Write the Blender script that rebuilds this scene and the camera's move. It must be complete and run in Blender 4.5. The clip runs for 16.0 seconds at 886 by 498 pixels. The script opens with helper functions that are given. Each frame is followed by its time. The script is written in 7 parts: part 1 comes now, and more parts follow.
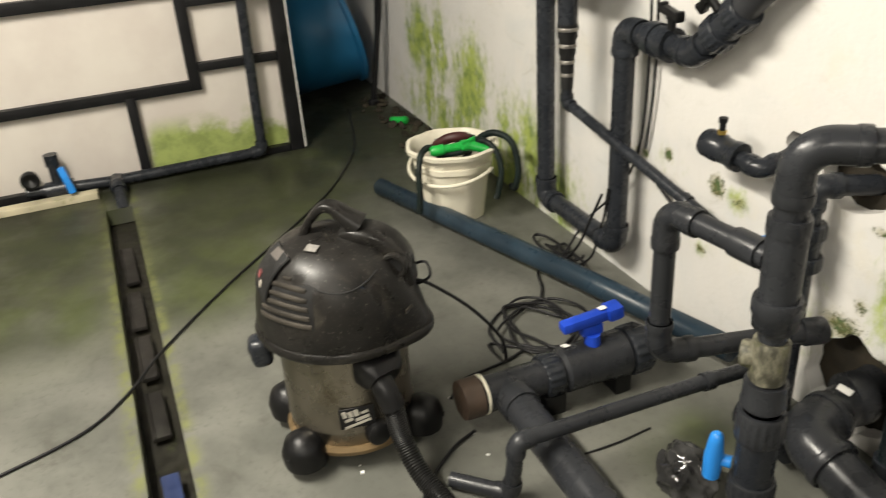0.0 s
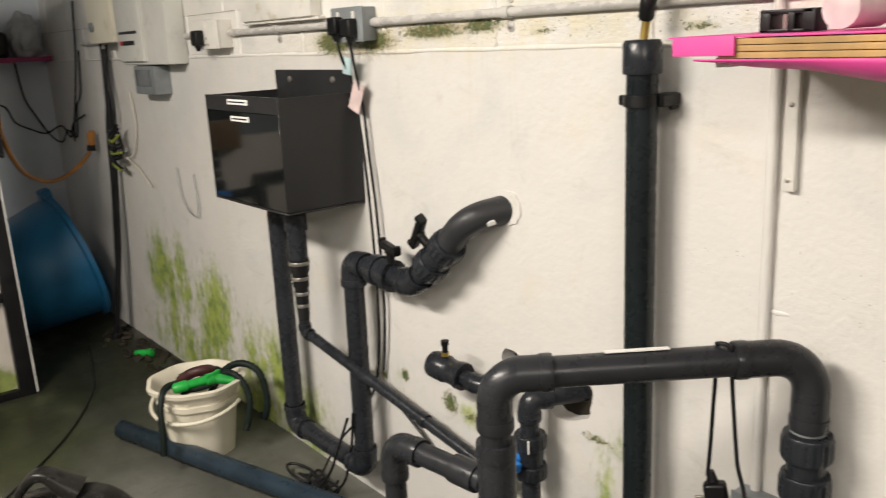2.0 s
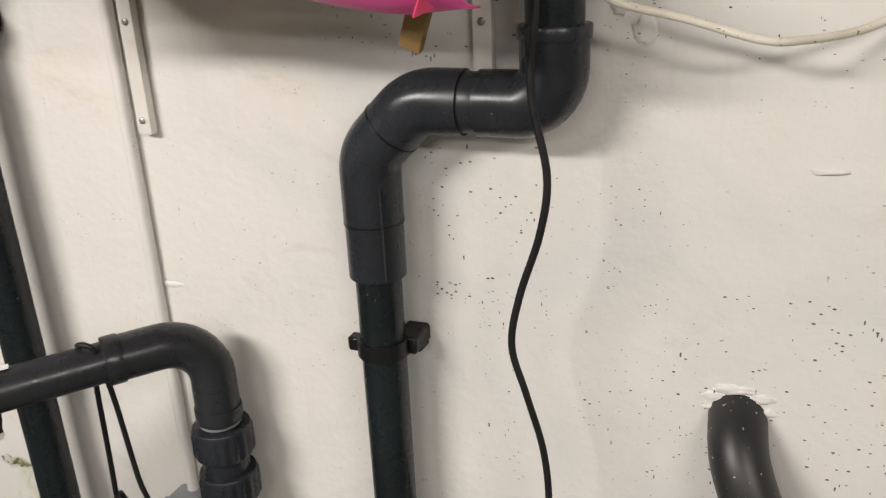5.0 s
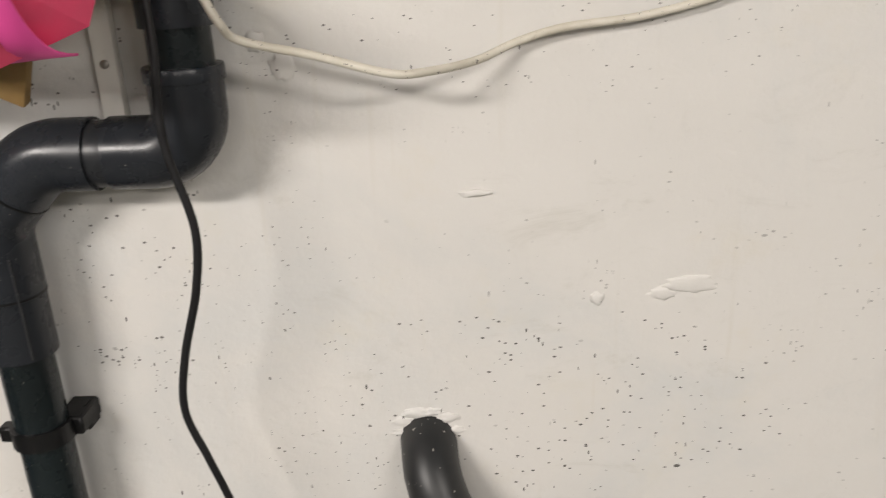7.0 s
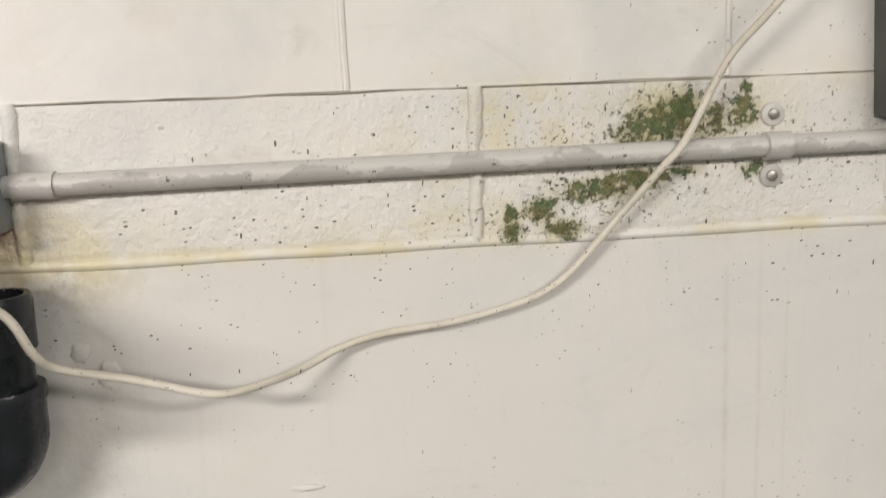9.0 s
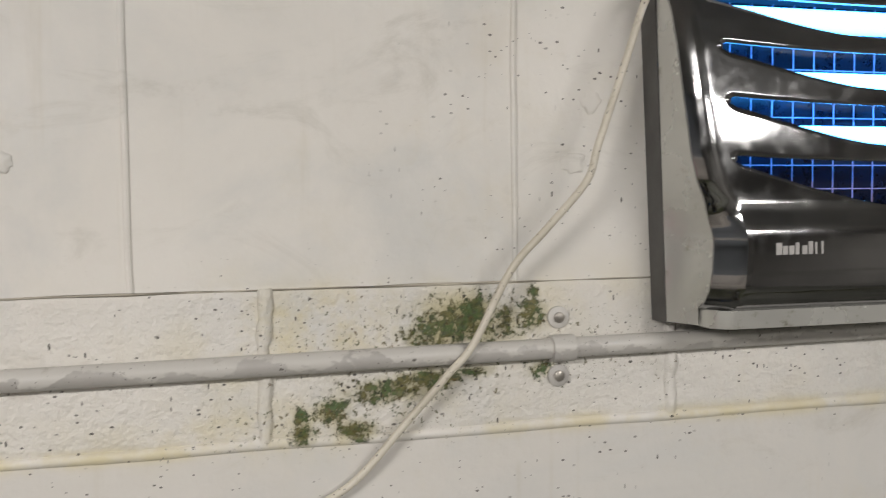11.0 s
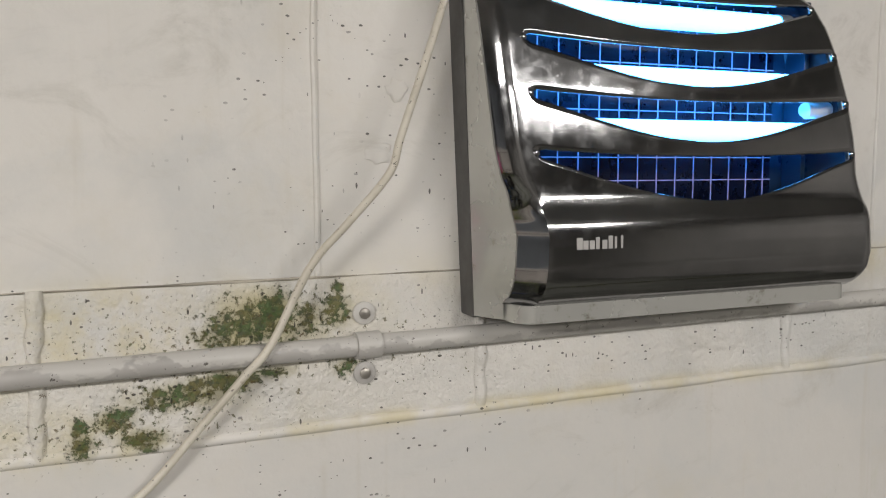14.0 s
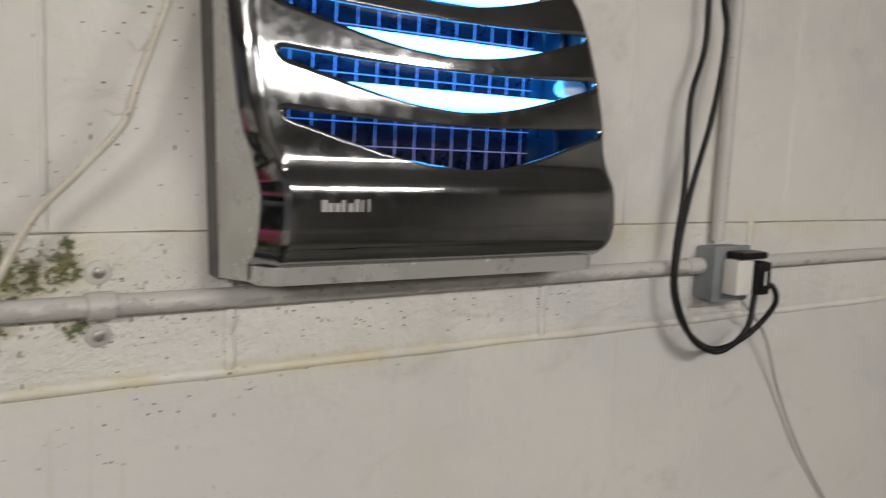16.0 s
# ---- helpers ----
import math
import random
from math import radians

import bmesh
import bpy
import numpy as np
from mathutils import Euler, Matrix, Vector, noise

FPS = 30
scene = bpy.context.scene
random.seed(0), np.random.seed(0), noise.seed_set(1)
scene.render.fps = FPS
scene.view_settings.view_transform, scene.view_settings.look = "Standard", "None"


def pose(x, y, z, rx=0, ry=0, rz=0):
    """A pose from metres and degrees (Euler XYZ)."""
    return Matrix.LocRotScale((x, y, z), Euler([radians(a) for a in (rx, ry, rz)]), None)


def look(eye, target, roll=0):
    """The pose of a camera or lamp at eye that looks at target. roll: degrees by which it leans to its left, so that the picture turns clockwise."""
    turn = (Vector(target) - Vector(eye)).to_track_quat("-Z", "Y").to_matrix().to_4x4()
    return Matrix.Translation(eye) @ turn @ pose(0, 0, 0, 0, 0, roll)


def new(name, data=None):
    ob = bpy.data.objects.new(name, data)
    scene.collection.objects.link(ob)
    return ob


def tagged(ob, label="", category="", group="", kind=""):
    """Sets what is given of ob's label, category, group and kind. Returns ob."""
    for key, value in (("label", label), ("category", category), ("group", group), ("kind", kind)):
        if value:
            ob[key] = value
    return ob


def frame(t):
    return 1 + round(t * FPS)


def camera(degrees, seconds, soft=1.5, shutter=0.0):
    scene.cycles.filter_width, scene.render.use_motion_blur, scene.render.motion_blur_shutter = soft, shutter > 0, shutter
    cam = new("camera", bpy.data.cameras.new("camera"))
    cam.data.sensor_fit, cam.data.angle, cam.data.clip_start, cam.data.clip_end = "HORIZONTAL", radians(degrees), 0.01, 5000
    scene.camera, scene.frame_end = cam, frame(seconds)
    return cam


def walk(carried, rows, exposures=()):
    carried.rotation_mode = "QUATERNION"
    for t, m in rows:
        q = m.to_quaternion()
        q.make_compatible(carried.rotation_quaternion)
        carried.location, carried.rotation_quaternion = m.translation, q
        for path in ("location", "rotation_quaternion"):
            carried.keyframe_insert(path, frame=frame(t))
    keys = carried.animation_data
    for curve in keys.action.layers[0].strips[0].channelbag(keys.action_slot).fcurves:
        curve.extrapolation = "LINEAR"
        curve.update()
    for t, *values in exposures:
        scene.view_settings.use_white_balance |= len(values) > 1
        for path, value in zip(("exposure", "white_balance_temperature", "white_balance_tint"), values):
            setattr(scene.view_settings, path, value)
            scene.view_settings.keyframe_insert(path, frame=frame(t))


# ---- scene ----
cam = camera(56.0, 16.0, soft=1.1, shutter=0.3)

PATH = [
    (0, (0.215, -0.053, 1.4), (-1.441, 0.59, 0.482), -3.8),
    (0.5, (0.195, -0.045, 1.425), (-1.38, 0.85, 0.577), -1.6),
    (1, (0.223, -0.025, 1.481), (-1.37, 0.975, 0.803), -1.6),
    (1.5, (0.262, -0.006, 1.49), (-1.344, 1.065, 0.968), -2.1),
    (2, (0.287, 0.026, 1.484), (-1.231, 1.232, 0.99), -2.7),
    (2.5, (0.312, 0.078, 1.46), (-0.994, 1.507, 0.957), -2.0),
    (3, (0.336, 0.23, 1.441), (-0.745, 1.808, 0.858), -1.6),
    (3.5, (0.355, 0.331, 1.432), (-0.627, 1.949, 0.785), -1.1),
    (3.7, (0.349, 0.361, 1.428), (-0.578, 2.006, 0.768), -1.4),
    (5.8, (0.347, 0.537, 1.453), (-0.207, 2.306, 0.703), -2.8),
    (6, (0.354, 0.539, 1.451), (-0.126, 2.332, 0.706), -2.7),
    (6.5, (0.383, 0.551, 1.45), (0.133, 2.395, 0.716), -1.9),
    (7, (0.405, 0.558, 1.454), (0.312, 2.425, 0.742), -2.6),
    (7.5, (0.451, 0.567, 1.475), (0.474, 2.455, 0.816), -2.9),
    (8, (0.443, 0.559, 1.566), (0.566, 2.46, 0.955), -3.1),
    (8.5, (0.46, 0.562, 1.57), (0.596, 2.498, 1.084), -3.1),
    (9, (0.478, 0.556, 1.594), (0.659, 2.518, 1.247), -2.4),
    (9.5, (0.479, 0.552, 1.62), (0.736, 2.527, 1.436), -1.7),
    (9.7, (0.482, 0.55, 1.619), (0.764, 2.527, 1.51), -1.5),
    (11.8, (0.623, 0.55, 1.732), (1.245, 2.448, 1.613), -0.6),
    (12, (0.629, 0.547, 1.733), (1.289, 2.431, 1.611), -0.6),
    (12.5, (0.642, 0.548, 1.733), (1.368, 2.407, 1.611), -0.4),
    (13, (0.636, 0.548, 1.733), (1.4, 2.393, 1.609), -0.2),
    (13.5, (0.645, 0.562, 1.727), (1.409, 2.404, 1.576), -0.2),
    (14, (0.649, 0.566, 1.721), (1.416, 2.402, 1.524), -0.1),
    (14.5, (0.649, 0.562, 1.712), (1.432, 2.386, 1.469), -0.1),
    (15, (0.622, 0.544, 1.709), (1.437, 2.346, 1.412), 0.1),
    (15.5, (0.661, 0.534, 1.708), (1.547, 2.299, 1.394), 1.4),
    (16, (0.733, 0.525, 1.704), (1.841, 2.174, 1.469), 2.6),
]
walk(cam, [(t, look(eye, target, roll)) for t, eye, target, roll in PATH],
     exposures=[(0.0, 0.58, 6900, 6), (0.5, 0.40, 6900, 6), (1.0, 0.18, 6950, 9), (1.5, 0.06, 6900, 9), (2.0, 0.24, 6850, 10), (2.5, 0.34, 6750, 10), (3.5, 0.23, 6600, 11), (6.0, 0.15, 6550, 11), (7.0, 0.13, 6520, 11), (7.5, 0.06, 6500, 11), (8.0, 0.10, 6480, 11), (8.5, 0.04, 6470, 10), (9.0, 0.11, 6450, 10), (9.5, -0.03, 6450, 10), (12.0, -0.22, 6370, 10), (14.5, -0.22, 6400, 10), (16.0, -0.33, 6430, 10)])

# ---- world and lamps ----
world = bpy.data.worlds.new("room_world")
world.use_nodes = True
world.node_tree.nodes["Background"].inputs["Color"].default_value = (0.8, 0.85, 0.9, 1)
world.node_tree.nodes["Background"].inputs["Strength"].default_value = 0.005
scene.world = world

WALL = 1.40          # face of the long white wall
CEIL = 2.55


def tube_lamp(x, y, watts, length=1.4):
    data = bpy.data.lights.new("tube_lamp_light", "AREA")
    data.shape, data.size, data.size_y = "RECTANGLE", length, 0.22
    data.energy, data.color = watts, (1.0, 0.945, 0.885)
    ob = new("tube_lamp_light", data)
    ob.matrix_world = pose(x, y, CEIL - 0.115, 20, 0, 0)
    return ob


tube_lamp(-1.35, -0.90, 91)
tube_lamp(2.0, -0.95, 43)
# added fill lamp with no known source, to lighten the shadows
tube_lamp(0.3, -2.1, 24)


# ---- materials ----
class Nodes:
    """A small builder for node materials."""

    def __init__(self, name, rough=0.5, metal=0.0):
        self.mat = bpy.data.materials.new(name)
        self.mat.use_nodes = True
        self.t = self.mat.node_tree
        self.bsdf = self.t.nodes["Principled BSDF"]
        self.bsdf.inputs["Roughness"].default_value = rough
        self.bsdf.inputs["Metallic"].default_value = metal
        self.pos = self.t.nodes.new("ShaderNodeNewGeometry").outputs["Position"]
        self.obj = self.t.nodes.new("ShaderNodeTexCoord").outputs["Object"]
        self.rand = self.t.nodes.new("ShaderNodeObjectInfo").outputs["Random"]

    def link(self, a, b):
        self.t.links.new(a, b)

    def put(self, name, value):
        sock = self.bsdf.inputs[name]
        if isinstance(value, (int, float)):
            sock.default_value = value
        elif isinstance(value, tuple):
            sock.default_value = (*value, 1)[:4]
        else:
            self.link(value, sock)

    def noise(self, scale, detail=4, rough=0.6, vec=None, stretch=None, distort=0.0):
        n = self.t.nodes.new("ShaderNodeTexNoise")
        n.inputs["Scale"].default_value, n.inputs["Detail"].default_value = scale, detail
        n.inputs["Roughness"].default_value, n.inputs["Distortion"].default_value = rough, distort
        vec = vec or self.pos
        if stretch:
            m = self.t.nodes.new("ShaderNodeMapping")
            m.inputs["Scale"].default_value = stretch
            self.link(vec, m.inputs["Vector"])
            vec = m.outputs["Vector"]
        self.link(vec, n.inputs["Vector"])
        return n.outputs["Fac"]

    def ramp(self, fac, a, b, va=0.0, vb=1.0):
        n = self.t.nodes.new("ShaderNodeMapRange")
        n.interpolation_type = "SMOOTHSTEP"
        for key, v in (("From Min", a), ("From Max", b), ("To Min", va), ("To Max", vb)):
            n.inputs[key].default_value = v
        self.link(fac, n.inputs["Value"])
        return n.outputs["Result"]

    def math(self, op, a, b=None, c=None):
        n = self.t.nodes.new("ShaderNodeMath")
        n.operation = op
        for i, v in enumerate((a, b, c)):
            if v is None:
                continue
            if isinstance(v, (int, float)):
                n.inputs[i].default_value = v
            else:
                self.link(v, n.inputs[i])
        return n.outputs[0]

    def mix(self, fac, a, b):
        n = self.t.nodes.new("ShaderNodeMix")
        n.data_type = "RGBA"
        for sock, v in ((n.inputs[0], fac), (n.inputs[6], a), (n.inputs[7], b)):
            if isinstance(v, tuple):
                sock.default_value = (*v, 1)
            elif isinstance(v, (int, float)):
                sock.default_value = v
            else:
                self.link(v, sock)
        return n.outputs[2]

    def axes(self, vec=None):
        n = self.t.nodes.new("ShaderNodeSeparateXYZ")
        self.link(vec or self.pos, n.inputs[0])
        return n.outputs

    def bump(self, height, strength=0.3, dist=0.002, under=None):
        n = self.t.nodes.new("ShaderNodeBump")
        n.inputs["Strength"].default_value, n.inputs["Distance"].default_value = strength, dist
        self.link(height, n.inputs["Height"])
        if under:
            self.link(under, n.inputs["Normal"])
        self.link(n.outputs["Normal"], self.bsdf.inputs["Normal"])
        return n.outputs["Normal"]

    def blob(self, u, v, cu, cv, su, sv):
        """A soft patch round (cu, cv), 1 in its middle."""
        a = self.math("POWER", self.math("DIVIDE", self.math("SUBTRACT", u, cu), su), 2)
        b = self.math("POWER", self.math("DIVIDE", self.math("SUBTRACT", v, cv), sv), 2)
        return self.math("EXPONENT", self.math("MULTIPLY", self.math("ADD", a, b), -1.0))

    def blobs(self, u, v, rows):
        total = None
        for row in rows:
            one = self.blob(u, v, *row[:4])
            if len(row) > 4:
                one = self.math("MULTIPLY", one, row[4])
            total = one if total is None else self.math("MAXIMUM", total, one)
        return total


def plain(name, colour, rough=0.5, metal=0.0, vary=0.25, scale=30, bump=0.15, dirt=None, coat=0.0):
    """A surface of one colour with grain, smudges and light wear."""
    n = Nodes(name, rough, metal)
    big, fine = n.noise(scale * 0.25, 3), n.noise(scale * 3, 5)
    c = n.mix(n.ramp(big, 0.3, 0.7), tuple(v * (1 - vary) for v in colour), tuple(min(1, v * (1 + vary)) for v in colour))
    if dirt:
        c = n.mix(n.ramp(n.noise(scale * 0.6, 6, 0.7), 0.55, 0.72, 0, 0.7), c, dirt)
    n.put("Base Color", c)
    n.put("Roughness", n.ramp(n.noise(scale, 5), 0.25, 0.75, max(0.02, rough * 0.75), min(1, rough * 1.3)))
    n.put("Coat Weight", coat)
    if max(colour) < 0.03:
        n.put("Specular IOR Level", 0.32)
    if bump:
        n.bump(fine, bump, 0.001)
    return n.mat


def make_wall_paint():
    n = Nodes("white_wall_paint", 0.55)
    x, y, z = n.axes()
    grain, patch = n.noise(9, 6, 0.65), n.noise(1.7, 4)
    base = n.mix(n.ramp(patch, 0.35, 0.7), (0.79, 0.77, 0.735), (0.74, 0.715, 0.67))
    base = n.mix(n.ramp(grain, 0.5, 0.75, 0, 0.35), base, (0.68, 0.65, 0.59))
    # greyer render below the course, darkened further for the light's fall-off
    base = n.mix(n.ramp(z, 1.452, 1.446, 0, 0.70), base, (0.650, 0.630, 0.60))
    # cool scuffed patches and warm damp clouds
    base = n.mix(n.ramp(n.noise(3.3, 6, 0.62, distort=0.5), 0.44, 0.70, 0, 0.70), base, (0.60, 0.605, 0.595))
    base = n.mix(n.ramp(n.noise(5.1, 6, 0.66), 0.54, 0.74, 0, 0.40), base, (0.66, 0.61, 0.50))
    base = n.mix(n.ramp(n.noise(7.5, 6, 0.7, distort=1.2, stretch=(0.7, 1, 1.3)), 0.55, 0.78, 0, 0.55), base, (0.50, 0.48, 0.43))
    # brown drips under the stained socket and beside the conduit boxes
    rust = n.math("MULTIPLY", n.blobs(x, z, [(-1.90, 1.475, 0.07, 0.035), (-1.68, 1.478, 0.09, 0.03), (-1.80, 1.45, 0.12, 0.025, 0.8), (-1.36, 1.505, 0.10, 0.02, 0.8), (0.13, 1.47, 0.03, 0.03, 0.9), (0.16, 1.44, 0.07, 0.03, 0.6), (1.80, 1.46, 0.05, 0.04, 0.4)]), n.ramp(n.noise(45, 5, 0.7), 0.38, 0.60))
    base = n.mix(n.math("MULTIPLY", rust, 0.85), base, (0.19, 0.115, 0.045))
    # faint runs of damp down the wall
    runs = n.noise(10, 4, 0.6, stretch=(3.2, 1.0, 0.18))
    base = n.mix(n.ramp(runs, 0.58, 0.75, 0, 0.22), base, (0.55, 0.50, 0.40))
    drip = n.math("MULTIPLY", n.blobs(x, z, [(0.861, 1.25, 0.0032, 0.20), (0.899, 1.22, 0.0026, 0.24, 0.8), (0.93, 1.27, 0.002, 0.15, 0.6)]), n.ramp(n.noise(30, 3), 0.3, 0.6))
    base = n.mix(n.math("MULTIPLY", drip, 0.24), base, (0.42, 0.36, 0.22))
    # yellowed course round the joints
    yel = n.math("MULTIPLY", n.blobs(x, z, [(0.70, 1.555, 0.16, 0.035, 1.2), (0.66, 1.578, 0.09, 0.03, 1.3), (0.56, 1.56, 0.03, 0.05), (0.62, 1.47, 0.2, 0.03, 0.8), (0.15, 1.46, 0.10, 0.05), (0.35, 1.450, 0.6, 0.010, 1.0), (1.1, 1.450, 0.5, 0.010, 0.9), (0.83, 1.58, 0.09, 0.03), (1.6, 1.6, 0.7, 0.03, 0.6), (-1.3, 1.50, 0.8, 0.06, 0.7)]),
                 n.ramp(n.noise(14, 5), 0.35, 0.65))
    base = n.mix(n.math("MULTIPLY", yel, 0.85), base, (0.66, 0.585, 0.35))
    # bright algae near the floor
    algae = n.blobs(x, z, [(-3.69, 0.44, 0.17, 0.20, 1.3), (-3.45, 0.38, 0.20, 0.24, 1.35), (-3.06, 0.32, 0.24, 0.24, 1.4), (-2.65, 0.18, 0.40, 0.22, 1.4), (-2.85, 0.06, 0.7, 0.16, 1.5), (-3.5, 0.12, 0.5, 0.16, 1.3), (-2.3, 0.12, 0.2, 0.2, 1.0),
                           (-0.845, 0.56, 0.035, 0.05, 0.8), (-0.875, 0.40, 0.045, 0.16, 0.9), (-0.617, 0.36, 0.05, 0.15, 0.9), (-1.36, 0.456, 0.05, 0.04, 0.9), (-1.48, 0.257, 0.05, 0.03, 0.7), (-1.66, 0.47, 0.10, 0.06, 0.5), (-1.63, 0.80, 0.05, 0.06, 0.6), (-1.1, 0.25, 0.15, 0.15, 0.5),
                           (1.62, 1.20, 0.35, 0.14, 0.20), (1.80, 1.30, 0.2, 0.2, 0.18)])
    streak = n.noise(6, 6, 0.68, stretch=(1.3, 1, 0.55))
    crumb = n.math("MULTIPLY", n.math("SUBTRACT", n.noise(38, 5, 0.7, stretch=(1, 1, 0.6)), 0.5), 1.1)
    soft = n.math("MULTIPLY", algae, n.ramp(streak, 0.22, 0.74, 0.12, 1.0))
    am = n.math("MULTIPLY", n.ramp(n.math("ADD", soft, crumb), 0.12, 0.80, 0, 0.92), n.ramp(algae, 0.03, 0.30))
    green = n.mix(n.ramp(n.noise(24, 4), 0.35, 0.7), (0.36, 0.44, 0.07), (0.14, 0.22, 0.025))
    base = n.mix(am, base, green)
    # dark moss on the block course
    moss = n.blobs(x, z, [(0.797, 1.565, 0.058, 0.028), (0.765, 1.556, 0.0377, 0.0196, 0.9), (0.812, 1.58, 0.0319, 0.0196), (0.845, 1.568, 0.0319, 0.0308, 0.7), (0.876, 1.573, 0.01885, 0.0196), (0.879, 1.595, 0.0087, 0.0084),
                          (0.722, 1.498, 0.0522, 0.0154), (0.762, 1.507, 0.0493, 0.014), (0.8, 1.513, 0.03625, 0.0084, 0.8), (0.66, 1.481, 0.02465, 0.0154), (0.63, 1.46, 0.01305, 0.0154), (0.627, 1.476, 0.01015, 0.0112), (0.683, 1.46, 0.0232, 0.0112), (0.885, 1.512, 0.0203, 0.0168, 0.6),
                          (-1.925, 1.482, 0.09, 0.035, 1.4), (-1.715, 1.480, 0.09, 0.03, 1.3), (-1.45, 1.50, 0.12, 0.020, 1.2), (-1.258, 1.506, 0.07, 0.018, 1.2), (-1.05, 1.486, 0.04, 0.01, 0.7), (-0.65, 1.482, 0.05, 0.01, 0.7),
                          (-1.657, 0.486, 0.020, 0.020, 1.3), (-1.769, 0.455, 0.018, 0.015, 1.3), (-1.81, 0.453, 0.012, 0.012, 1.2), (-1.44, 0.468, 0.030, 0.032, 1.2), (-1.35, 0.45, 0.03, 0.02, 0.7), (-1.48, 0.257, 0.025, 0.012, 0.9), (-1.56, 0.28, 0.03, 0.01, 0.8), (-0.97, 0.28, 0.06, 0.035), (-1.01, 0.22, 0.03, 0.05), (-0.80, 0.245, 0.07, 0.02, 0.9), (-0.90, 0.55, 0.05, 0.012, 0.8), (-0.93, 0.355, 0.02, 0.02, 0.8)])
    fine = n.noise(95, 8, 0.72)
    mm = n.math("MULTIPLY", n.ramp(n.math("ADD", moss, n.math("MULTIPLY", n.math("SUBTRACT", fine, 0.5), 4.2)), 0.50, 0.85, 0, 0.92), n.ramp(moss, 0.04, 0.25))
    mossy = n.mix(n.ramp(n.noise(42, 5, 0.7), 0.40, 0.60), (0.050, 0.105, 0.024), (0.15, 0.135, 0.040))
    mossy = n.mix(n.ramp(n.noise(160, 3), 0.45, 0.65, 0, 0.8), mossy, (0.022, 0.035, 0.012))
    halo = n.math("MULTIPLY", n.ramp(n.math("ADD", moss, n.math("MULTIPLY", n.math("SUBTRACT", n.noise(34, 5, 0.7), 0.5), 1.6)), 0.10, 1.0, 0, 0.7), n.ramp(moss, 0.02, 0.3))
    base = n.mix(halo, base, (0.36, 0.33, 0.15))
    base = n.mix(mm, base, mossy)
    # fine spores strewn round the moss
    wide = n.blobs(x, z, [(0.75, 1.54, 0.20, 0.06), (0.68, 1.475, 0.16, 0.035), (0.95, 1.53, 0.18, 0.05, 0.8), (-1.6, 1.50, 0.5, 0.05, 0.9)])
    spore = n.math("MULTIPLY", n.ramp(n.math("ADD", n.noise(185, 4, 0.7), n.math("MULTIPLY", n.math("SUBTRACT", wide, 1.0), 0.12)), 0.545, 0.60, 0, 0.85), n.ramp(wide, 0.08, 0.35))
    base = n.mix(spore, base, n.mix(n.ramp(n.noise(60, 3), 0.4, 0.6), (0.075, 0.09, 0.02), (0.14, 0.10, 0.04)))
    # black specks of dirt
    speck_zone = n.blobs(x, z, [(0.03, 1.07, 0.07, 0.19, 2.2), (0.44, 0.90, 0.22, 0.12, 2.6), (0.20, 1.08, 0.10, 0.12, 0.9), (1.0, 1.78, 0.10, 0.12, 1.4), (1.2, 1.50, 0.4, 0.04, 1.0), (0.25, 1.35, 0.4, 0.06), (0.75, 1.5, 0.5, 0.12), (1.1, 1.75, 0.35, 0.25, 0.7), (0.5, 1.0, 2.5, 0.9, 0.24), (-0.4, 1.5, 0.3, 0.03), (-1.2, 1.5, 0.7, 0.04)])
    warp = n.noise(40, 3)
    for scale, keep, lo, hi, stretch in ((75, 0.962, 0.10, 0.20, (0.7, 1, 1.3)), (230, 0.86, 0.15, 0.38, (0.7, 1, 1.2)), (130, 0.89, 0.11, 0.26, (1.7, 1, 0.6))):
        vor = n.t.nodes.new("ShaderNodeTexVoronoi")
        vor.inputs["Scale"].default_value = scale
        m = n.t.nodes.new("ShaderNodeMapping")
        m.inputs["Scale"].default_value = stretch
        n.link(n.pos, m.inputs["Vector"])
        n.link(m.outputs["Vector"], vor.inputs["Vector"])
        cells = n.axes(vor.outputs["Color"])
        d = n.math("ADD", vor.outputs["Distance"], n.math("MULTIPLY", n.math("SUBTRACT", warp, 0.5), 0.5))
        size = n.math("MULTIPLY", cells[1], hi - lo)
        dot = n.ramp(n.math("SUBTRACT", d, size), lo * 0.6, lo, 1, 0)
        dot = n.math("MULTIPLY", dot, n.ramp(cells[0], keep, keep + 0.03))
        zone = n.math("MULTIPLY", speck_zone, n.ramp(n.noise(8 + scale * 0.05, 4), 0.38, 0.62))
        dot = n.math("MULTIPLY", dot, n.ramp(zone, 0.12, 0.34))
        base = n.mix(n.math("MULTIPLY", dot, 0.85), base, (0.035, 0.03, 0.024))
    n.put("Base Color", base)
    n.put("Roughness", n.ramp(grain, 0.3, 0.7, 0.38, 0.62))
    # rough block face on the one course, smoother paint elsewhere
    course = n.math("MULTIPLY", n.ramp(z, 1.45, 1.462), n.ramp(z, 1.60, 1.612, 1, 0))
    h = n.math("ADD", n.math("MULTIPLY", n.noise(85, 5, 0.62), n.math("ADD", n.math("MULTIPLY", course, 2.0), 0.42)), n.math("ADD", n.math("MULTIPLY", n.noise(6, 4), 1.9), n.math("MULTIPLY", n.noise(24, 4), 0.25)))
    h = n.math("ADD", h, n.math("MULTIPLY", mm, 0.9))
    n.bump(h, 0.66, 0.0032)
    return n.mat


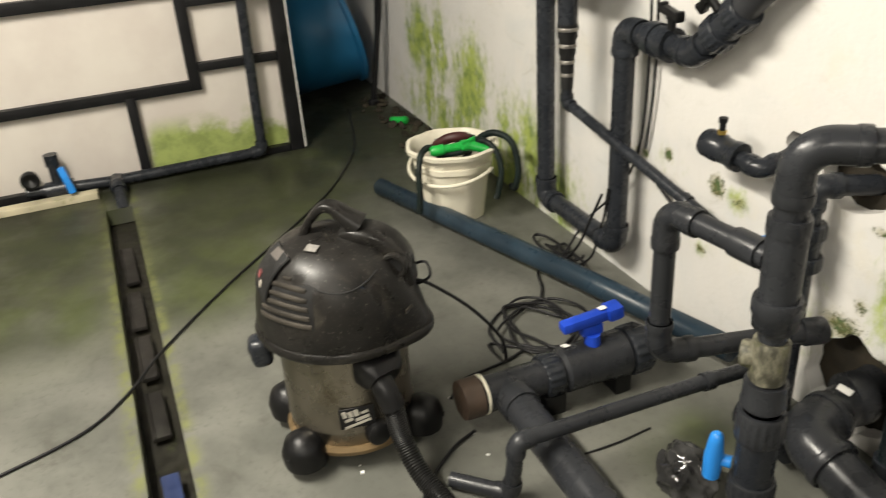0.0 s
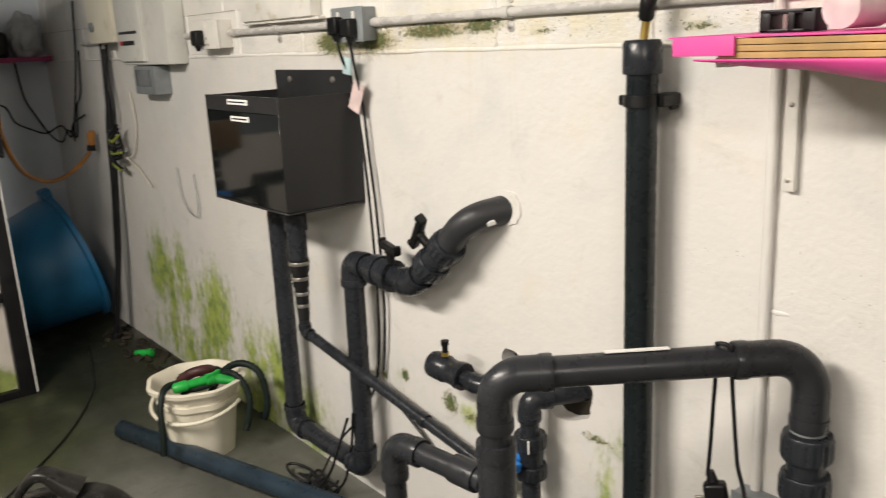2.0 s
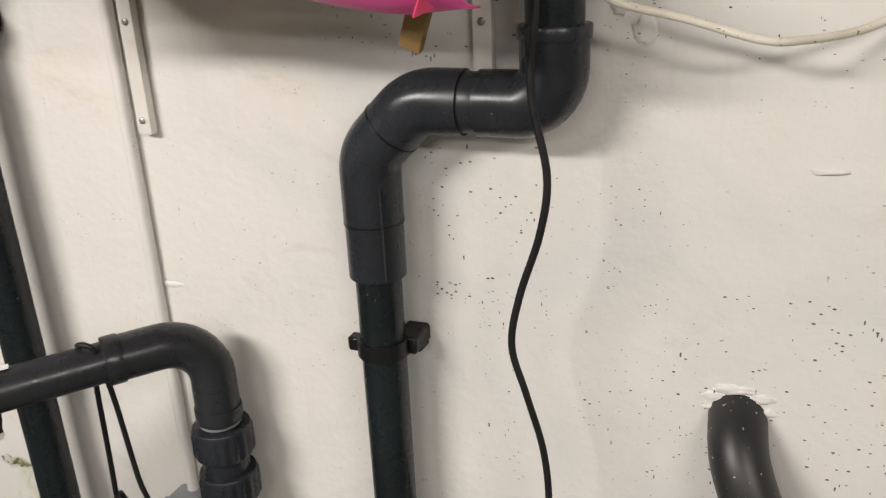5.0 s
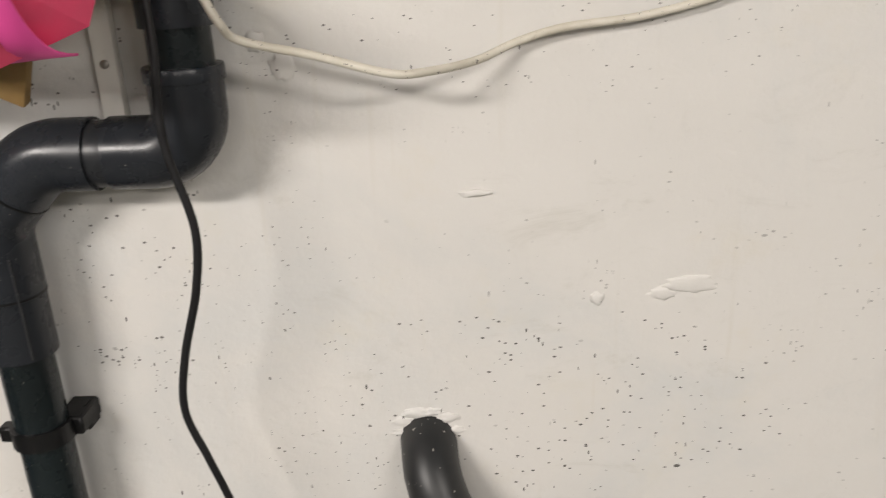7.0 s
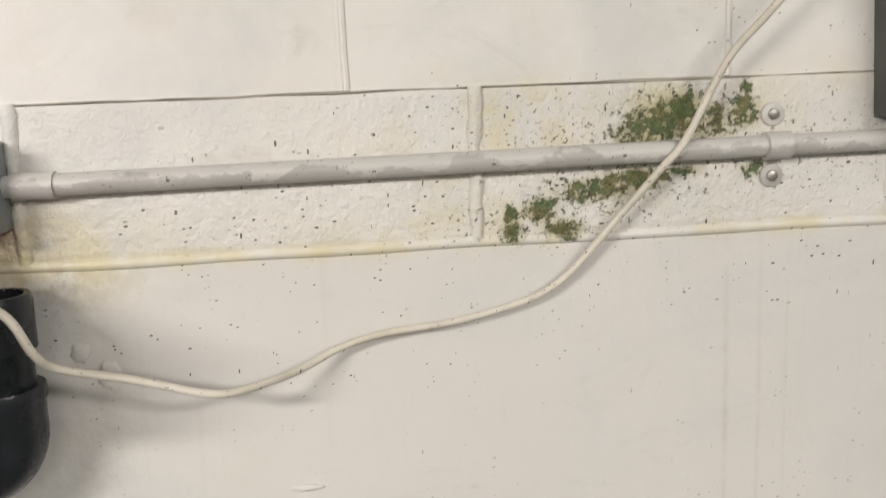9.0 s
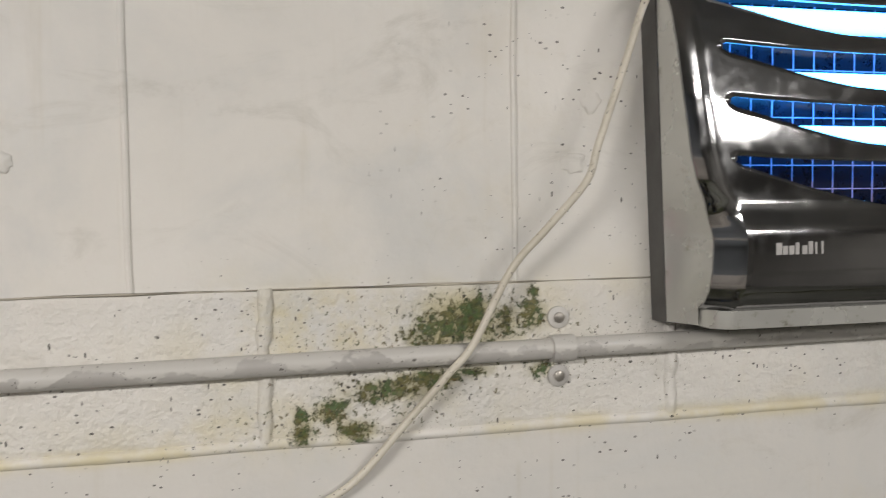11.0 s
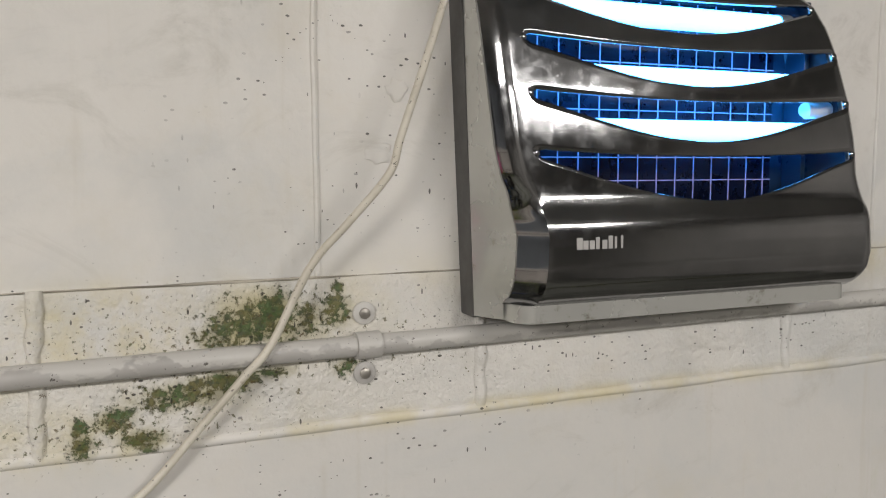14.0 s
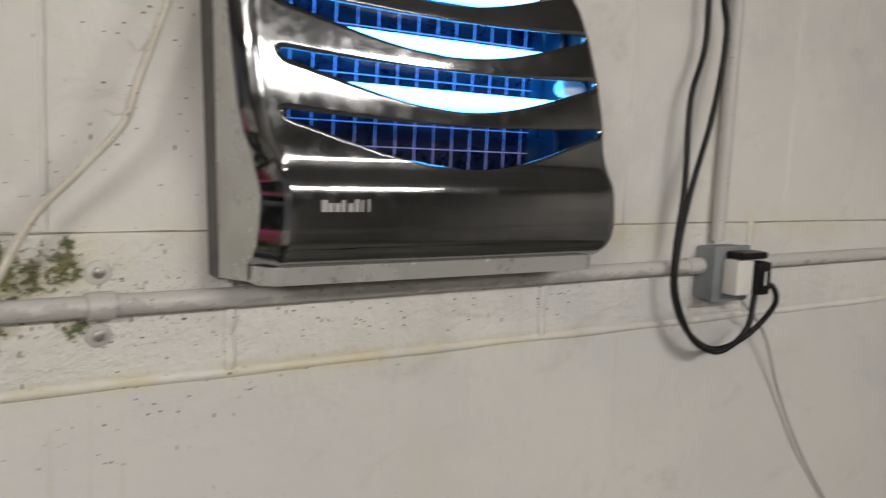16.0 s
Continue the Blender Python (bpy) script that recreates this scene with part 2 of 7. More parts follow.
def make_floor():
    n = Nodes("wet_concrete_floor", 0.35)
    x, y, z = n.axes()
    base = n.mix(n.ramp(n.noise(2.2, 5), 0.35, 0.68), (0.096, 0.098, 0.085), (0.172, 0.172, 0.150))
    base = n.mix(n.ramp(n.noise(45, 6, 0.7), 0.5, 0.75, 0, 0.5), base, (0.07, 0.068, 0.058))
    # soft green film of algae beside the drain and towards the tank
    zone = n.blobs(x, y, [(-2.75, 0.05, 0.55, 0.40), (-3.2, 0.4, 0.6, 0.5), (-3.1, -0.75, 0.75, 0.62, 1.5), (-2.75, -0.35, 0.5, 0.2, 1.0), (-3.9, 1.0, 0.9, 0.5, 0.9), (-0.95, 1.0, 0.3, 0.2, 0.4), (-1.06, 1.12, 0.12, 0.12, 0.7)])
    gm = n.ramp(n.math("MULTIPLY", zone, n.ramp(n.noise(2.1, 4, 0.5), 0.22, 0.60, 0.45, 1.0)), 0.06, 0.70, 0, 0.92)
    base = n.mix(gm, base, n.mix(n.ramp(n.noise(5, 4), 0.35, 0.65), (0.062, 0.078, 0.022), (0.036, 0.043, 0.018)))
    # bright slime along the drain's two lips
    lip = n.math("MULTIPLY", n.math("MAXIMUM", n.blob(y, z, -0.076, 0.0, 0.018, 0.5), n.blob(y, z, -0.208, 0.0, 0.022, 0.5)), n.ramp(n.noise(13, 5, 0.65), 0.35, 0.62))
    base = n.mix(n.math("MULTIPLY", lip, 0.8), base, (0.17, 0.185, 0.06))
    # the far corner's shade, put into the floor colour in broken patches
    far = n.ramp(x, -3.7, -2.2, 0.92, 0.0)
    far_break = n.ramp(n.noise(1.6, 3), 0.25, 0.5)
    base = n.mix(n.math("MULTIPLY", far, far_break), base, (0.022, 0.024, 0.015))
    # grubby footmarks and dark damp stains
    base = n.mix(n.ramp(n.noise(6.5, 6, 0.7, distort=0.4), 0.56, 0.72, 0, 0.45), base, (0.055, 0.052, 0.042))
    n.put("Base Color", base)
    n.put("Roughness", n.ramp(n.noise(2.8, 4), 0.35, 0.65, 0.34, 0.66))
    n.put("Specular IOR Level", 0.34)
    n.bump(n.math("ADD", n.noise(30, 6), n.noise(5, 3)), 0.25, 0.003)
    return n.mat


def make_pvc(name, colour, rough=0.36, scuff=0.22):
    n = Nodes(name, rough)
    c = n.mix(n.ramp(n.noise(7, 4), 0.35, 0.7), tuple(v * 0.85 for v in colour), tuple(v * 1.25 for v in colour))
    scratch = n.ramp(n.noise(38, 7, 0.75, stretch=(1, 1, 0.35)), 0.60, 0.74, 0, scuff)
    c = n.mix(scratch, c, tuple(v * 2.4 + 0.018 for v in colour))
    spot = n.ramp(n.noise(260, 2), 0.735, 0.765, 0, 0.5)
    c = n.mix(n.math("MULTIPLY", spot, n.ramp(n.noise(5, 3), 0.42, 0.58)), c, (0.5, 0.48, 0.42))
    n.put("Base Color", c)
    n.put("Roughness", n.ramp(n.noise(25, 5), 0.3, 0.7, rough * 0.75, rough * 1.35))
    n.put("Specular IOR Level", 0.34)
    n.bump(n.noise(60, 5), 0.08, 0.001)
    return n.mat


wall_paint = make_wall_paint()
floor_concrete = make_floor()
# unseen south and east walls: tone set for bounce light and chrome reflections
unseen_wall_paint = plain("bounce_toned_wall_paint", (0.30, 0.29, 0.275), 0.6, vary=0.3, scale=4)
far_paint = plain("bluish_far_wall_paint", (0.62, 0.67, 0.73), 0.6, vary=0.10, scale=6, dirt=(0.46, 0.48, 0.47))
# unseen ceiling, kept dark to hold back bounced light
unseen_ceiling_paint = plain("unseen_ceiling_paint", (0.30, 0.295, 0.28), 0.8, vary=0.1, scale=5)
# masonry darkened to near black to give the wall openings their shade
rubble = plain("shade_dark_masonry", (0.026, 0.021, 0.014), 0.9, vary=0.5, scale=60, bump=0.8, dirt=(0.03, 0.035, 0.015))
pvc = make_pvc("dark_grey_pvc", (0.0190, 0.0215, 0.0262), 0.27)
pvc_light = make_pvc("worn_grey_pvc", (0.0215, 0.0230, 0.0262), 0.29)
pvc_blue = make_pvc("blue_grey_pvc", (0.018, 0.033, 0.048), 0.34)
pvc_green = make_pvc("green_black_pvc", (0.0080, 0.0120, 0.0135), 0.27)
black_plastic = plain("black_plastic", (0.0055, 0.0055, 0.006), 0.38, vary=0.3, scale=40)
black_gloss = plain("black_gloss_acrylic", (0.006, 0.007, 0.007), 0.06, vary=0.2, scale=8, bump=0)
black_sheet = plain("dark_grey_sheet", (0.021, 0.021, 0.022), 0.42, vary=0.15, scale=12)
rubber = plain("black_rubber", (0.012, 0.012, 0.012), 0.55, vary=0.3, scale=50)
cable_black = plain("black_cable", (0.010, 0.010, 0.011), 0.45, vary=0.2, scale=60)
def make_white_cable():
    n = Nodes("grubby_white_cable", 0.45)
    c = n.mix(n.ramp(n.noise(20, 4), 0.35, 0.7), (0.68, 0.64, 0.55), (0.57, 0.53, 0.44))
    c = n.mix(n.ramp(n.noise(230, 3, 0.6), 0.64, 0.70, 0, 0.9), c, (0.07, 0.06, 0.05))
    n.put("Base Color", n.mix(n.ramp(n.noise(60, 5, 0.7), 0.58, 0.72, 0, 0.6), c, (0.34, 0.29, 0.20)))
    return n.mat


cable_white = make_white_cable()
white_plastic = plain("white_plastic", (0.72, 0.70, 0.65), 0.4, vary=0.08, scale=30, dirt=(0.45, 0.40, 0.28))
def make_conduit_paint():
    n = Nodes("peeling_conduit_paint", 0.42)
    z = n.axes()[2]
    worn = n.math("ADD", n.math("MULTIPLY", n.math("SUBTRACT", z, 1.531), 26.0), n.math("MULTIPLY", n.math("SUBTRACT", n.noise(26, 4, 0.6, stretch=(0.7, 1, 1)), 0.5), 2.2))
    c = n.mix(n.ramp(n.noise(9, 4), 0.35, 0.7), (0.47, 0.455, 0.435), (0.40, 0.385, 0.365))
    c = n.mix(n.ramp(worn, 0.02, 0.14), c, (0.57, 0.555, 0.525))
    c = n.mix(n.ramp(n.noise(38, 6, 0.7), 0.58, 0.74, 0, 0.6), c, (0.30, 0.28, 0.23))
    c = n.mix(n.ramp(n.noise(190, 3, 0.6), 0.66, 0.71, 0, 0.85), c, (0.06, 0.05, 0.04))
    n.put("Base Color", c)
    n.bump(n.math("ADD", n.noise(60, 5), n.ramp(worn, 0.02, 0.10, 0, 0.6)), 0.35, 0.001)
    return n.mat


conduit_paint = make_conduit_paint()
grey_metal = plain("grey_metalclad", (0.23, 0.25, 0.26), 0.45, 0.2, vary=0.2, scale=30, dirt=(0.3, 0.29, 0.26))
screw_metal = plain("screw_metal", (0.35, 0.33, 0.3), 0.4, 0.8, vary=0.3, scale=90)
blue_handle = plain("blue_plastic", (0.010, 0.055, 0.47), 0.36, vary=0.2, scale=30)
cyan_handle = plain("bright_blue_plastic", (0.02, 0.24, 0.72), 0.36, vary=0.15, scale=30)
blue_tub = plain("blue_tub_plastic", (0.012, 0.13, 0.28), 0.45, vary=0.2, scale=10)
pink = plain("pink_sheet", (0.78, 0.075, 0.33), 0.55, vary=0.08, scale=12, bump=0.1)
raw_wood = plain("raw_plywood", (0.47, 0.29, 0.12), 0.7, vary=0.3, scale=40, bump=0.3)
dark_wood = plain("dirty_wood", (0.20, 0.125, 0.045), 0.6, vary=0.4, scale=30, bump=0.3, dirt=(0.06, 0.04, 0.02))
pale_wood = plain("pale_plank", (0.52, 0.47, 0.33), 0.7, vary=0.2, scale=25, bump=0.2, dirt=(0.25, 0.24, 0.12))
bucket_plastic = plain("cream_bucket_plastic", (0.70, 0.66, 0.54), 0.42, vary=0.06, scale=10, dirt=(0.5, 0.45, 0.33))
green_plastic = plain("bright_green_plastic", (0.01, 0.36, 0.055), 0.35, vary=0.2, scale=40)
green_hose = plain("dark_green_hose", (0.004, 0.010, 0.008), 0.6, vary=0.4, scale=90, bump=0.4)
def make_vacuum_plastic():
    n = Nodes("scuffed_black_vacuum_plastic", 0.36)
    c = n.mix(n.ramp(n.noise(6, 4), 0.35, 0.7), (0.0085, 0.008, 0.0075), (0.017, 0.0155, 0.014))
    # dried dust in broad smears, grit and scratches
    c = n.mix(n.ramp(n.noise(9, 6, 0.7, distort=0.8), 0.50, 0.70, 0, 0.6), c, (0.050, 0.045, 0.036))
    c = n.mix(n.ramp(n.noise(170, 3, 0.6), 0.62, 0.70, 0, 0.7), c, (0.10, 0.093, 0.078))
    c = n.mix(n.ramp(n.noise(55, 6, 0.75, stretch=(0.25, 1, 1)), 0.62, 0.72, 0, 0.5), c, (0.06, 0.055, 0.048))
    n.put("Base Color", c)
    n.put("Roughness", n.ramp(n.noise(14, 5), 0.3, 0.7, 0.24, 0.48))
    n.put("Specular IOR Level", 0.30)
    n.bump(n.noise(70, 5), 0.25, 0.001)
    return n.mat


vac_grey = make_vacuum_plastic()
vac_steel = plain("dull_steel_drum", (0.21, 0.19, 0.155), 0.27, 0.9, vary=0.35, scale=14, dirt=(0.10, 0.08, 0.05))
red_plastic = plain("red_plastic", (0.42, 0.03, 0.03), 0.4)
label_white = plain("white_label", (0.78, 0.77, 0.74), 0.6, vary=0.05, bump=0)
brass = plain("brass_band", (0.45, 0.32, 0.09), 0.35, 0.9, vary=0.25)
channel_dirt = plain("black_channel_sludge", (0.014, 0.013, 0.009), 0.5, vary=0.5, scale=30, bump=0.5, dirt=(0.03, 0.035, 0.012))
cover_grey = plain("dirty_grey_cover", (0.014, 0.0125, 0.011), 0.5, vary=0.4, scale=20, dirt=(0.018, 0.018, 0.012))
hose_black = plain("black_hose_plastic", (0.006, 0.006, 0.006), 0.42, vary=0.2, scale=40)
worn_lip = plain("worn_louvre", (0.042, 0.036, 0.029), 0.5, vary=0.4, scale=60)
frame_black = plain("black_painted_frame", (0.007, 0.007, 0.008), 0.45, vary=0.3, scale=25)
amber = plain("amber_stained_panel", (0.15, 0.082, 0.027), 0.35, vary=0.45, scale=9, dirt=(0.12, 0.06, 0.015))
orange_hose = plain("orange_hose", (0.36, 0.15, 0.03), 0.4, vary=0.25, scale=40)


# ---- mesh helpers ----
def link_mesh(name, bm, material, smooth=40):
    bmesh.ops.recalc_face_normals(bm, faces=bm.faces)
    me = bpy.data.meshes.new(name)
    bm.to_mesh(me)
    bm.free()
    if material:
        me.materials.append(material)
    if smooth:
        me.polygons.foreach_set("use_smooth", [True] * len(me.polygons))
        me.set_sharp_from_angle(angle=radians(smooth))
    return new(name, me)


def part(name, bm, material, parent, label="", smooth=40):
    ob = link_mesh(name, bm, material, smooth)
    if parent is not None:
        ob.parent = parent
        ob.matrix_parent_inverse = parent.matrix_world.inverted()
    if label:
        ob["label"] = label
    return ob


def thing(name, base, label, category, group="", kind=""):
    ob = new(name)
    ob.empty_display_size = 0.05
    ob.matrix_world = pose(*base)
    return tagged(ob, label, category, group, kind)


def single(name, bm, material, label, category, group="", kind="", smooth=40):
    return tagged(link_mesh(name, bm, material, smooth), label, category, group, kind)


def fillet(points, bend, steps=8):
    """A polyline with its corners rounded to the radius bend."""
    pts = [Vector(p) for p in points]
    out = [pts[0]]
    for a, b, c in zip(pts, pts[1:], pts[2:]):
        u, v = (a - b), (c - b)
        lu, lv = u.length, v.length
        u.normalize(), v.normalize()
        ang = u.angle(v)
        if ang > 3.1:
            out.append(b)
            continue
        d = min(bend / math.tan(ang / 2), lu * 0.49, lv * 0.49)
        r = d * math.tan(ang / 2)
        mid = (u + v).normalized()
        centre = b + mid * (r / math.sin(ang / 2))
        s, e = (b + u * d) - centre, (b + v * d) - centre
        total = s.angle(e)
        axis = s.cross(e).normalized()
        for i in range(steps + 1):
            out.append(centre + Matrix.Rotation(total * i / steps, 3, axis) @ s)
    out.append(pts[-1])
    return out


def spline(points, steps=8):
    """A smooth curve through points."""
    p = [Vector(q) for q in points]
    p = [2 * p[0] - p[1]] + p + [2 * p[-1] - p[-2]]
    out = []
    for a, b, c, d in zip(p, p[1:], p[2:], p[3:]):
        for i in range(steps):
            t = i / steps
            out.append(0.5 * ((2 * b) + (c - a) * t + (2 * a - 5 * b + 4 * c - d) * t * t + (3 * b - a - 3 * c + d) * t ** 3))
    out.append(p[-2])
    return out


def sweep(line, radius, segs=20, bm=None, cap=True, ribs=0.0):
    """A round tube along line; radius is a number or one for each point."""
    bm = bm or bmesh.new()
    line = [Vector(q) for q in line]
    tang = [(line[min(i + 1, len(line) - 1)] - line[max(i - 1, 0)]).normalized() for i in range(len(line))]
    side = tang[0].orthogonal().normalized()
    rings = []
    for i, (p, t) in enumerate(zip(line, tang)):
        side = (side - t * side.dot(t)).normalized()
        up = t.cross(side)
        r = radius[i] if isinstance(radius, (list, tuple)) else radius
        if ribs and i % 2:
            r *= 1 - ribs
        rings.append([bm.verts.new(p + (side * math.cos(a) + up * math.sin(a)) * r) for a in [2 * math.pi * k / segs for k in range(segs)]])
    for a, b in zip(rings, rings[1:]):
        for k in range(segs):
            bm.faces.new((a[k], a[(k + 1) % segs], b[(k + 1) % segs], b[k]))
    if cap:
        bm.faces.new(rings[0][::-1]), bm.faces.new(rings[-1])
    return bm


def turned(profile, start, axis, segs=28, bm=None):
    """A solid of revolution: profile rows (along, radius) from start along axis."""
    bm = bm or bmesh.new()
    axis, start = Vector(axis).normalized(), Vector(start)
    side = axis.orthogonal().normalized()
    up = axis.cross(side)
    rings = []
    for h, r in profile:
        rings.append([bm.verts.new(start + axis * h + (side * math.cos(a) + up * math.sin(a)) * max(r, 1e-4)) for a in [2 * math.pi * k / segs for k in range(segs)]])
    for a, b in zip(rings, rings[1:]):
        for k in range(segs):
            bm.faces.new((a[k], a[(k + 1) % segs], b[(k + 1) % segs], b[k]))
    bm.faces.new(rings[0][::-1]), bm.faces.new(rings[-1])
    return bm


def block(size, m=None, bevel=0.003, segs=2, bm=None):
    """A bevelled box of that size, centred, moved by m."""
    one = bmesh.new()
    bmesh.ops.create_cube(one, size=1.0, matrix=Matrix.Diagonal((*size, 1)))
    if bevel:
        bmesh.ops.bevel(one, geom=one.edges[:], offset=bevel, segments=segs, affect="EDGES", profile=0.6)
    if m is not None:
        bmesh.ops.transform(one, matrix=m, verts=one.verts)
    if bm is None:
        return one
    me = bpy.data.meshes.new("tmp")
    one.to_mesh(me)
    one.free()
    bm.from_mesh(me)
    bpy.data.meshes.remove(me)
    return bm


def span(lo, hi, bevel=0.003, bm=None, segs=2):
    lo, hi = Vector(lo), Vector(hi)
    return block(hi - lo, Matrix.Translation((lo + hi) / 2), bevel, segs, bm)


def bar(a, b, wide, thick, bevel=0.002, up=(0, 0, 1), bm=None):
    """A flat bar from a to b."""
    a, b = Vector(a), Vector(b)
    d = (b - a)
    x = d.normalized()
    y = Vector(up).cross(x).normalized()
    z = x.cross(y)
    m = Matrix.Translation((a + b) / 2) @ Matrix((x, y, z)).transposed().to_4x4()
    return block((d.length, thick, wide), m, bevel, 2, bm)


# ---- the room ----
def ragged(x, z, cx, cz, rx, rz, seed):
    a = math.atan2((z - cz) / rz, (x - cx) / rx)
    d = math.hypot((x - cx) / rx, (z - cz) / rz)
    return d < 1 + 0.28 * noise.noise((math.cos(a) * 1.6 + seed, math.sin(a) * 1.6, seed * 2.3)) + 0.10 * noise.noise((math.cos(a) * 5, math.sin(a) * 5 + seed, 1.0))


HOLES = [(-1.00, 0.635, 0.085, 0.065, 1.0), (-1.180, 0.672, 0.034, 0.028, 2.0), (-0.915, 0.150, 0.135, 0.125, 3.0),
         (0.050, 0.545, 0.15, 0.125, 4.0)]


def wall_sheet(x0, x1, z0, z1, step):
    """A lightly uneven sheet of render on the wall, with broken openings through it."""
    nx, nz = round((x1 - x0) / step), round((z1 - z0) / step)
    bm = bmesh.new()
    grid = []
    for j in range(nz + 1):
        row = []
        for i in range(nx + 1):
            x, z = x0 + (x1 - x0) * i / nx, z0 + (z1 - z0) * j / nz
            dy = 0.0035 * noise.noise((x * 1.7, z * 1.7, 3.0)) + 0.0012 * noise.noise((x * 9, z * 9, 5.0))
            row.append(bm.verts.new((x, WALL + dy, z)))
        grid.append(row)
    for j in range(nz):
        for i in range(nx):
            x, z = x0 + (x1 - x0) * (i + 0.5) / nx, z0 + (z1 - z0) * (j + 0.5) / nz
            if not any(ragged(x, z, *h) for h in HOLES):
                bm.faces.new((grid[j][i], grid[j][i + 1], grid[j + 1][i + 1], grid[j + 1][i]))
    bmesh.ops.delete(bm, geom=[v for v in bm.verts if not v.link_faces], context="VERTS")
    rim = [e for e in bm.edges if len(e.link_faces) == 1]
    for e in rim:
        for v in e.verts:
            inside = x0 + 0.001 < v.co.x < x1 - 0.001 and z0 + 0.001 < v.co.z < z1 - 0.001
            if inside:
                v.co += Vector((noise.noise((v.co.x * 60, v.co.z * 60, 0)), 0.4 * noise.noise((v.co.x * 40, v.co.z * 40, 4)), noise.noise((v.co.x * 60, v.co.z * 60, 9)))) * step * 0.4
    for v in {v for e in rim for v in e.verts}:
        for cx, cz_, rx, rz, seed in HOLES:
            if math.hypot((v.co.x - cx) / rx, (v.co.z - cz_) / rz) < 1.9 and x0 + 0.001 < v.co.x < x1 - 0.001 and z0 + 0.001 < v.co.z < z1 - 0.001:
                a = math.atan2((v.co.z - cz_) / rz, (v.co.x - cx) / rx)
                f = 1.02 + 0.28 * noise.noise((math.cos(a) * 1.6 + seed, math.sin(a) * 1.6, seed * 2.3)) + 0.07 * noise.noise((math.cos(a) * 5, math.sin(a) * 5 + seed, 1.0))
                v.co.x, v.co.z = cx + math.cos(a) * rx * f, cz_ + math.sin(a) * rz * f
    back = bmesh.ops.extrude_edge_only(bm, edges=rim)
    for v in (g for g in back["geom"] if isinstance(g, bmesh.types.BMVert)):
        v.co.y = WALL + 0.045
    return bm


X0, X1, Y0 = -5.15, 3.6, -2.6
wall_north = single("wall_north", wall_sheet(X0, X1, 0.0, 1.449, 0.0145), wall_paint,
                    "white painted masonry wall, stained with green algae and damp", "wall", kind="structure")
# seen only through the openings; their shade is in this core's colour
part("wall_core", span((X0 - 0.2, WALL + 0.05, -0.05), (X1 + 0.2, WALL + 0.30, CEIL + 0.1), 0), rubble, wall_north, "broken masonry core, the openings' shade in its near-black colour", 0)

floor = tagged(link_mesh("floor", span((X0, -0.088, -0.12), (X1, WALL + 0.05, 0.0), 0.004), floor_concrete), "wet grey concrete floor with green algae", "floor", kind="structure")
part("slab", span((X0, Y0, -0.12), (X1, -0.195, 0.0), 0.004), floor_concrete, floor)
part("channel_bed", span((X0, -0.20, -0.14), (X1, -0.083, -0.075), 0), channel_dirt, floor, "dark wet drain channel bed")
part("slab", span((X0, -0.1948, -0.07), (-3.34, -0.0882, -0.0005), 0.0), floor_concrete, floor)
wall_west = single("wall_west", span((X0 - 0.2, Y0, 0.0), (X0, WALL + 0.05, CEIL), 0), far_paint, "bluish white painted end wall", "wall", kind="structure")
# south and east walls and ceiling: out of view, added to shape bounced light
wall_east = single("wall_east", span((X1, Y0, 0.0), (X1 + 0.2, WALL + 0.05, CEIL), 0), unseen_wall_paint, "unseen end wall, its tone set for bounced light", "wall", kind="structure")
wall_south = single("wall_south", span((X0 - 0.2, Y0 - 0.2, 0.0), (X1 + 0.2, Y0, CEIL), 0), unseen_wall_paint, "unseen long wall, its tone set for bounced light", "wall", kind="structure")
ceiling = single("ceiling", span((X0 - 0.2, Y0 - 0.2, CEIL), (X1 + 0.2, WALL + 0.05, CEIL + 0.1), 0), unseen_ceiling_paint, "unseen ceiling, darkened to hold back bounced light", "ceiling", kind="structure")


def tube_light(x, y):
    t = thing("tube_light", (x, y, CEIL), "unseen white fluorescent batten light on the ceiling", "ceiling light", "ceiling lights")
    part("housing", span((x - 0.75, y - 0.06, CEIL - 0.055), (x + 0.75, y + 0.06, CEIL), 0.008), white_plastic, t)
    for side in (-0.75, 0.72):
        part("end_cap", span((x + side, y - 0.03, CEIL - 0.085), (x + side + 0.03, y + 0.03, CEIL - 0.052), 0.004), white_plastic, t)
    glow = Nodes("tube_glow")
    glow.put("Emission Color", (1.0, 0.945, 0.885))
    glow.put("Emission Strength", 8.0)
    part("tube", turned([(0, 0.012), (1.44, 0.012)], (x - 0.72, y, CEIL - 0.072), (1, 0, 0), 14), glow.mat, t, "glowing fluorescent tube")
    return t


# battens out of view; the third is added only to go with the fill lamp
for lx, ly in ((-1.35, -0.90), (2.0, -0.95), (0.3, -2.1)):
    tube_light(lx, ly)


# ---- pipework ----
def collar(at, axis, r, length=0.03, lip=1.10, bm=None):
    """A socket end with a rounded lip, centred on at."""
    h = length / 2
    return turned([(-h, r), (-h, r * lip), (-h * 0.75, r * lip * 1.015), (h * 0.7, r * lip * 1.01), (h, r * lip * 0.985), (h, r)], Vector(at), axis, 28, bm)


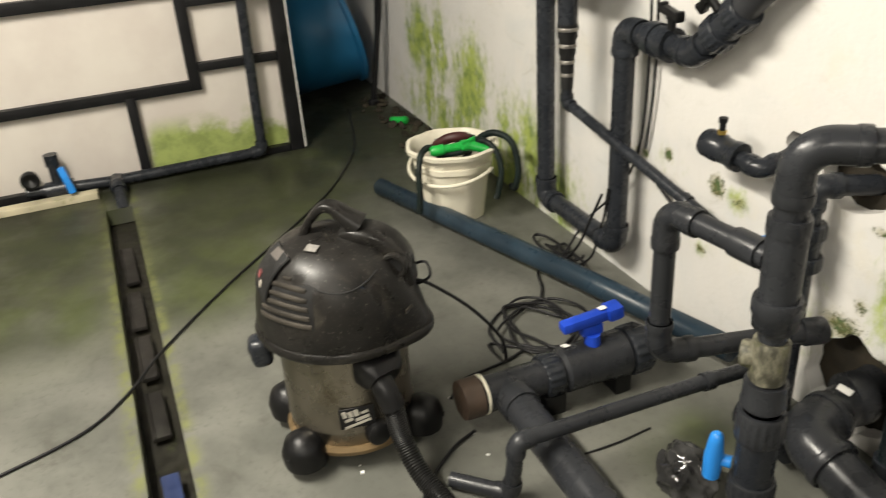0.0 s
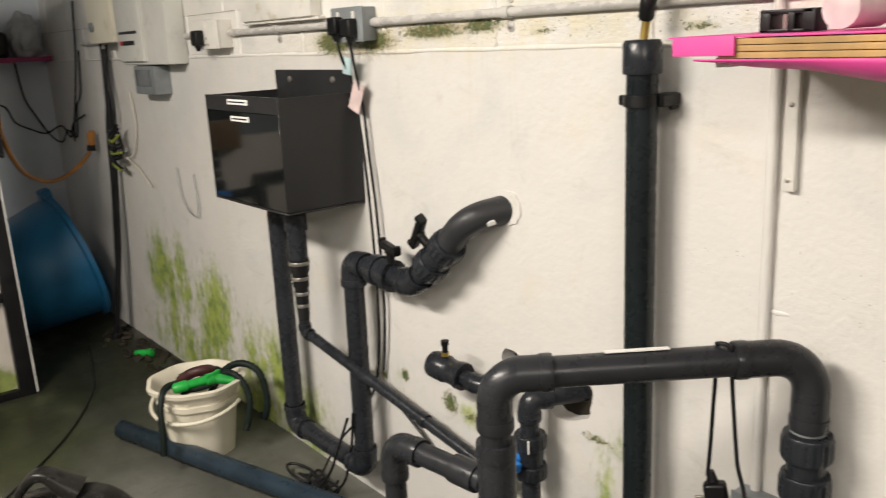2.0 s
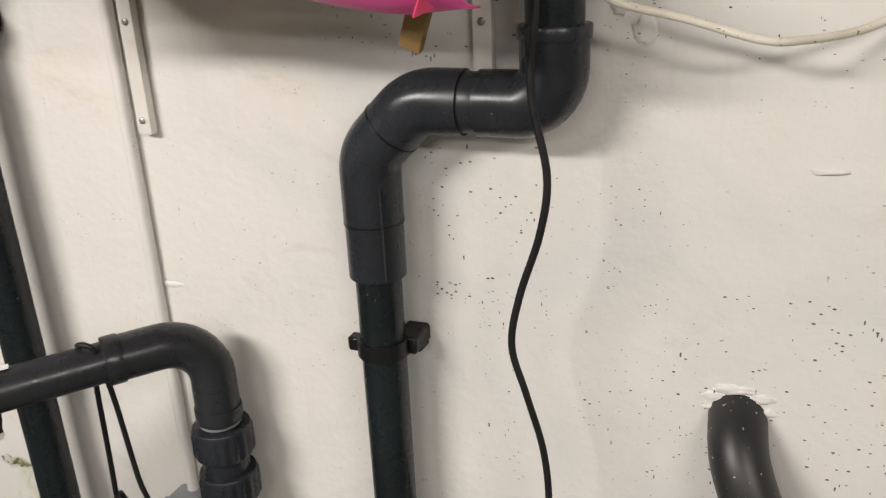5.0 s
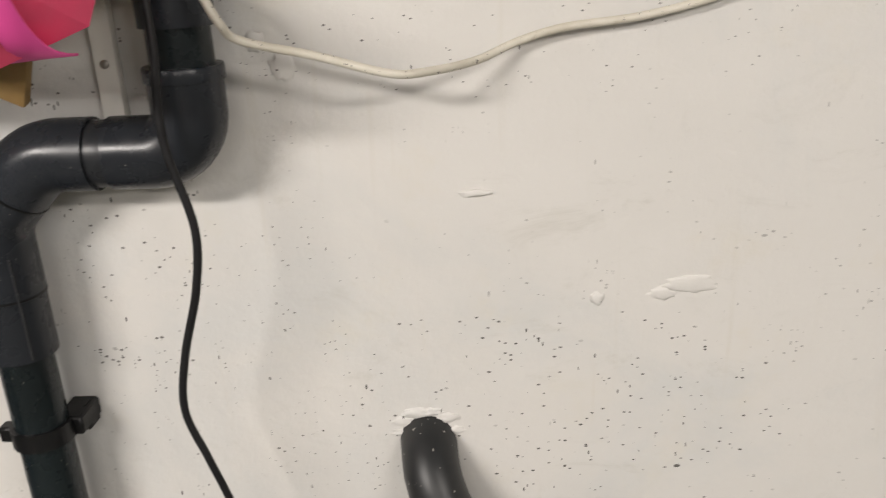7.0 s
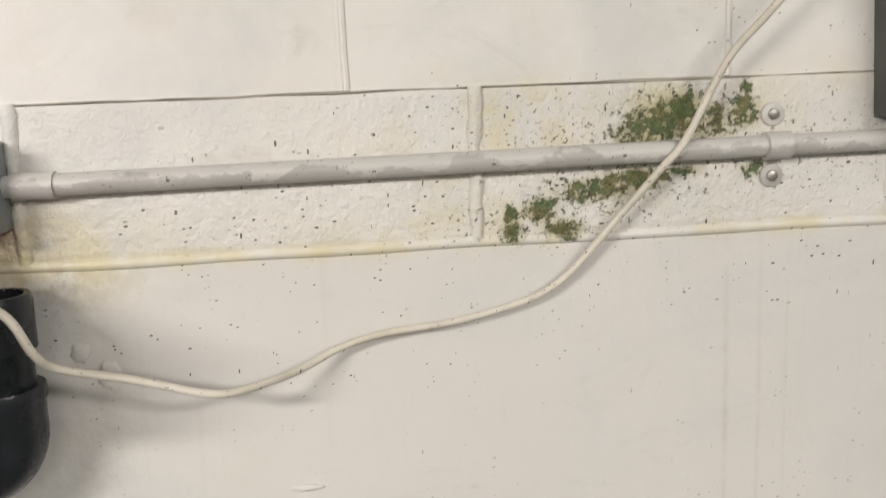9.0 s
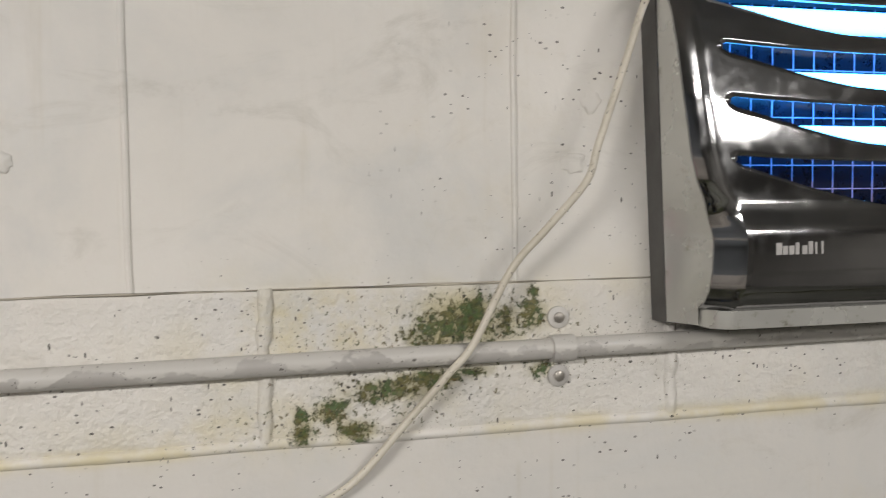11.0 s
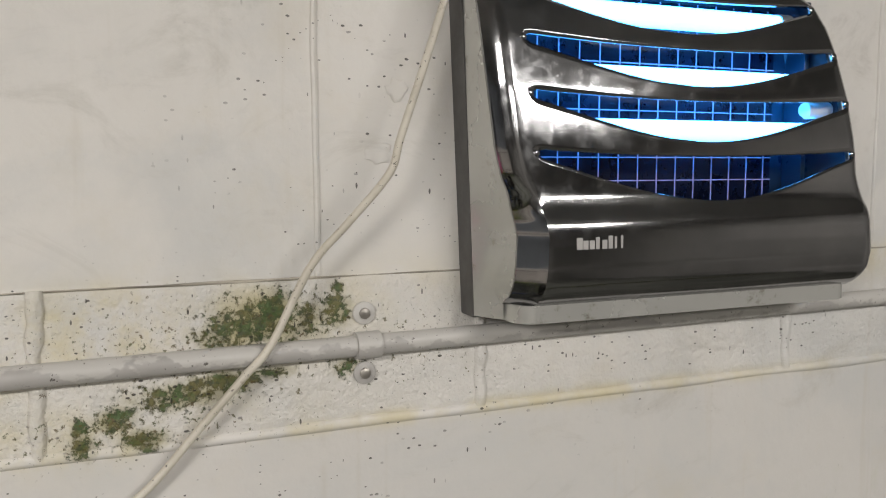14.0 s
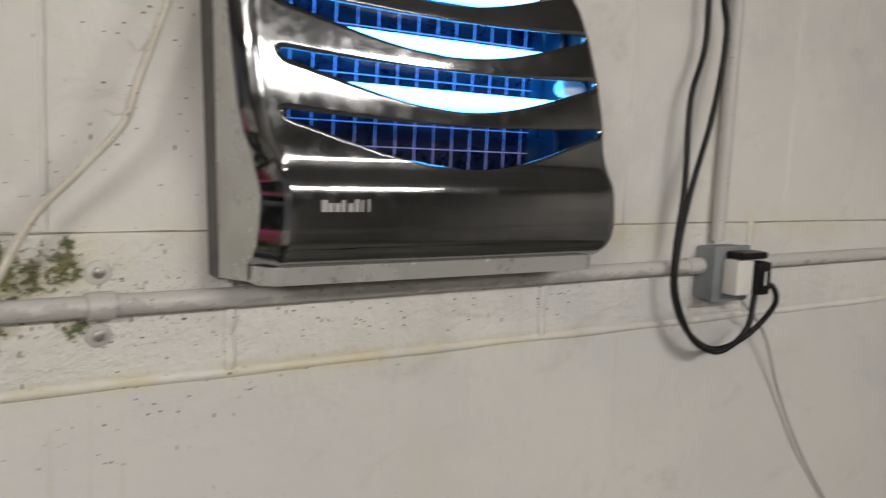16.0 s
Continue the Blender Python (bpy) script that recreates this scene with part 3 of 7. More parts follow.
def run(t, points, r, bend, material, fitting=None, sock=1.18, reach=0.035):
    """A pipe through points under the thing t: straight lengths, and an elbow fitting with two sockets at every corner."""
    fitting = fitting or material
    pts = [Vector(p) for p in points]
    cuts = []
    for a, b, c in zip(pts, pts[1:], pts[2:]):
        u, v = (a - b).normalized(), (c - b).normalized()
        ang = u.angle(v)
        d = min(bend / math.tan(ang / 2) + reach, (a - b).length * 0.55, (c - b).length * 0.55)
        line = fillet([b + u * d, b, b + v * d], bend, 10)
        bm = sweep(line, r * sock, 28)
        collar(b + u * (d - 0.011), u, r * sock, 0.022, 1.05, bm)
        collar(b + v * (d - 0.011), v, r * sock, 0.022, 1.05, bm)
        part("elbow", bm, fitting, t)
        cuts.append((b, d * 0.9))
    for i, (a, b) in enumerate(zip(pts, pts[1:])):
        d = (b - a).normalized()
        s = a + d * (cuts[i - 1][1] if i > 0 else 0)
        e = b - d * (cuts[i][1] if i < len(cuts) else 0)
        if (e - s).dot(d) > 0.004:
            n = max(1, int((e - s).length / 0.4))
            part("pipe", sweep([s + (e - s) * k / n for k in range(n + 1)], r, 28), material, t)
    return t


def ribbed_nut(at, axis, r, length, teeth=18):
    """A union nut: one turned body whose rim is cut into grip ribs."""
    bm = bmesh.new()
    ax, at = Vector(axis).normalized(), Vector(at)
    side = ax.orthogonal().normalized()
    up = ax.cross(side)
    segs = teeth * 4
    rings = []
    for h, f, rib in ((-0.5, 0.90, 0), (-0.5, 0.985, 0), (-0.44, 1.0, 0.5), (-0.36, 1.005, 1), (0.30, 1.005, 1), (0.38, 1.01, 0), (0.46, 1.0, 0), (0.5, 0.97, 0), (0.5, 0.90, 0)):
        ring = []
        for k in range(segs):
            a = 2 * math.pi * k / segs
            q = r * (f + (0.055 * rib if k % 4 in (0, 1) else 0.0))
            ring.append(bm.verts.new(at + ax * length * h + (side * math.cos(a) + up * math.sin(a)) * q))
        rings.append(ring)
    for a, b in zip(rings, rings[1:]):
        for k in range(segs):
            bm.faces.new((a[k], a[(k + 1) % segs], b[(k + 1) % segs], b[k]))
    bm.faces.new(rings[0][::-1]), bm.faces.new(rings[-1])
    return bm


def lever(at, axis, way, length, material, t, label="", tall=0.03, wide=0.028):
    """A valve's lever handle: a stem at at along axis and a bevelled grip along way."""
    ax, way = Vector(axis).normalized(), Vector(way).normalized()
    at = Vector(at)
    bm = turned([(0, 0.012), (tall, 0.012), (tall, 0.016), (tall + 0.006, 0.016)], at, ax, 16)
    side = ax.cross(way).normalized()
    c = at + ax * (tall + 0.012)
    m = Matrix.Translation(c) @ Matrix((way, side, ax)).transposed().to_4x4()
    block((length, wide, 0.022), m, 0.006, 3, bm)
    for s in (-1, 1):
        m2 = Matrix.Translation(c + way * s * length * 0.44 + ax * 0.004) @ Matrix((way, side, ax)).transposed().to_4x4()
        block((length * 0.12, wide * 1.08, 0.026), m2, 0.005, 2, bm)
    return part("handle", bm, material, t, label)


# drain from the wall box down, along and up into the wall
UY = 1.315
t = thing("drain_pipework", (-2.25, UY, 0.12), "dark grey plastic drain pipe from the wall box into the wall", "pipe", "wall pipework")
run(t, [(-2.235, UY, 0.95), (-2.235, UY, 0.155), (-1.785, UY, 0.155), (-1.775, UY, 0.845), (-1.47, UY, 0.835), (-1.36, 1.318, 0.930)], 0.0315, 0.045, pvc, reach=0.03)
part("elbow", sweep(fillet([(-1.38, 1.318, 0.913), (-1.245, 1.325, 1.045), (-1.165, 1.46, 1.075)], 0.085, 12), 0.0365, 28), make_pvc("scuffed_pale_grey_pvc", (0.030, 0.031, 0.034), 0.4, 0.8), t, "scuffed grey elbow")
part("valve_body", turned([(-0.05, 0.036), (-0.05, 0.044), (-0.035, 0.046), (-0.012, 0.046), (-0.012, 0.040), (0.02, 0.040), (0.02, 0.047), (0.05, 0.046), (0.05, 0.036)], (-1.61, UY, 0.84), (1, 0, -0.03)), pvc, t)
lever((-1.565, UY - 0.005, 0.880), (0.0, -0.05, 1), (0.98, -0.05, -0.17), 0.085, black_plastic, t, "black lever handle", 0.030, 0.024)
va, vb = Vector((-1.47, UY, 0.835)), Vector((-1.255, 1.325, 1.025))
vd = (vb - va).normalized()
part("union_nut", ribbed_nut(va.lerp(vb, 0.36), vd, 0.046, 0.045), pvc, t)
part("union_nut", ribbed_nut(va.lerp(vb, 0.66), vd, 0.046, 0.045), pvc, t)
part("valve_body", turned([(-0.05, 0.04), (0.05, 0.04)], va.lerp(vb, 0.5), vd), pvc, t)
lever(va.lerp(vb, 0.5) + Vector((-0.03, -0.01, 0.028)), (-0.6, -0.25, 0.75), (0.55, -0.1, 0.8), 0.10, black_plastic, t, "black lever handle", 0.03)

bm = bmesh.new()
bmesh.ops.create_circle(bm, cap_ends=True, segments=28, radius=0.0405)
for vv in bm.verts:
    k = 1 + 0.16 * noise.noise(vv.co * 60)
    vv.co = Vector((-1.172 + vv.co.x * k * 0.95, WALL - 0.003, 1.070 + vv.co.y * k * 1.05))
part("filler", bm, wall_paint, t, "white filler round the elbow", 0).modifiers.new("bead", "SOLIDIFY").thickness = 0.006
part("paint_splash", block((0.022, 0.004, 0.014), pose(-1.190, 1.353, 1.038, 25, -20, 40), 0.0015, 1), label_white, t, "white paint splash")

# narrow waste from the box, sloping down along the wall
t = thing("waste_pipe", (-1.99, 1.25, 0.5), "narrow dark grey waste pipe sloping along the wall", "pipe", "wall pipework")
part("pipe", turned([(0, 0.03), (0.17, 0.03)], (-1.985, 1.25, 0.99), (0, 0, -1)), pvc, t)
part("collar", collar((-1.985, 1.25, 0.945), (0, 0, 1), 0.032, 0.05, 1.12), pvc, t)
part("reducer", turned([(0, 0.031), (0.04, 0.031), (0.05, 0.026), (0.09, 0.026), (0.10, 0.022), (0.17, 0.020), (0.2, 0.018)], (-1.985, 1.25, 0.83), (0, 0, -1)), rubber, t, "black rubber reducer")
for zz, rr in ((0.815, 0.0325), (0.765, 0.0275), (0.715, 0.0235), (0.675, 0.0215)):
    part("hose_clip", collar((-1.985, 1.25, zz), (0, 0, 1), rr, 0.011, 1.03), screw_metal, t, "steel hose clip")
run(t, [(-1.985, 1.25, 0.66), (-1.985, 1.25, 0.585), (-1.46, 1.315, 0.435), (-1.13, 1.345, 0.352)], 0.017, 0.02, pvc, reach=0.012)

# tall riser
t = thing("riser_pipe", (-0.731, 1.338, 0), "tall green-black plastic riser pipe clipped to the wall", "pipe", "wall pipework")
part("pipe", sweep([(-0.731, 1.338, 0.0), (-0.731, 1.338, 0.5), (-0.731, 1.338, 0.95), (-0.731, 1.338, 1.405)], 0.0304, 32), pvc_green, t)
part("socket", turned([(0, 0.030), (0, 0.0365), (0.004, 0.0378), (0.056, 0.0375), (0.063, 0.033), (0.065, 0.0)], (-0.731, 1.338, 1.398), (0, 0, 1)), pvc, t, "grey end socket")
part("socket", turned([(0, 0.030), (0, 0.037), (0.09, 0.037), (0.09, 0.030)], (-0.731, 1.338, 0.0), (0, 0, 1)), pvc, t)
part("spigot", turned([(0, 0.008), (0.035, 0.008)], (-0.728, 1.338, 1.463), (0.15, 0, 1), 12), brass, t, "brass spigot")
part("grip", turned([(0, 0.010), (0.006, 0.015), (0.05, 0.016), (0.06, 0.011), (0.15, 0.010)], (-0.725, 1.338, 1.495), (0.2, 0, 1), 16), black_plastic, t, "black hose end")


def pipe_clip(t, x, y, z, r):
    bm = turned([(-0.011, r * 1.02), (-0.011, r * 1.16), (0.011, r * 1.16), (0.011, r * 1.02)], (x, y, z), (0, 0, 1), 28)
    block((0.022, 0.018, 0.02), Matrix.Translation((x - r * 1.2, y - 0.004, z)), 0.003, 1, bm)
    span((x + r * 0.4, y + 0.004, z - 0.012), (x + r * 1.5, WALL - 0.001, z + 0.012), 0.003, bm, 1)
    span((x + r * 1.1, WALL - 0.03, z - 0.02), (x + r * 1.45, WALL - 0.002, z + 0.013), 0.004, bm, 1)
    return part("pipe_clip", bm, black_plastic, t, "black pipe clip")


pipe_clip(t, -0.731, 1.338, 1.348, 0.0308)

# looped pipe in front with tee, branch and unions
TX, TY, HZ = -0.712, 0.918, 0.931
RX, RY = -0.362, 1.335
t = thing("pump_pipework", (TX, TY, 0.0), "looped dark grey pressure pipe with tee, unions and valve", "pipe", "wall pipework")
run(t, [(TX, TY, 0.73), (TX, TY, HZ - 0.017), (RX, RY, HZ - 0.001), (RX, RY, 0.03)], 0.0278, 0.110, pvc_light, reach=0.022, sock=1.14)
part("tee", collar((TX, TY, 0.680), (0, 0, 1), 0.0305, 0.20, 1.12), pvc_light, t)
part("tee_ring", collar((TX, TY, 0.775), (0, 0, 1), 0.033, 0.03, 1.09), pvc_light, t)
part("tee_ring", turned([(0, 0.034), (0, 0.0415), (0.006, 0.0437), (0.030, 0.0437), (0.034, 0.0405), (0.058, 0.0395), (0.064, 0.034)], (TX, TY, 0.637), (0, 0, -1), 32), pvc_light, t)
part("neck", turned([(0, 0.026), (0.03, 0.026), (0.03, 0.031), (0.036, 0.032), (0.042, 0.029)], (TX, TY, 0.575), (0, 0, -1)), pvc_light, t)


def crusted(points_r, at_, axis, seed):
    """A fitting whose turned surface is lumpy with crusted algae."""
    bm_ = turned(points_r, at_, axis, 40)
    for vv in bm_.verts:
        vv.co += Vector((noise.noise(vv.co * 60 + Vector((seed, 0, 0))), noise.noise(vv.co * 60 + Vector((0, seed, 0))), 0.5 * noise.noise(vv.co * 45))) * 0.0022
    return bm_


moss_mat = Nodes("algae_crusted_plastic", 0.55)
mossy_fac = moss_mat.noise(48, 6, 0.7, stretch=(1.0, 1.0, 0.4))
mc = moss_mat.mix(moss_mat.ramp(mossy_fac, 0.38, 0.62), (0.045, 0.043, 0.030), (0.19, 0.18, 0.13))
moss_mat.put("Base Color", moss_mat.mix(moss_mat.ramp(moss_mat.noise(18, 4), 0.5, 0.68, 0, 0.7), mc, (0.10, 0.105, 0.035)))
moss_mat.bump(mossy_fac, 0.6, 0.004)
coupling = part("coupling", crusted([(0, 0.026), (0.0, 0.030), (0.006, 0.0335), (0.02, 0.034), (0.035, 0.0335), (0.05, 0.034), (0.07, 0.0335), (0.085, 0.032), (0.09, 0.026)], (TX, TY, 0.551), (0, 0, -1), 1.0), moss_mat.mat, t, "pale coupling crusted with algae")
part("side_plug", crusted([(0, 0.022), (0.028, 0.024), (0.034, 0.026), (0.044, 0.026), (0.050, 0.022), (0.052, 0.008)], (TX, TY, 0.510), (-0.78, -0.62, 0), 4.0), moss_mat.mat, coupling)
part("tee_ring", turned([(0, 0.030), (0, 0.0385), (0.004, 0.0395), (0.036, 0.0395), (0.042, 0.042), (0.052, 0.042), (0.056, 0.030)], (TX, TY, 0.461), (0, 0, -1), 32), pvc_light, t)
part("neck", turned([(0, 0.027), (0.03, 0.027)], (TX, TY, 0.41), (0, 0, -1)), pvc_light, t)
part("union_nut", ribbed_nut((TX, TY, 0.362), (0, 0, 1), 0.0435, 0.066), pvc_light, t)
part("bright_ring", collar((TX, TY, 0.392), (0, 0, 1), 0.033, 0.006, 1.08), screw_metal, t, "narrow bright metal ring")
part("valve_body", turned([(0, 0.034), (0.0, 0.038), (0.12, 0.038), (0.12, 0.034)], (TX, TY, 0.335), (0, 0, -1)), pvc, t)
part("union_nut", ribbed_nut((TX, TY, 0.205), (0, 0, 1), 0.0435, 0.05), pvc_light, t)
part("pipe", turned([(0, 0.028), (0.22, 0.028)], (TX, TY, 0.22), (0, 0, -1)), pvc_light, t)
bm = turned([(0, 0.013), (0.03, 0.013)], (TX - 0.030, TY - 0.028, 0.255), (-0.7, -0.6, 0), 14)
turned([(0, 0.017), (0.05, 0.019), (0.09, 0.015), (0.105, 0.012), (0.11, 0.006)], (TX - 0.056, TY - 0.052, 0.212), (0.05, 0.0, 1), 16, bm)
part("handle", bm, cyan_handle, t, "bright blue valve handle")
part("branch", collar((TX - 0.075, TY - 0.008, 0.70), (1, 0.1, 0), 0.0245, 0.06, 1.13), pvc_light, t)
run(t, [(TX - 0.03, TY - 0.003, 0.70), (-0.985, 0.885, 0.70), (-0.985, 0.885, 0.365), (-0.902, 1.245, 0.358)], 0.0225, 0.058, pvc_light, reach=0.024, sock=1.2)
part("end_cap", turned([(0, 0.024), (0, 0.029), (0.006, 0.031), (0.048, 0.031), (0.054, 0.028), (0.056, 0.0)], (-0.913, 1.208, 0.358), (0.29, 0.95, 0.0)), pvc_light, t)
for zz in (0.761, 0.684):
    part("union_nut", ribbed_nut((RX, RY, zz), (0, 0, 1), 0.042, 0.048), pvc, t)
part("collar", collar((RX, RY, 0.722), (0, 0, 1), 0.03, 0.05, 1.1), pvc, t)
part("valve_body", turned([(-0.07, 0.03), (-0.07, 0.046), (0.07, 0.046), (0.07, 0.03)], (RX, RY, 0.25), (0, 0, 1)), pvc, t)
part("glue_ring", collar((RX, RY, 0.790), (0, 0, 1), 0.0285, 0.004, 1.04), grey_metal, t, "pale ring of glue")
part("glue_ring", collar((RX, RY, 0.650), (0, 0, 1), 0.0285, 0.004, 1.04), grey_metal, t, "pale ring of glue")
hd = Vector((RX - TX, RY - TY, 0)).normalized()
part("label_strip", bar(Vector((TX, TY, HZ + 0.0190)) + hd * 0.19, Vector((TX, TY, HZ + 0.0220)) + hd * 0.30, 0.0015, 0.012, 0, (0, 0, 1)), label_white, t, "white paper strip")
lever((RX - 0.045, RY - 0.02, 0.268), (-1, -0.3, 0), (-0.95, -0.1, -0.2), 0.05, cyan_handle, t, "bright blue lever handle")
part("grip", bar((-0.578, 1.25, 0.274), (-0.505, 1.255, 0.289), 0.026, 0.024, 0.007), cyan_handle, t, "bright blue lever grip")
part("grip_stem", bar((-0.510, 1.255, 0.287), (RX - 0.05, RY - 0.02, 0.275), 0.016, 0.016, 0.004), cyan_handle, t, "bright blue lever stem")

# second pipe behind, out of a broken opening in the wall
QX, QY = -1.048, 1.330
t = thing("return_pipe", (QX, QY, 0.0), "dark grey pipe with union valve from a broken wall opening", "pipe", "wall pipework")
run(t, [(-0.965, 1.49, 0.628), (QX, QY, 0.628), (QX, QY, 0.0)], 0.024, 0.035, pvc, reach=0.02)
for zz in (0.520, 0.440):
    part("union_nut", ribbed_nut((QX, QY, zz), (0, 0, 1), 0.039, 0.036), pvc, t)
part("valve_body", turned([(0, 0.033), (0.09, 0.033)], (QX, QY, 0.435), (0, 0, 1)), pvc, t)
part("scuff", block((0.004, 0.010, 0.034), pose(QX + 0.026, QY - 0.031, 0.520, 0, 0, 40), 0.001, 1), label_white, t, "white paint scuff")
lever((QX - 0.012, QY - 0.030, 0.478), (-0.3, -1, 0), (-0.95, -0.1, 0.25), 0.075, cyan_handle, t, "bright blue lever handle", 0.02)
# stopcock stub
t = thing("stopcock_pipe", (-1.3, 1.3, 0.63), "short grey pipe stub with a capped valve", "pipe", "wall pipework")
run(t, [(-1.31, 1.302, 0.630), (-1.195, 1.312, 0.618), (-1.17, 1.47, 0.672)], 0.021, 0.03, pvc, reach=0.02)
part("valve_body", turned([(0, 0.02), (0, 0.034), (0.008, 0.037), (0.05, 0.037), (0.055, 0.034), (0.095, 0.033), (0.10, 0.037), (0.118, 0.037), (0.118, 0.02)], (-1.378, 1.297, 0.636), (0.98, 0.08, -0.07)), pvc, t, "dark capped valve body")
bm = turned([(0, 0.008), (0.03, 0.008), (0.03, 0.011), (0.042, 0.011)], (-1.324, 1.297, 0.672), (0, 0, 1), 12)
part("stem", bm, black_plastic, t, "black valve stem")
part("band", turned([(0, 0.011), (0.01, 0.011)], (-1.324, 1.297, 0.672), (0, 0, 1), 14), brass, t, "yellow band")

# loose pipe on the floor
single("loose_pipe", sweep([(-2.90, 0.895, 0.037), (-2.3, 1.06, 0.047), (-1.8, 1.2, 0.058), (-1.24, 1.335, 0.072)], 0.036, 28, cap=False), pvc_blue,
       "loose blue-grey plastic pipe lying on the floor", "pipe").modifiers.new("wall_thickness", "SOLIDIFY").thickness = 0.005

# big ball valve and pipes on the floor
t = thing("floor_valve", (-1.35, 0.85, 0.0), "large dark grey ball valve with blue handle on floor pipes", "valve", "wall pipework")
VX, VZ = -1.345, 0.096
part("end_cap", turned([(0, 0.044), (0, 0.051), (0.012, 0.053), (0.05, 0.053), (0.055, 0.044)], (VX - 0.005, 0.575, VZ), (0, 1, 0)), plain("rusty_cap", (0.075, 0.05, 0.035), 0.5, vary=0.4), t, "brown end cap")
part("cap_band", collar((VX - 0.005, 0.635, VZ), (0, 1, 0), 0.050, 0.008, 1.06), bucket_plastic, t, "pale band")
part("tee", turned([(0, 0.047), (0.17, 0.047)], (VX, 0.63, VZ), (0, 1, 0)), pvc_light, t)
part("union_nut", ribbed_nut((VX, 0.825, VZ), (0, 1, 0), 0.055, 0.05), pvc, t)
part("valve_body", turned([(0, 0.050), (0.01, 0.060), (0.12, 0.060), (0.14, 0.065), (0.19, 0.065), (0.2, 0.055)], (VX, 0.855, VZ), (0, 1, 0)), pvc_light, t)
part("union_nut", ribbed_nut((VX, 1.085, VZ), (0, 1, 0), 0.066, 0.06), pvc, t)
part("tee_ring", collar((VX + 0.07, 0.700, VZ), (1, 0, 0), 0.047, 0.05, 1.06), pvc_light, t)
part("pipe", sweep([(VX, 0.700, VZ), (-0.9, 0.697, VZ - 0.01), (-0.4, 0.690, 0.06)], 0.045, 28), pvc_light, t)
part("foot", span((VX - 0.05, 0.79, 0.0), (VX + 0.05, 0.85, 0.06), 0.006), black_plastic, t)
part("foot", span((VX - 0.05, 1.0, 0.0), (VX + 0.05, 1.05, 0.06), 0.006), black_plastic, t)
bm = turned([(0, 0.022), (0.03, 0.02)], (VX, 0.955, VZ + 0.056), (0, 0, 1), 18)
bar((VX - 0.012, 0.868, VZ + 0.122), (VX - 0.004, 1.030, VZ + 0.138), 0.030, 0.034, 0.009, bm=bm)
bar((VX - 0.006, 0.995, VZ + 0.134), (VX - 0.003, 1.040, VZ + 0.140), 0.038, 0.050, 0.010, bm=bm)
bar((VX - 0.010, 0.925, VZ + 0.098), (VX - 0.006, 0.985, VZ + 0.100), 0.030, 0.028, 0.006, bm=bm)
h = part("handle", bm, blue_handle, t, "blue plastic valve handle")
part("sticker", block((0.016, 0.020, 0.001), pose(VX - 0.006, 0.985, VZ + 0.1540, 6, 0, 0), 0), label_white, h, "small white sticker", 0)
part("sticker", block((0.026, 0.018, 0.0012), pose(VX - 0.020, 0.885, VZ + 0.0595, 0, -18, 0), 0), label_white, t, "small white sticker", 0)
t = thing("thin_pipe", (-1.05, 0.9, 0.0), "thin dark grey pipe crossing over the floor pipes", "pipe", "wall pipework")
run(t, [(-1.18, 0.47, 0.022), (-1.075, 0.575, 0.022), (-1.07, 0.59, 0.172), (-1.065, 1.10, 0.165), (-1.06, 1.33, 0.160)], 0.0185, 0.026, pvc_light, reach=0.014)

# suction pipe out of the wall near the floor
t = thing("suction_pipe", (-0.85, 1.2, 0.0), "wide dark grey elbow pipe out of a broken wall opening", "pipe", "wall pipework")
run(t, [(-0.895, 1.46, 0.145), (-0.845, 1.185, 0.135), (-0.55, 1.19, 0.075), (-0.2, 1.25, 0.06)], 0.052, 0.06, pvc_light, reach=0.05, sock=1.14)
part("elbow", turned([(0, 0.05), (0.12, 0.05), (0.12, 0.058), (0.15, 0.058)], (-0.87, 1.2, 0.075), (-1, 0.05, 0)), pvc, t)

part("mouth_ring", collar((-0.880, 1.375, 0.143), (0.18, 1, 0.03), 0.056, 0.05, 1.12), pvc_light, t)
part("pale_patch", block((0.034, 0.020, 0.003), pose(-0.862, 1.315, 0.200, 8, 10, 20), 0.001), label_white, t, "pale dried patch")

# stepped pipe beside the shelf
t = thing("overflow_pipe", (-0.085, 1.335, 0.5), "stepped dark grey overflow pipe clipped to the wall", "pipe", "wall pipework")
PX, PY = -0.093, 1.346
part("pipe", sweep([(PX, PY, 0.0), (PX, PY, 0.5), (PX, PY, 1.10)], 0.0288, 32), pvc_green, t)
part("socket", turned([(0, 0.029), (0, 0.0355), (0.125, 0.0355)], (PX, PY, 1.048), (0, 0, 1), 32), pvc, t)
part("elbow", sweep(fillet([(PX, PY, 1.115), (PX, PY, 1.200), (PX + 0.064, PY, 1.264), (PX + 0.122, PY, 1.264)], 0.055, 10), 0.0365, 32), pvc, t)
part("seam", collar((PX + 0.032, PY, 1.232), (1, 0, 1), 0.0363, 0.0025, 1.015), black_plastic, t)
part("mould_line", bar((PX + 0.024, PY - 0.0275, 1.052), (PX + 0.024, PY - 0.0275, 1.165), 0.0022, 0.0022, 0, (0, 1, 0)), pvc_light, t, "pale mould line", 0)
part("seam", collar((PX, PY, 1.118), (0, 0, 1), 0.0358, 0.003, 1.02), black_plastic, t)
part("joint_ring", collar((PX + 0.131, PY, 1.264), (1, 0, 0), 0.0330, 0.022, 1.0), pvc_light, t)
part("elbow", sweep(fillet([(PX + 0.140, PY, 1.264), (PX + 0.221, PY, 1.264), (PX + 0.221, PY, 1.345)], 0.040, 10), 0.0362, 32), pvc, t)
part("collar", collar((PX + 0.221, PY, 1.340), (0, 0, 1), 0.0368, 0.014, 1.04), pvc, t)
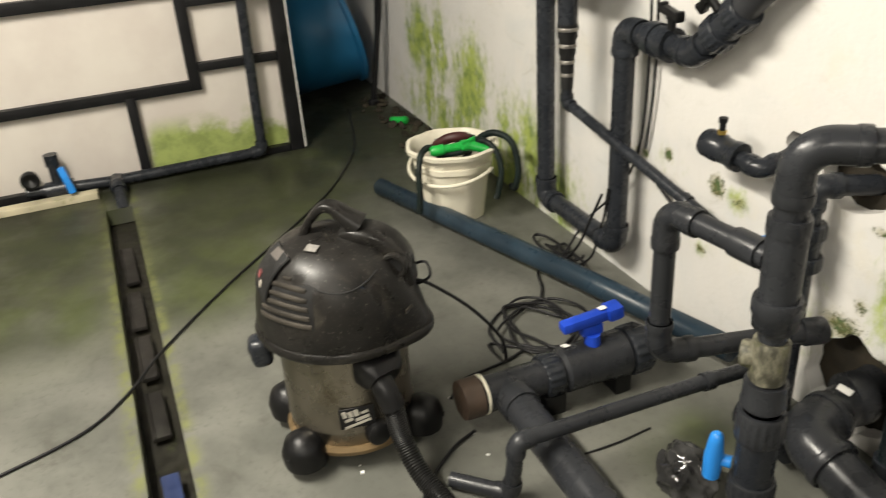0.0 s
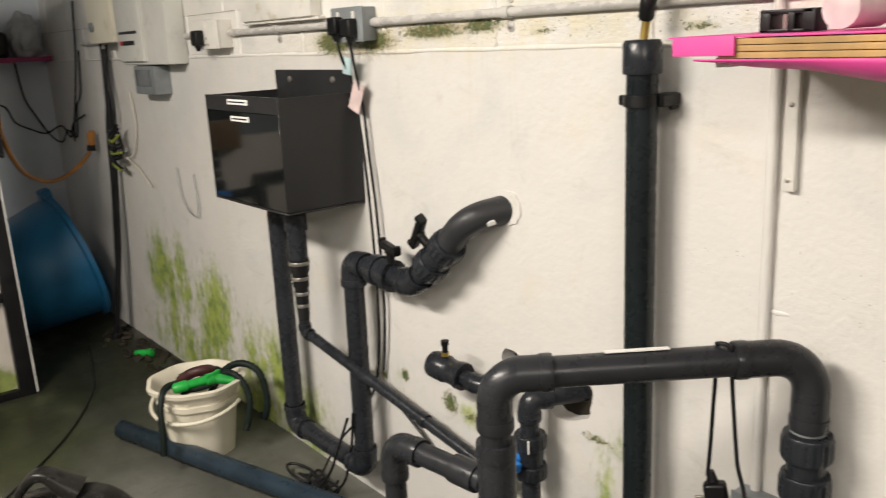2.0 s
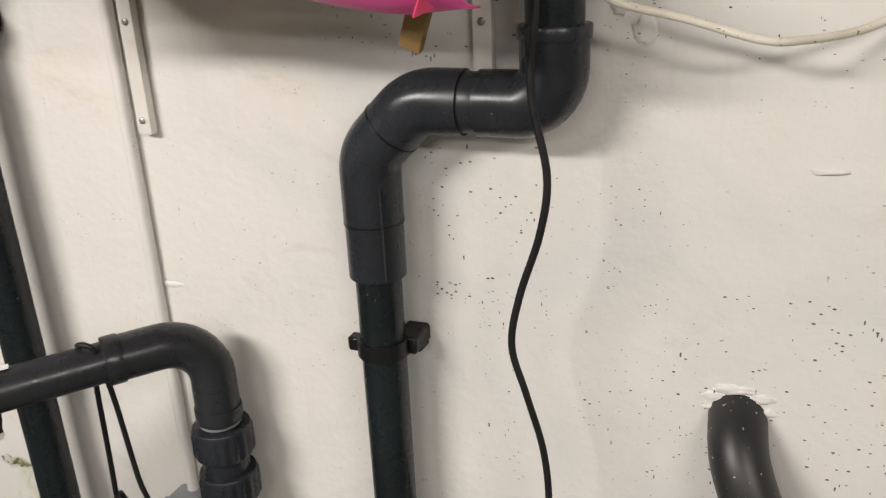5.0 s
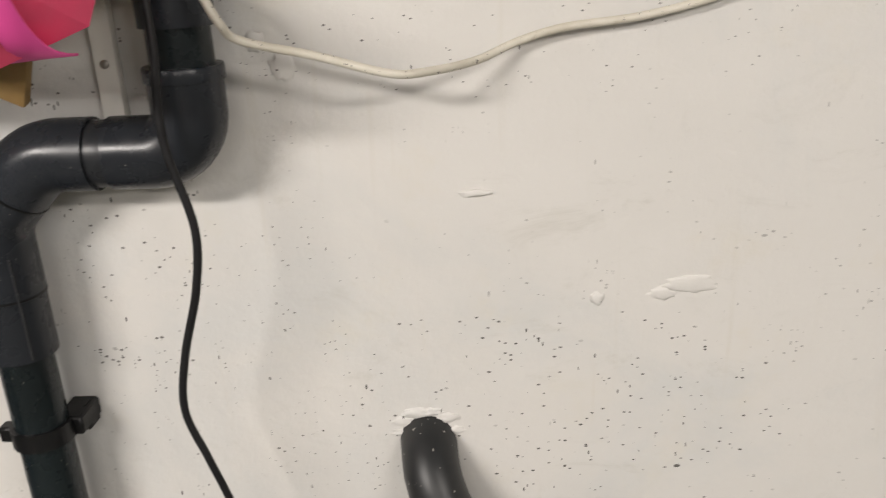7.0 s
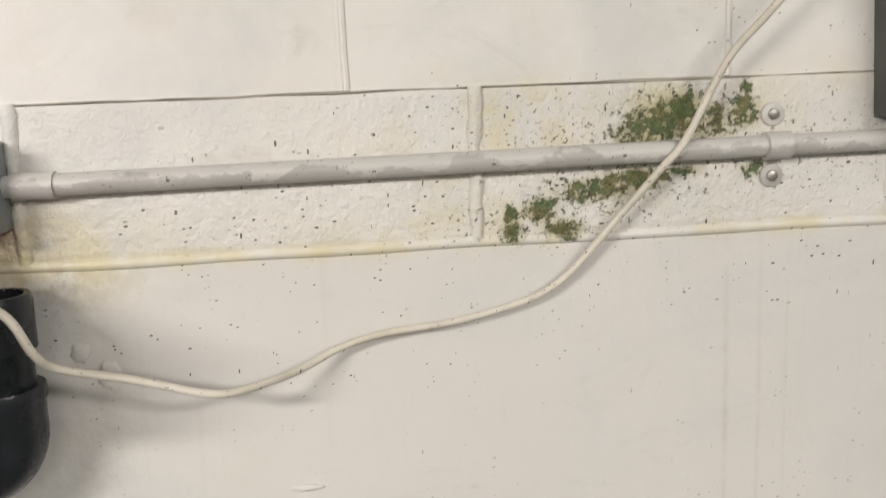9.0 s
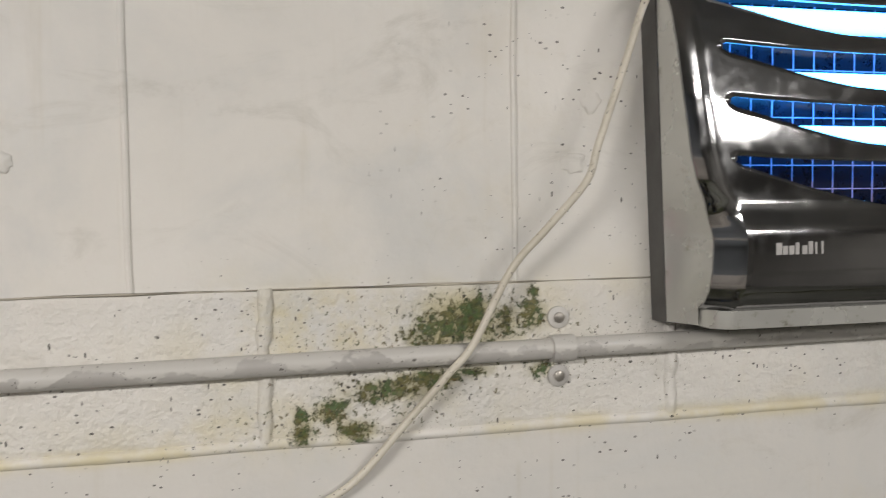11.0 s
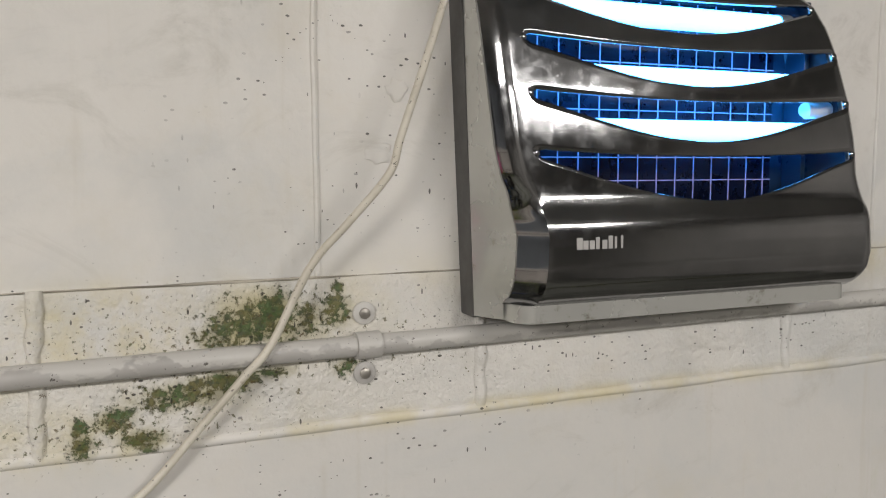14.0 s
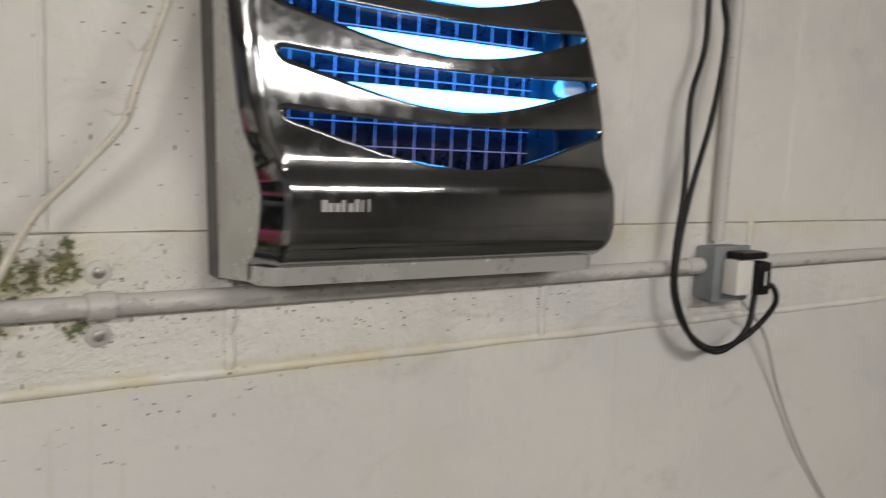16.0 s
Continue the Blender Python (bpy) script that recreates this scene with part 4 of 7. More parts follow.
part("pipe", turned([(0, 0.0305), (0.08, 0.0305)], (PX + 0.221, PY, 1.33), (0, 0, 1), 32), pvc_green, t)
part("socket", turned([(0, 0.031), (0, 0.0355), (0.045, 0.036), (0.052, 0.034), (0.052, 0.029), (0.02, 0.029), (0.02, 0.0)], (PX + 0.221, PY, 1.383), (0, 0, 1), 32), pvc, t)
pipe_clip(t, PX, PY, 0.950, 0.0288)

# pipe curving out of the wall
t = thing("wall_outlet_pipe", (0.335, 1.4, 0.9), "speckled dark grey pipe curving down out of the wall", "pipe", "wall pipework")
speck = Nodes("paint_speckled_pvc", 0.42)
dots = speck.ramp(speck.noise(130, 3, 0.5), 0.69, 0.73)
speck.put("Base Color", speck.mix(dots, speck.mix(speck.ramp(speck.noise(9, 4), 0.35, 0.7), (0.012, 0.013, 0.014), (0.024, 0.024, 0.024)), (0.42, 0.40, 0.36)))
part("pipe", sweep(spline([(0.333, 1.46, 0.905), (0.336, 1.400, 0.888), (0.345, 1.360, 0.852), (0.376, 1.336, 0.785), (0.425, 1.322, 0.69), (0.458, 1.315, 0.55), (0.468, 1.31, 0.3), (0.468, 1.31, 0.0)], 8), 0.0335, 28), speck.mat, t)
for i, (ang, rr) in enumerate(((20, 0.9), (50, 1.2), (80, 1.0), (110, 1.3), (140, 1.1), (165, 0.8))):
    bm = bmesh.new()
    bmesh.ops.create_icosphere(bm, subdivisions=3, radius=1.0)
    for vv in bm.verts:
        f = 1 + 0.45 * noise.noise(vv.co * 2.1 + Vector((i * 3.1, 0, 0)))
        vv.co = Vector((0.336 + math.cos(radians(ang)) * 0.036 + vv.co.x * 0.014 * rr * f, 1.401 + vv.co.y * 0.004 * f, 0.892 + math.sin(radians(ang)) * 0.038 + vv.co.z * 0.006 * rr * f))
    part("filler", bm, wall_paint, t, "white filler round the pipe")


# ---- block course and upper wall ----
mortar = part("mortar_bed", span((X0, WALL + 0.0032, 1.446), (X1, WALL + 0.05, CEIL), 0), plain("grubby_mortar", (0.52, 0.48, 0.41), 0.8, vary=0.4, scale=20), wall_north, "painted mortar", 0)


def wall_block(x0, x1, z0, z1, proud, rough, sink=0.0022):
    """A painted block face with softly worn edges."""
    nx, nz = 7, 4
    bm = bmesh.new()
    rows = []
    for j in range(nz + 1):
        row = []
        for i in range(nx + 1):
            u, v = i / nx, j / nz
            edge = min(u, 1 - u) < 0.01 or min(v, 1 - v) < 0.01
            x = x0 + (x1 - x0) * u + (0.0016 * noise.noise((v * 5 + x0, z0, 1)) if edge else 0)
            z = z0 + (z1 - z0) * v + (0.0014 * noise.noise((u * 7 + x0 * 3, z0, 2)) if edge else 0)
            y = WALL - proud + rough * noise.noise((x * 22, z * 22, 7)) + (sink if edge else 0)
            row.append(bm.verts.new((x, y, z)))
        rows.append(row)
    for j in range(nz):
        for i in range(nx):
            bm.faces.new((rows[j][i], rows[j][i + 1], rows[j + 1][i + 1], rows[j + 1][i]))
    ring = bmesh.ops.extrude_edge_only(bm, edges=[e for e in bm.edges if len(e.link_faces) == 1])
    for v in (g for g in ring["geom"] if isinstance(g, bmesh.types.BMVert)):
        v.co.y = WALL + 0.02
    return bm


k = 0
bx = 0.1425 - 0.45 * 12
while bx < X1:
    lo, hi = max(bx + 0.0035, X0), min(bx + 0.4465, X1)
    if hi - lo > 0.03:
        part("block", wall_block(lo, hi, 1.4515, 1.6062, 0.0012, 0.0016), wall_paint, wall_north)
    if X0 < bx < X1:
        part("mortar_joint", sweep(spline([(bx + 0.0035 * noise.noise((q * 0.8, bx, 0)), WALL + 0.0030, 1.452 + 0.157 * q / 8) for q in range(9)], 2), [0.0078 + 0.003 * noise.noise((q_ * 0.9, bx, 5.0)) for q_ in range(17)], 10), wall_paint, wall_north)
    bx += 0.45
bx = 0.466 - 0.392 * 15
while bx < X1:
    lo, hi = max(bx + 0.0003, X0), min(bx + 0.3917, X1)
    if hi - lo > 0.03:
        part("block", wall_block(lo, hi, 1.6088, 2.0815, 0.0005, 0.0006, 0.0018), wall_paint, wall_north)
        part("block", wall_block(lo, hi, 2.083, CEIL, 0.0005, 0.0006, 0.0012), wall_paint, wall_north)
    if X0 < bx < X1:
        part("mortar_joint", sweep(spline([(bx + 0.002 * noise.noise((q_ * 1.3, bx, 3)), WALL + 0.0016, 1.609 + (CEIL - 1.61) * q_ / 20) for q_ in range(21)], 2), 0.0036, 8), wall_paint, wall_north)
    bx += 0.392

# thin ridge of old mortar under the course, and lumps in the paint
bm = sweep(spline([(x, WALL + 0.0025, 1.4495 + 0.003 * noise.noise((x * 6, 0, 0))) for x in [X0 + (X1 - X0) * i / 90 for i in range(91)]], 2), [0.0062 + 0.0030 * noise.noise((q_ * 0.35, 3.0, 5.0)) for q_ in range(181)], 10)
part("mortar_ridge", bm, wall_paint, wall_north)
bm = sweep(spline([(x, WALL + 0.0004, 1.6075 + 0.0016 * noise.noise((x * 7, 2, 0))) for x in [X0 + (X1 - X0) * i / 140 for i in range(141)]], 2), [max(0.0003, 0.0007 + 0.0011 * noise.noise((q_ * 0.23, 8.0, 2.0))) for q_ in range(281)], 8)
part("crack", bm, plain("dull_crack", (0.40, 0.37, 0.31), 0.9, vary=0.4, scale=60), wall_north, "thin darker line along the groove over the block course")


def paint_lump(x, z, rx, rz, seed):
    bm = bmesh.new()
    bmesh.ops.create_icosphere(bm, subdivisions=3, radius=1.0)
    for v in bm.verts:
        f = 1 + 0.5 * noise.noise((v.co.x * 2 + seed, v.co.z * 2, seed))
        v.co = Vector((x + v.co.x * rx * f, WALL - 0.0005 + v.co.y * 0.0028, z + v.co.z * rz * f))
    return part("paint_lump", bm, wall_paint, wall_north)


for row in ((0.63, 1.085, 0.030, 0.010, 1), (0.60, 1.075, 0.016, 0.008, 2), (0.53, 1.07, 0.008, 0.008, 3), (0.925, 1.735, 0.016, 0.011, 4), (0.945, 1.80, 0.012, 0.012, 5),
            (0.355, 1.735, 0.013, 0.011, 6), (0.34, 1.775, 0.010, 0.012, 7), (0.40, 1.195, 0.018, 0.004, 10), (-0.47, 0.965, 0.03, 0.005, 11), (0.21, 1.335, 0.012, 0.016, 12), (0.185, 1.36, 0.010, 0.010, 13)):
    paint_lump(*row)

# ---- electrics along the wall ----
CZ, CY = 1.531, WALL - 0.0135


def cz(x):
    """The conduit's height: it climbs slightly past the block-course socket."""
    return CZ + 0.0062 * max(0.0, x - 0.14)


conduit = thing("conduit", (0, CY, CZ), "pale painted steel conduit fixed along the wall", "conduit")
for a, b in ((-4.35, -3.62), (-3.0, -2.80), (-2.60, -1.845), (-1.690, -0.010), (0.138, 1.805), (1.889, X1)):
    part("pipe", sweep([Vector((a, CY, cz(a))).lerp(Vector((b, CY, cz(b))), i / 6) for i in range(7)], 0.0111, 18), conduit_paint, conduit)
for x in (0.165, 1.79, -0.03, -1.66, -1.87, -2.56):
    part("coupler", turned([(-0.020, 0.0115), (-0.020, 0.0134), (0.020, 0.0134), (0.020, 0.0115)], (x, CY, cz(x)), (1, 0, 0), 18), conduit_paint, conduit)


def saddle(x):
    s = part("saddle", turned([(-0.013, 0.0125), (-0.013, 0.0145), (0.013, 0.0145), (0.013, 0.0125)], (x, CY, cz(x)), (1, 0, 0), 18), conduit_paint, conduit, "painted saddle clip")
    for dz in (0.032, -0.032):
        part("lug", turned([(0, 0.0122), (0.003, 0.0122), (0.004, 0.0108)], (x, WALL - 0.001, cz(x) + dz), (0, -1, 0), 18), conduit_paint, s)
        part("screw", turned([(0, 0.006), (0.002, 0.006), (0.003, 0.004)], (x, WALL - 0.0048, cz(x) + dz), (0, -1, 0), 12), screw_metal, s, "steel screw head")
    return s


for x in (0.906, -1.15, 2.7, -2.25):
    saddle(x)
part("branch", sweep([(1.842, CY, 1.58), (1.842, CY, 2.0), (1.842, CY, CEIL - 0.002)], 0.0105, 16), conduit_paint, conduit)
part("branch", sweep([(-0.487, WALL - 0.009, 0.60), (-0.487, WALL - 0.009, 1.0), (-0.487, WALL - 0.009, CZ)], 0.0095, 16), wall_paint, conduit)


def socket_box(name, x0, x1, z0, z1, deep, material, label, gang=2):
    t = thing(name, ((x0 + x1) / 2, WALL, z0), label, "socket", "wall sockets")
    part("back_box", span((x0, WALL - deep, z0), (x1, WALL - 0.001, z1), 0.006), material, t)
    part("face_plate", span((x0 - 0.002, WALL - deep - 0.006, z0 - 0.002), (x1 + 0.002, WALL - deep + 0.001, z1 + 0.002), 0.004), material, t)
    w = (x1 - x0) / gang
    for g in range(gang):
        cx = x0 + w * (g + 0.5)
        part("rocker", span((cx - 0.006, WALL - deep - 0.010, z1 - 0.030), (cx + 0.006, WALL - deep - 0.004, z1 - 0.010), 0.002), white_plastic, t, "white rocker switch")
        for dx, dz in ((0, 0.0), (-0.011, -0.022), (0.011, -0.022)):
            part("slot", span((cx + dx - 0.0025, WALL - deep - 0.0068, z0 + 0.036 + dz - 0.004), (cx + dx + 0.0025, WALL - deep - 0.005, z0 + 0.036 + dz + 0.004), 0), black_plastic, t, smooth=0)
    return t


def plug(x, y, z, material, label, down=True, size=1.0):
    """A three-pin plug seated against a socket, its cord leaving downwards."""
    t = thing("plug", (x, y, z), label, "plug", "plugs")
    s = size
    bm = span((x - 0.024 * s, y - 0.030 * s, z - 0.024 * s), (x + 0.024 * s, y, z + 0.026 * s), 0.008 * s, segs=3)
    part("body", bm, material, t)
    part("grip", turned([(0, 0.013 * s), (0.012 * s, 0.009 * s), (0.020 * s, 0.006 * s)], (x, y - 0.014 * s, z - 0.022 * s), (0, 0, -1), 14), material, t)
    return t


socket_box("wall_socket", -0.008, 0.138, 1.488, 1.576, 0.042, grey_metal, "grey metalclad twin socket on the block course")
plug(0.098, WALL - 0.048, 1.522, white_plastic, "white plug in the grey wall socket", size=1.05)
socket_box("wall_socket", -1.845, -1.690, 1.482, 1.574, 0.045, grey_metal, "stained grey twin socket with two black plugs")
plug(-1.805, WALL - 0.051, 1.525, black_plastic, "black plug in the stained twin socket")
plug(-1.735, WALL - 0.051, 1.518, black_plastic, "black plug in the stained twin socket")
socket_box("wall_socket", -0.515, -0.370, 0.505, 0.600, 0.042, grey_metal, "grey metalclad twin socket low on the wall")
plug(-0.495, WALL - 0.048, 0.530, white_plastic, "white plug in the low grey socket", size=1.05)
socket_box("wall_socket", 1.805, 1.889, 1.487, 1.573, 0.036, grey_metal, "grey metalclad socket beside the fly killer", 1)
t = thing("plug_adapter", (1.86, WALL - 0.05, 1.53), "white and black plug adapter in the socket", "adapter")
part("body", span((1.822, WALL - 0.072, 1.500), (1.862, WALL - 0.0425, 1.556), 0.005), white_plastic, t)
part("black_body", span((1.863, WALL - 0.082, 1.500), (1.894, WALL - 0.0425, 1.553), 0.006), black_plastic, t, "black plug body")
part("lid", span((1.828, WALL - 0.076, 1.557), (1.890, WALL - 0.0425, 1.568), 0.004), black_plastic, t, "black top")
part("mark", span((1.876, WALL - 0.0832, 1.516), (1.879, WALL - 0.0822, 1.538), 0), label_white, t, "white mark", 0)
socket_box("switch_box", -2.80, -2.60, 1.480, 1.580, 0.055, white_plastic, "small grubby white switch box on the conduit", 1)
plug(-2.74, WALL - 0.062, 1.518, black_plastic, "black plug in the switch box", size=1.1)

unit_plastic = plain("greyish_white_plastic", (0.60, 0.60, 0.565), 0.4, vary=0.06, scale=20, dirt=(0.42, 0.41, 0.35))
t = thing("consumer_unit", (-3.3, WALL, 1.43), "greyish white plastic consumer unit on the wall", "fuse box")
part("body", span((-3.56, WALL - 0.085, 1.425), (-3.02, WALL - 0.001, 1.78), 0.01), unit_plastic, t)
part("cover", span((-3.545, WALL - 0.102, 1.44), (-3.25, WALL - 0.084, 1.765), 0.006), unit_plastic, t)
for i in range(5):
    part("switch", span((-3.50 + i * 0.036, WALL - 0.108, 1.508), (-3.478 + i * 0.036, WALL - 0.10, 1.527), 0.003), black_plastic if i else red_plastic, t, "small breaker switch")
part("mark", span((-3.51, WALL - 0.1045, 1.555), (-3.30, WALL - 0.1015, 1.566), 0), black_plastic, t, smooth=0)
t = thing("meter_box", (-3.4, WALL, 1.31), "grey plastic meter box with a clear window", "meter")
part("body", span((-3.47, WALL - 0.075, 1.300), (-3.235, WALL - 0.001, 1.420), 0.008), grey_metal, t)
part("window", span((-3.44, WALL - 0.080, 1.335), (-3.27, WALL - 0.073, 1.405), 0.003), plain("smoky_window", (0.13, 0.14, 0.145), 0.15, vary=0.2, bump=0), t, "smoky clear window")
t = thing("junction_box", (-3.8, WALL, 1.53), "cream plastic junction box on the wall", "junction box")
part("body", span((-3.98, WALL - 0.09, 1.525), (-3.63, WALL - 0.001, 1.74), 0.010), bucket_plastic, t)
part("knob", turned([(0, 0.022), (0.012, 0.022), (0.014, 0.018)], (-3.90, WALL - 0.09, 1.60), (0, -1, 0), 18), grey_metal, t, "grey knob")
t = thing("notice_box", (-2.2, WALL, 1.56), "flat white plastic case on the wall above the conduit", "case")
part("body", span((-2.44, WALL - 0.045, 1.560), (-1.97, WALL - 0.001, 1.80), 0.012), white_plastic, t)
part("rim", span((-2.46, WALL - 0.030, 1.552), (-1.95, WALL - 0.004, 1.562), 0.003), white_plastic, t)

# cables at the socket over the box
def cable(name, pts, r, material, label, category="cable", group="cables", steps=8, segs=10):
    return single(name, sweep(spline(pts, steps), r, segs), material, label, category, group)


cable("cable", [(-1.803, 1.335, 1.50), (-1.80, 1.345, 1.44), (-1.79, 1.37, 1.36), (-1.768, 1.375, 1.20), (-1.745, 1.372, 1.0), (-1.742, 1.375, 0.78), (-1.755, 1.377, 0.56), (-1.80, 1.375, 0.40), (-1.90, 1.36, 0.26), (-1.99, 1.33, 0.15), (-2.02, 1.25, 0.02), (-2.10, 1.22, 0.008)], 0.0042, cable_black, "black cable running down the wall")
cable("cable", [(-1.735, 1.335, 1.49), (-1.745, 1.35, 1.42), (-1.755, 1.378, 1.30), (-1.745, 1.38, 1.16), (-1.722, 1.378, 0.99), (-1.715, 1.38, 0.75), (-1.728, 1.382, 0.60), (-1.75, 1.385, 0.48)], 0.0042, cable_black, "black cable running down the wall")
t = thing("cable_tag", (-1.79, 1.36, 1.40), "pale blue tag and torn label on the cables", "tag")
part("tag", block((0.045, 0.006, 0.05), pose(-1.79, 1.356, 1.415, 5, 8, 0), 0.002), plain("pale_blue_tag", (0.45, 0.60, 0.62), 0.5), t)
part("torn_label", block((0.05, 0.002, 0.085), pose(-1.768, 1.366, 1.325, 0, 24, 4), 0), plain("torn_label_paper", (0.66, 0.52, 0.5), 0.7), t, "torn pinkish paper label", 0)
pts = []
for i in range(64):
    a = i * 0.42
    pts.append((-2.03 + 0.12 * math.cos(a) * (0.65 + 0.35 * math.sin(i * 0.7)) + 0.06 * math.sin(i * 0.11), 1.262 + 0.055 * math.sin(a) * (0.6 + 0.4 * math.cos(i * 0.5)), 0.010 + 0.018 * abs(math.sin(i * 0.37))))
cable("cable_coil", pts, 0.0052, cable_black, "tangled coil of black cable on the floor by the pipe", steps=3)
cable("cable", [(-1.93, 1.27, 0.02), (-1.88, 1.29, 0.08), (-1.85, 1.30, 0.19), (-1.80, 1.28, 0.26), (-1.775, 1.275, 0.36)], 0.0045, cable_black, "black cable looped up against the pipe")
cable("cable", [(-1.98, 1.24, 0.02), (-1.90, 1.25, 0.12), (-1.86, 1.265, 0.22), (-1.81, 1.275, 0.33)], 0.0045, cable_black, "black cable looped up against the pipe")
cable("cable", [(-1.70, 1.37, 0.42), (-1.60, 1.375, 0.36), (-1.52, 1.38, 0.31)], 0.005, cable_black, "short black cable along the wall")

# ---- wall box over the drain ----
t = thing("wall_box", (-2.0, WALL, 1.0), "open black plastic box with a glossy front, screwed to the wall", "box")


def prism(poly, z0, z1, bevel=0.002):
    bm = bmesh.new()
    lo = [bm.verts.new((x, y, z0)) for x, y in poly]
    hi = [bm.verts.new((x, y, z1)) for x, y in poly]
    bm.faces.new(lo[::-1]), bm.faces.new(hi)
    for i in range(len(poly)):
        j = (i + 1) % len(poly)
        bm.faces.new((lo[i], lo[j], hi[j], hi[i]))
    if bevel:
        bmesh.ops.bevel(bm, geom=bm.edges[:], offset=bevel, segments=1, affect="EDGES")
    return bm


def panel(a, b, z0, z1, thick):
    """An upright sheet between two plan points."""
    a, b = Vector((*a, 0)), Vector((*b, 0))
    nrm = (b - a).cross(Vector((0, 0, 1))).normalized() * thick
    return prism([(a.x, a.y), (b.x, b.y), (b.x - nrm.x, b.y - nrm.y), (a.x - nrm.x, a.y - nrm.y)], z0, z1, 0.001)


fl = (-2.292, 1.134)
fr = (-1.812, 1.134)
rb = (-1.806, WALL - 0.003)
lb = (-2.292, WALL - 0.003)
part("front", panel(fl, fr, 1.016, 1.292, 0.008), black_gloss, t, "glossy black front panel")
part("front_lip", panel(fl, fr, 1.293, 1.340, 0.009), black_sheet, t, "matt black upper band")
part("side", panel(fr, rb, 1.014, 1.338, 0.008), black_sheet, t)
part("side", panel(lb, fl, 1.014, 1.338, 0.008), black_sheet, t)
part("base", prism([fl, fr, rb, lb], 1.006, 1.013), black_sheet, t)
part("back_plate", span((-2.290, WALL - 0.012, 1.05), (-1.83, WALL - 0.002, 1.402), 0.003), black_sheet, t)
for x in (-2.188, -1.925):
    part("screw", turned([(0, 0.010), (0.004, 0.010), (0.006, 0.006)], (x, WALL - 0.012, 1.372), (0, -1, 0), 14), screw_metal, t, "steel screw head")
fd = (Vector((*fr, 0)) - Vector((*fl, 0)))
for f0, f1, z in ((0.34, 0.62, 1.322), (0.37, 0.62, 1.272)):
    a, b = Vector((*fl, z)) + fd * f0, Vector((*fl, z)) + fd * f1
    out = fd.cross(Vector((0, 0, 1))).normalized() * 0.0012
    part("label", bar(a + out, b + out, 0.016, 0.0012, 0), label_white, t, "small white printed label", 0)
    part("print", bar(a + out * 2 + fd * 0.02, b + out * 2 - fd * 0.03, 0.004, 0.0008, 0), black_plastic, t, smooth=0)
part("inner_floor", span((-2.27, 1.16, 1.0135), (-1.83, 1.38, 1.02), 0.001), rubble, t, "dark inner floor of the box")

# ---- pink shelf ----
t = thing("shelf", (-0.19, 1.25, 1.43), "plywood shelf wrapped in bright pink sheet on white brackets", "shelf")
for i in range(3):
    part("plywood", span((-0.43 + 0.004 * i, 1.125, 1.4345 + i * 0.0095), (0.100, WALL - 0.004, 1.4430 + i * 0.0095), 0.001), raw_wood, t, "raw plywood layer")
part("wrap", span((-0.515, 1.122, 1.4635), (0.118, WALL - 0.004, 1.4665), 0.001), pink, t, "bright pink sheet")
part("wrap_end", span((-0.505, 1.118, 1.438), (-0.400, 1.1235, 1.4665), 0.002), pink, t, "folded pink sheet end")


def pink_flap():
    nu, nv = 26, 8
    bm = bmesh.new()
    rows = []
    for i in range(nu + 1):
        u = i / nu
        x = -0.47 + 0.565 * u
        drop = 0.005 + 0.052 * min(1, max(0, (u - 0.05) / 0.83)) ** 0.9 + 0.003 * math.sin(u * 17)
        row = []
        for j in range(nv + 1):
            w = j / nv
            y = 1.122 + 0.020 * w + 0.05 * w * w + 0.006 * math.sin(u * 9 + w * 3) * w
            row.append(bm.verts.new((x + 0.01 * w, y, 1.4335 - drop * math.sin(w * 1.45))))
        rows.append(row)
    for a, b in zip(rows, rows[1:]):
        for j in range(nv):
            bm.faces.new((a[j], b[j], b[j + 1], a[j + 1]))
    return bm


part("flap", pink_flap(), pink, t, "sagging pink sheet").modifiers.new("sheet", "SOLIDIFY").thickness = 0.002
bm = bmesh.new()
q = [bm.verts.new(p) for p in ((0.095, 1.122, 1.434), (0.128, 1.20, 1.434), (0.112, 1.20, 1.398), (0.060, 1.150, 1.374))]
bm.faces.new(q)
part("flap_corner", bm, plain("red_pink_sheet", (0.80, 0.06, 0.16), 0.55), t, "folded red-pink corner", 0).modifiers.new("sheet", "SOLIDIFY").thickness = 0.002
for x in (-0.4525, 0.0365):
    b = part("bracket", span((x - 0.0115, WALL - 0.016, 1.195 if x < 0 else 1.245), (x + 0.0115, WALL - 0.002, 1.434), 0.003), white_plastic, t, "white steel shelf bracket")
    part("arm", span((x - 0.0115, 1.17, 1.419), (x + 0.0115, WALL - 0.016, 1.434), 0.003), white_plastic, b)
    for z in (1.345, 1.215 if x < 0 else 1.262):
        part("screw", turned([(0, 0.0045), (0.002, 0.0045), (0.003, 0.003)], (x, WALL - 0.016, z), (0, -1, 0), 12), screw_metal, b, "steel screw head")
single("wood_offcut", bar((0.047, 1.232, 1.425), (0.004, 1.265, 1.333), 0.011, 0.024, 0.002, (0, 1, 0)), dark_wood, "dirty brown wooden offcut hanging under the shelf", "offcut")
t = thing("black_clamp", (-0.37, 1.25, 1.467), "small black plastic frame on the pink shelf", "plastic part")
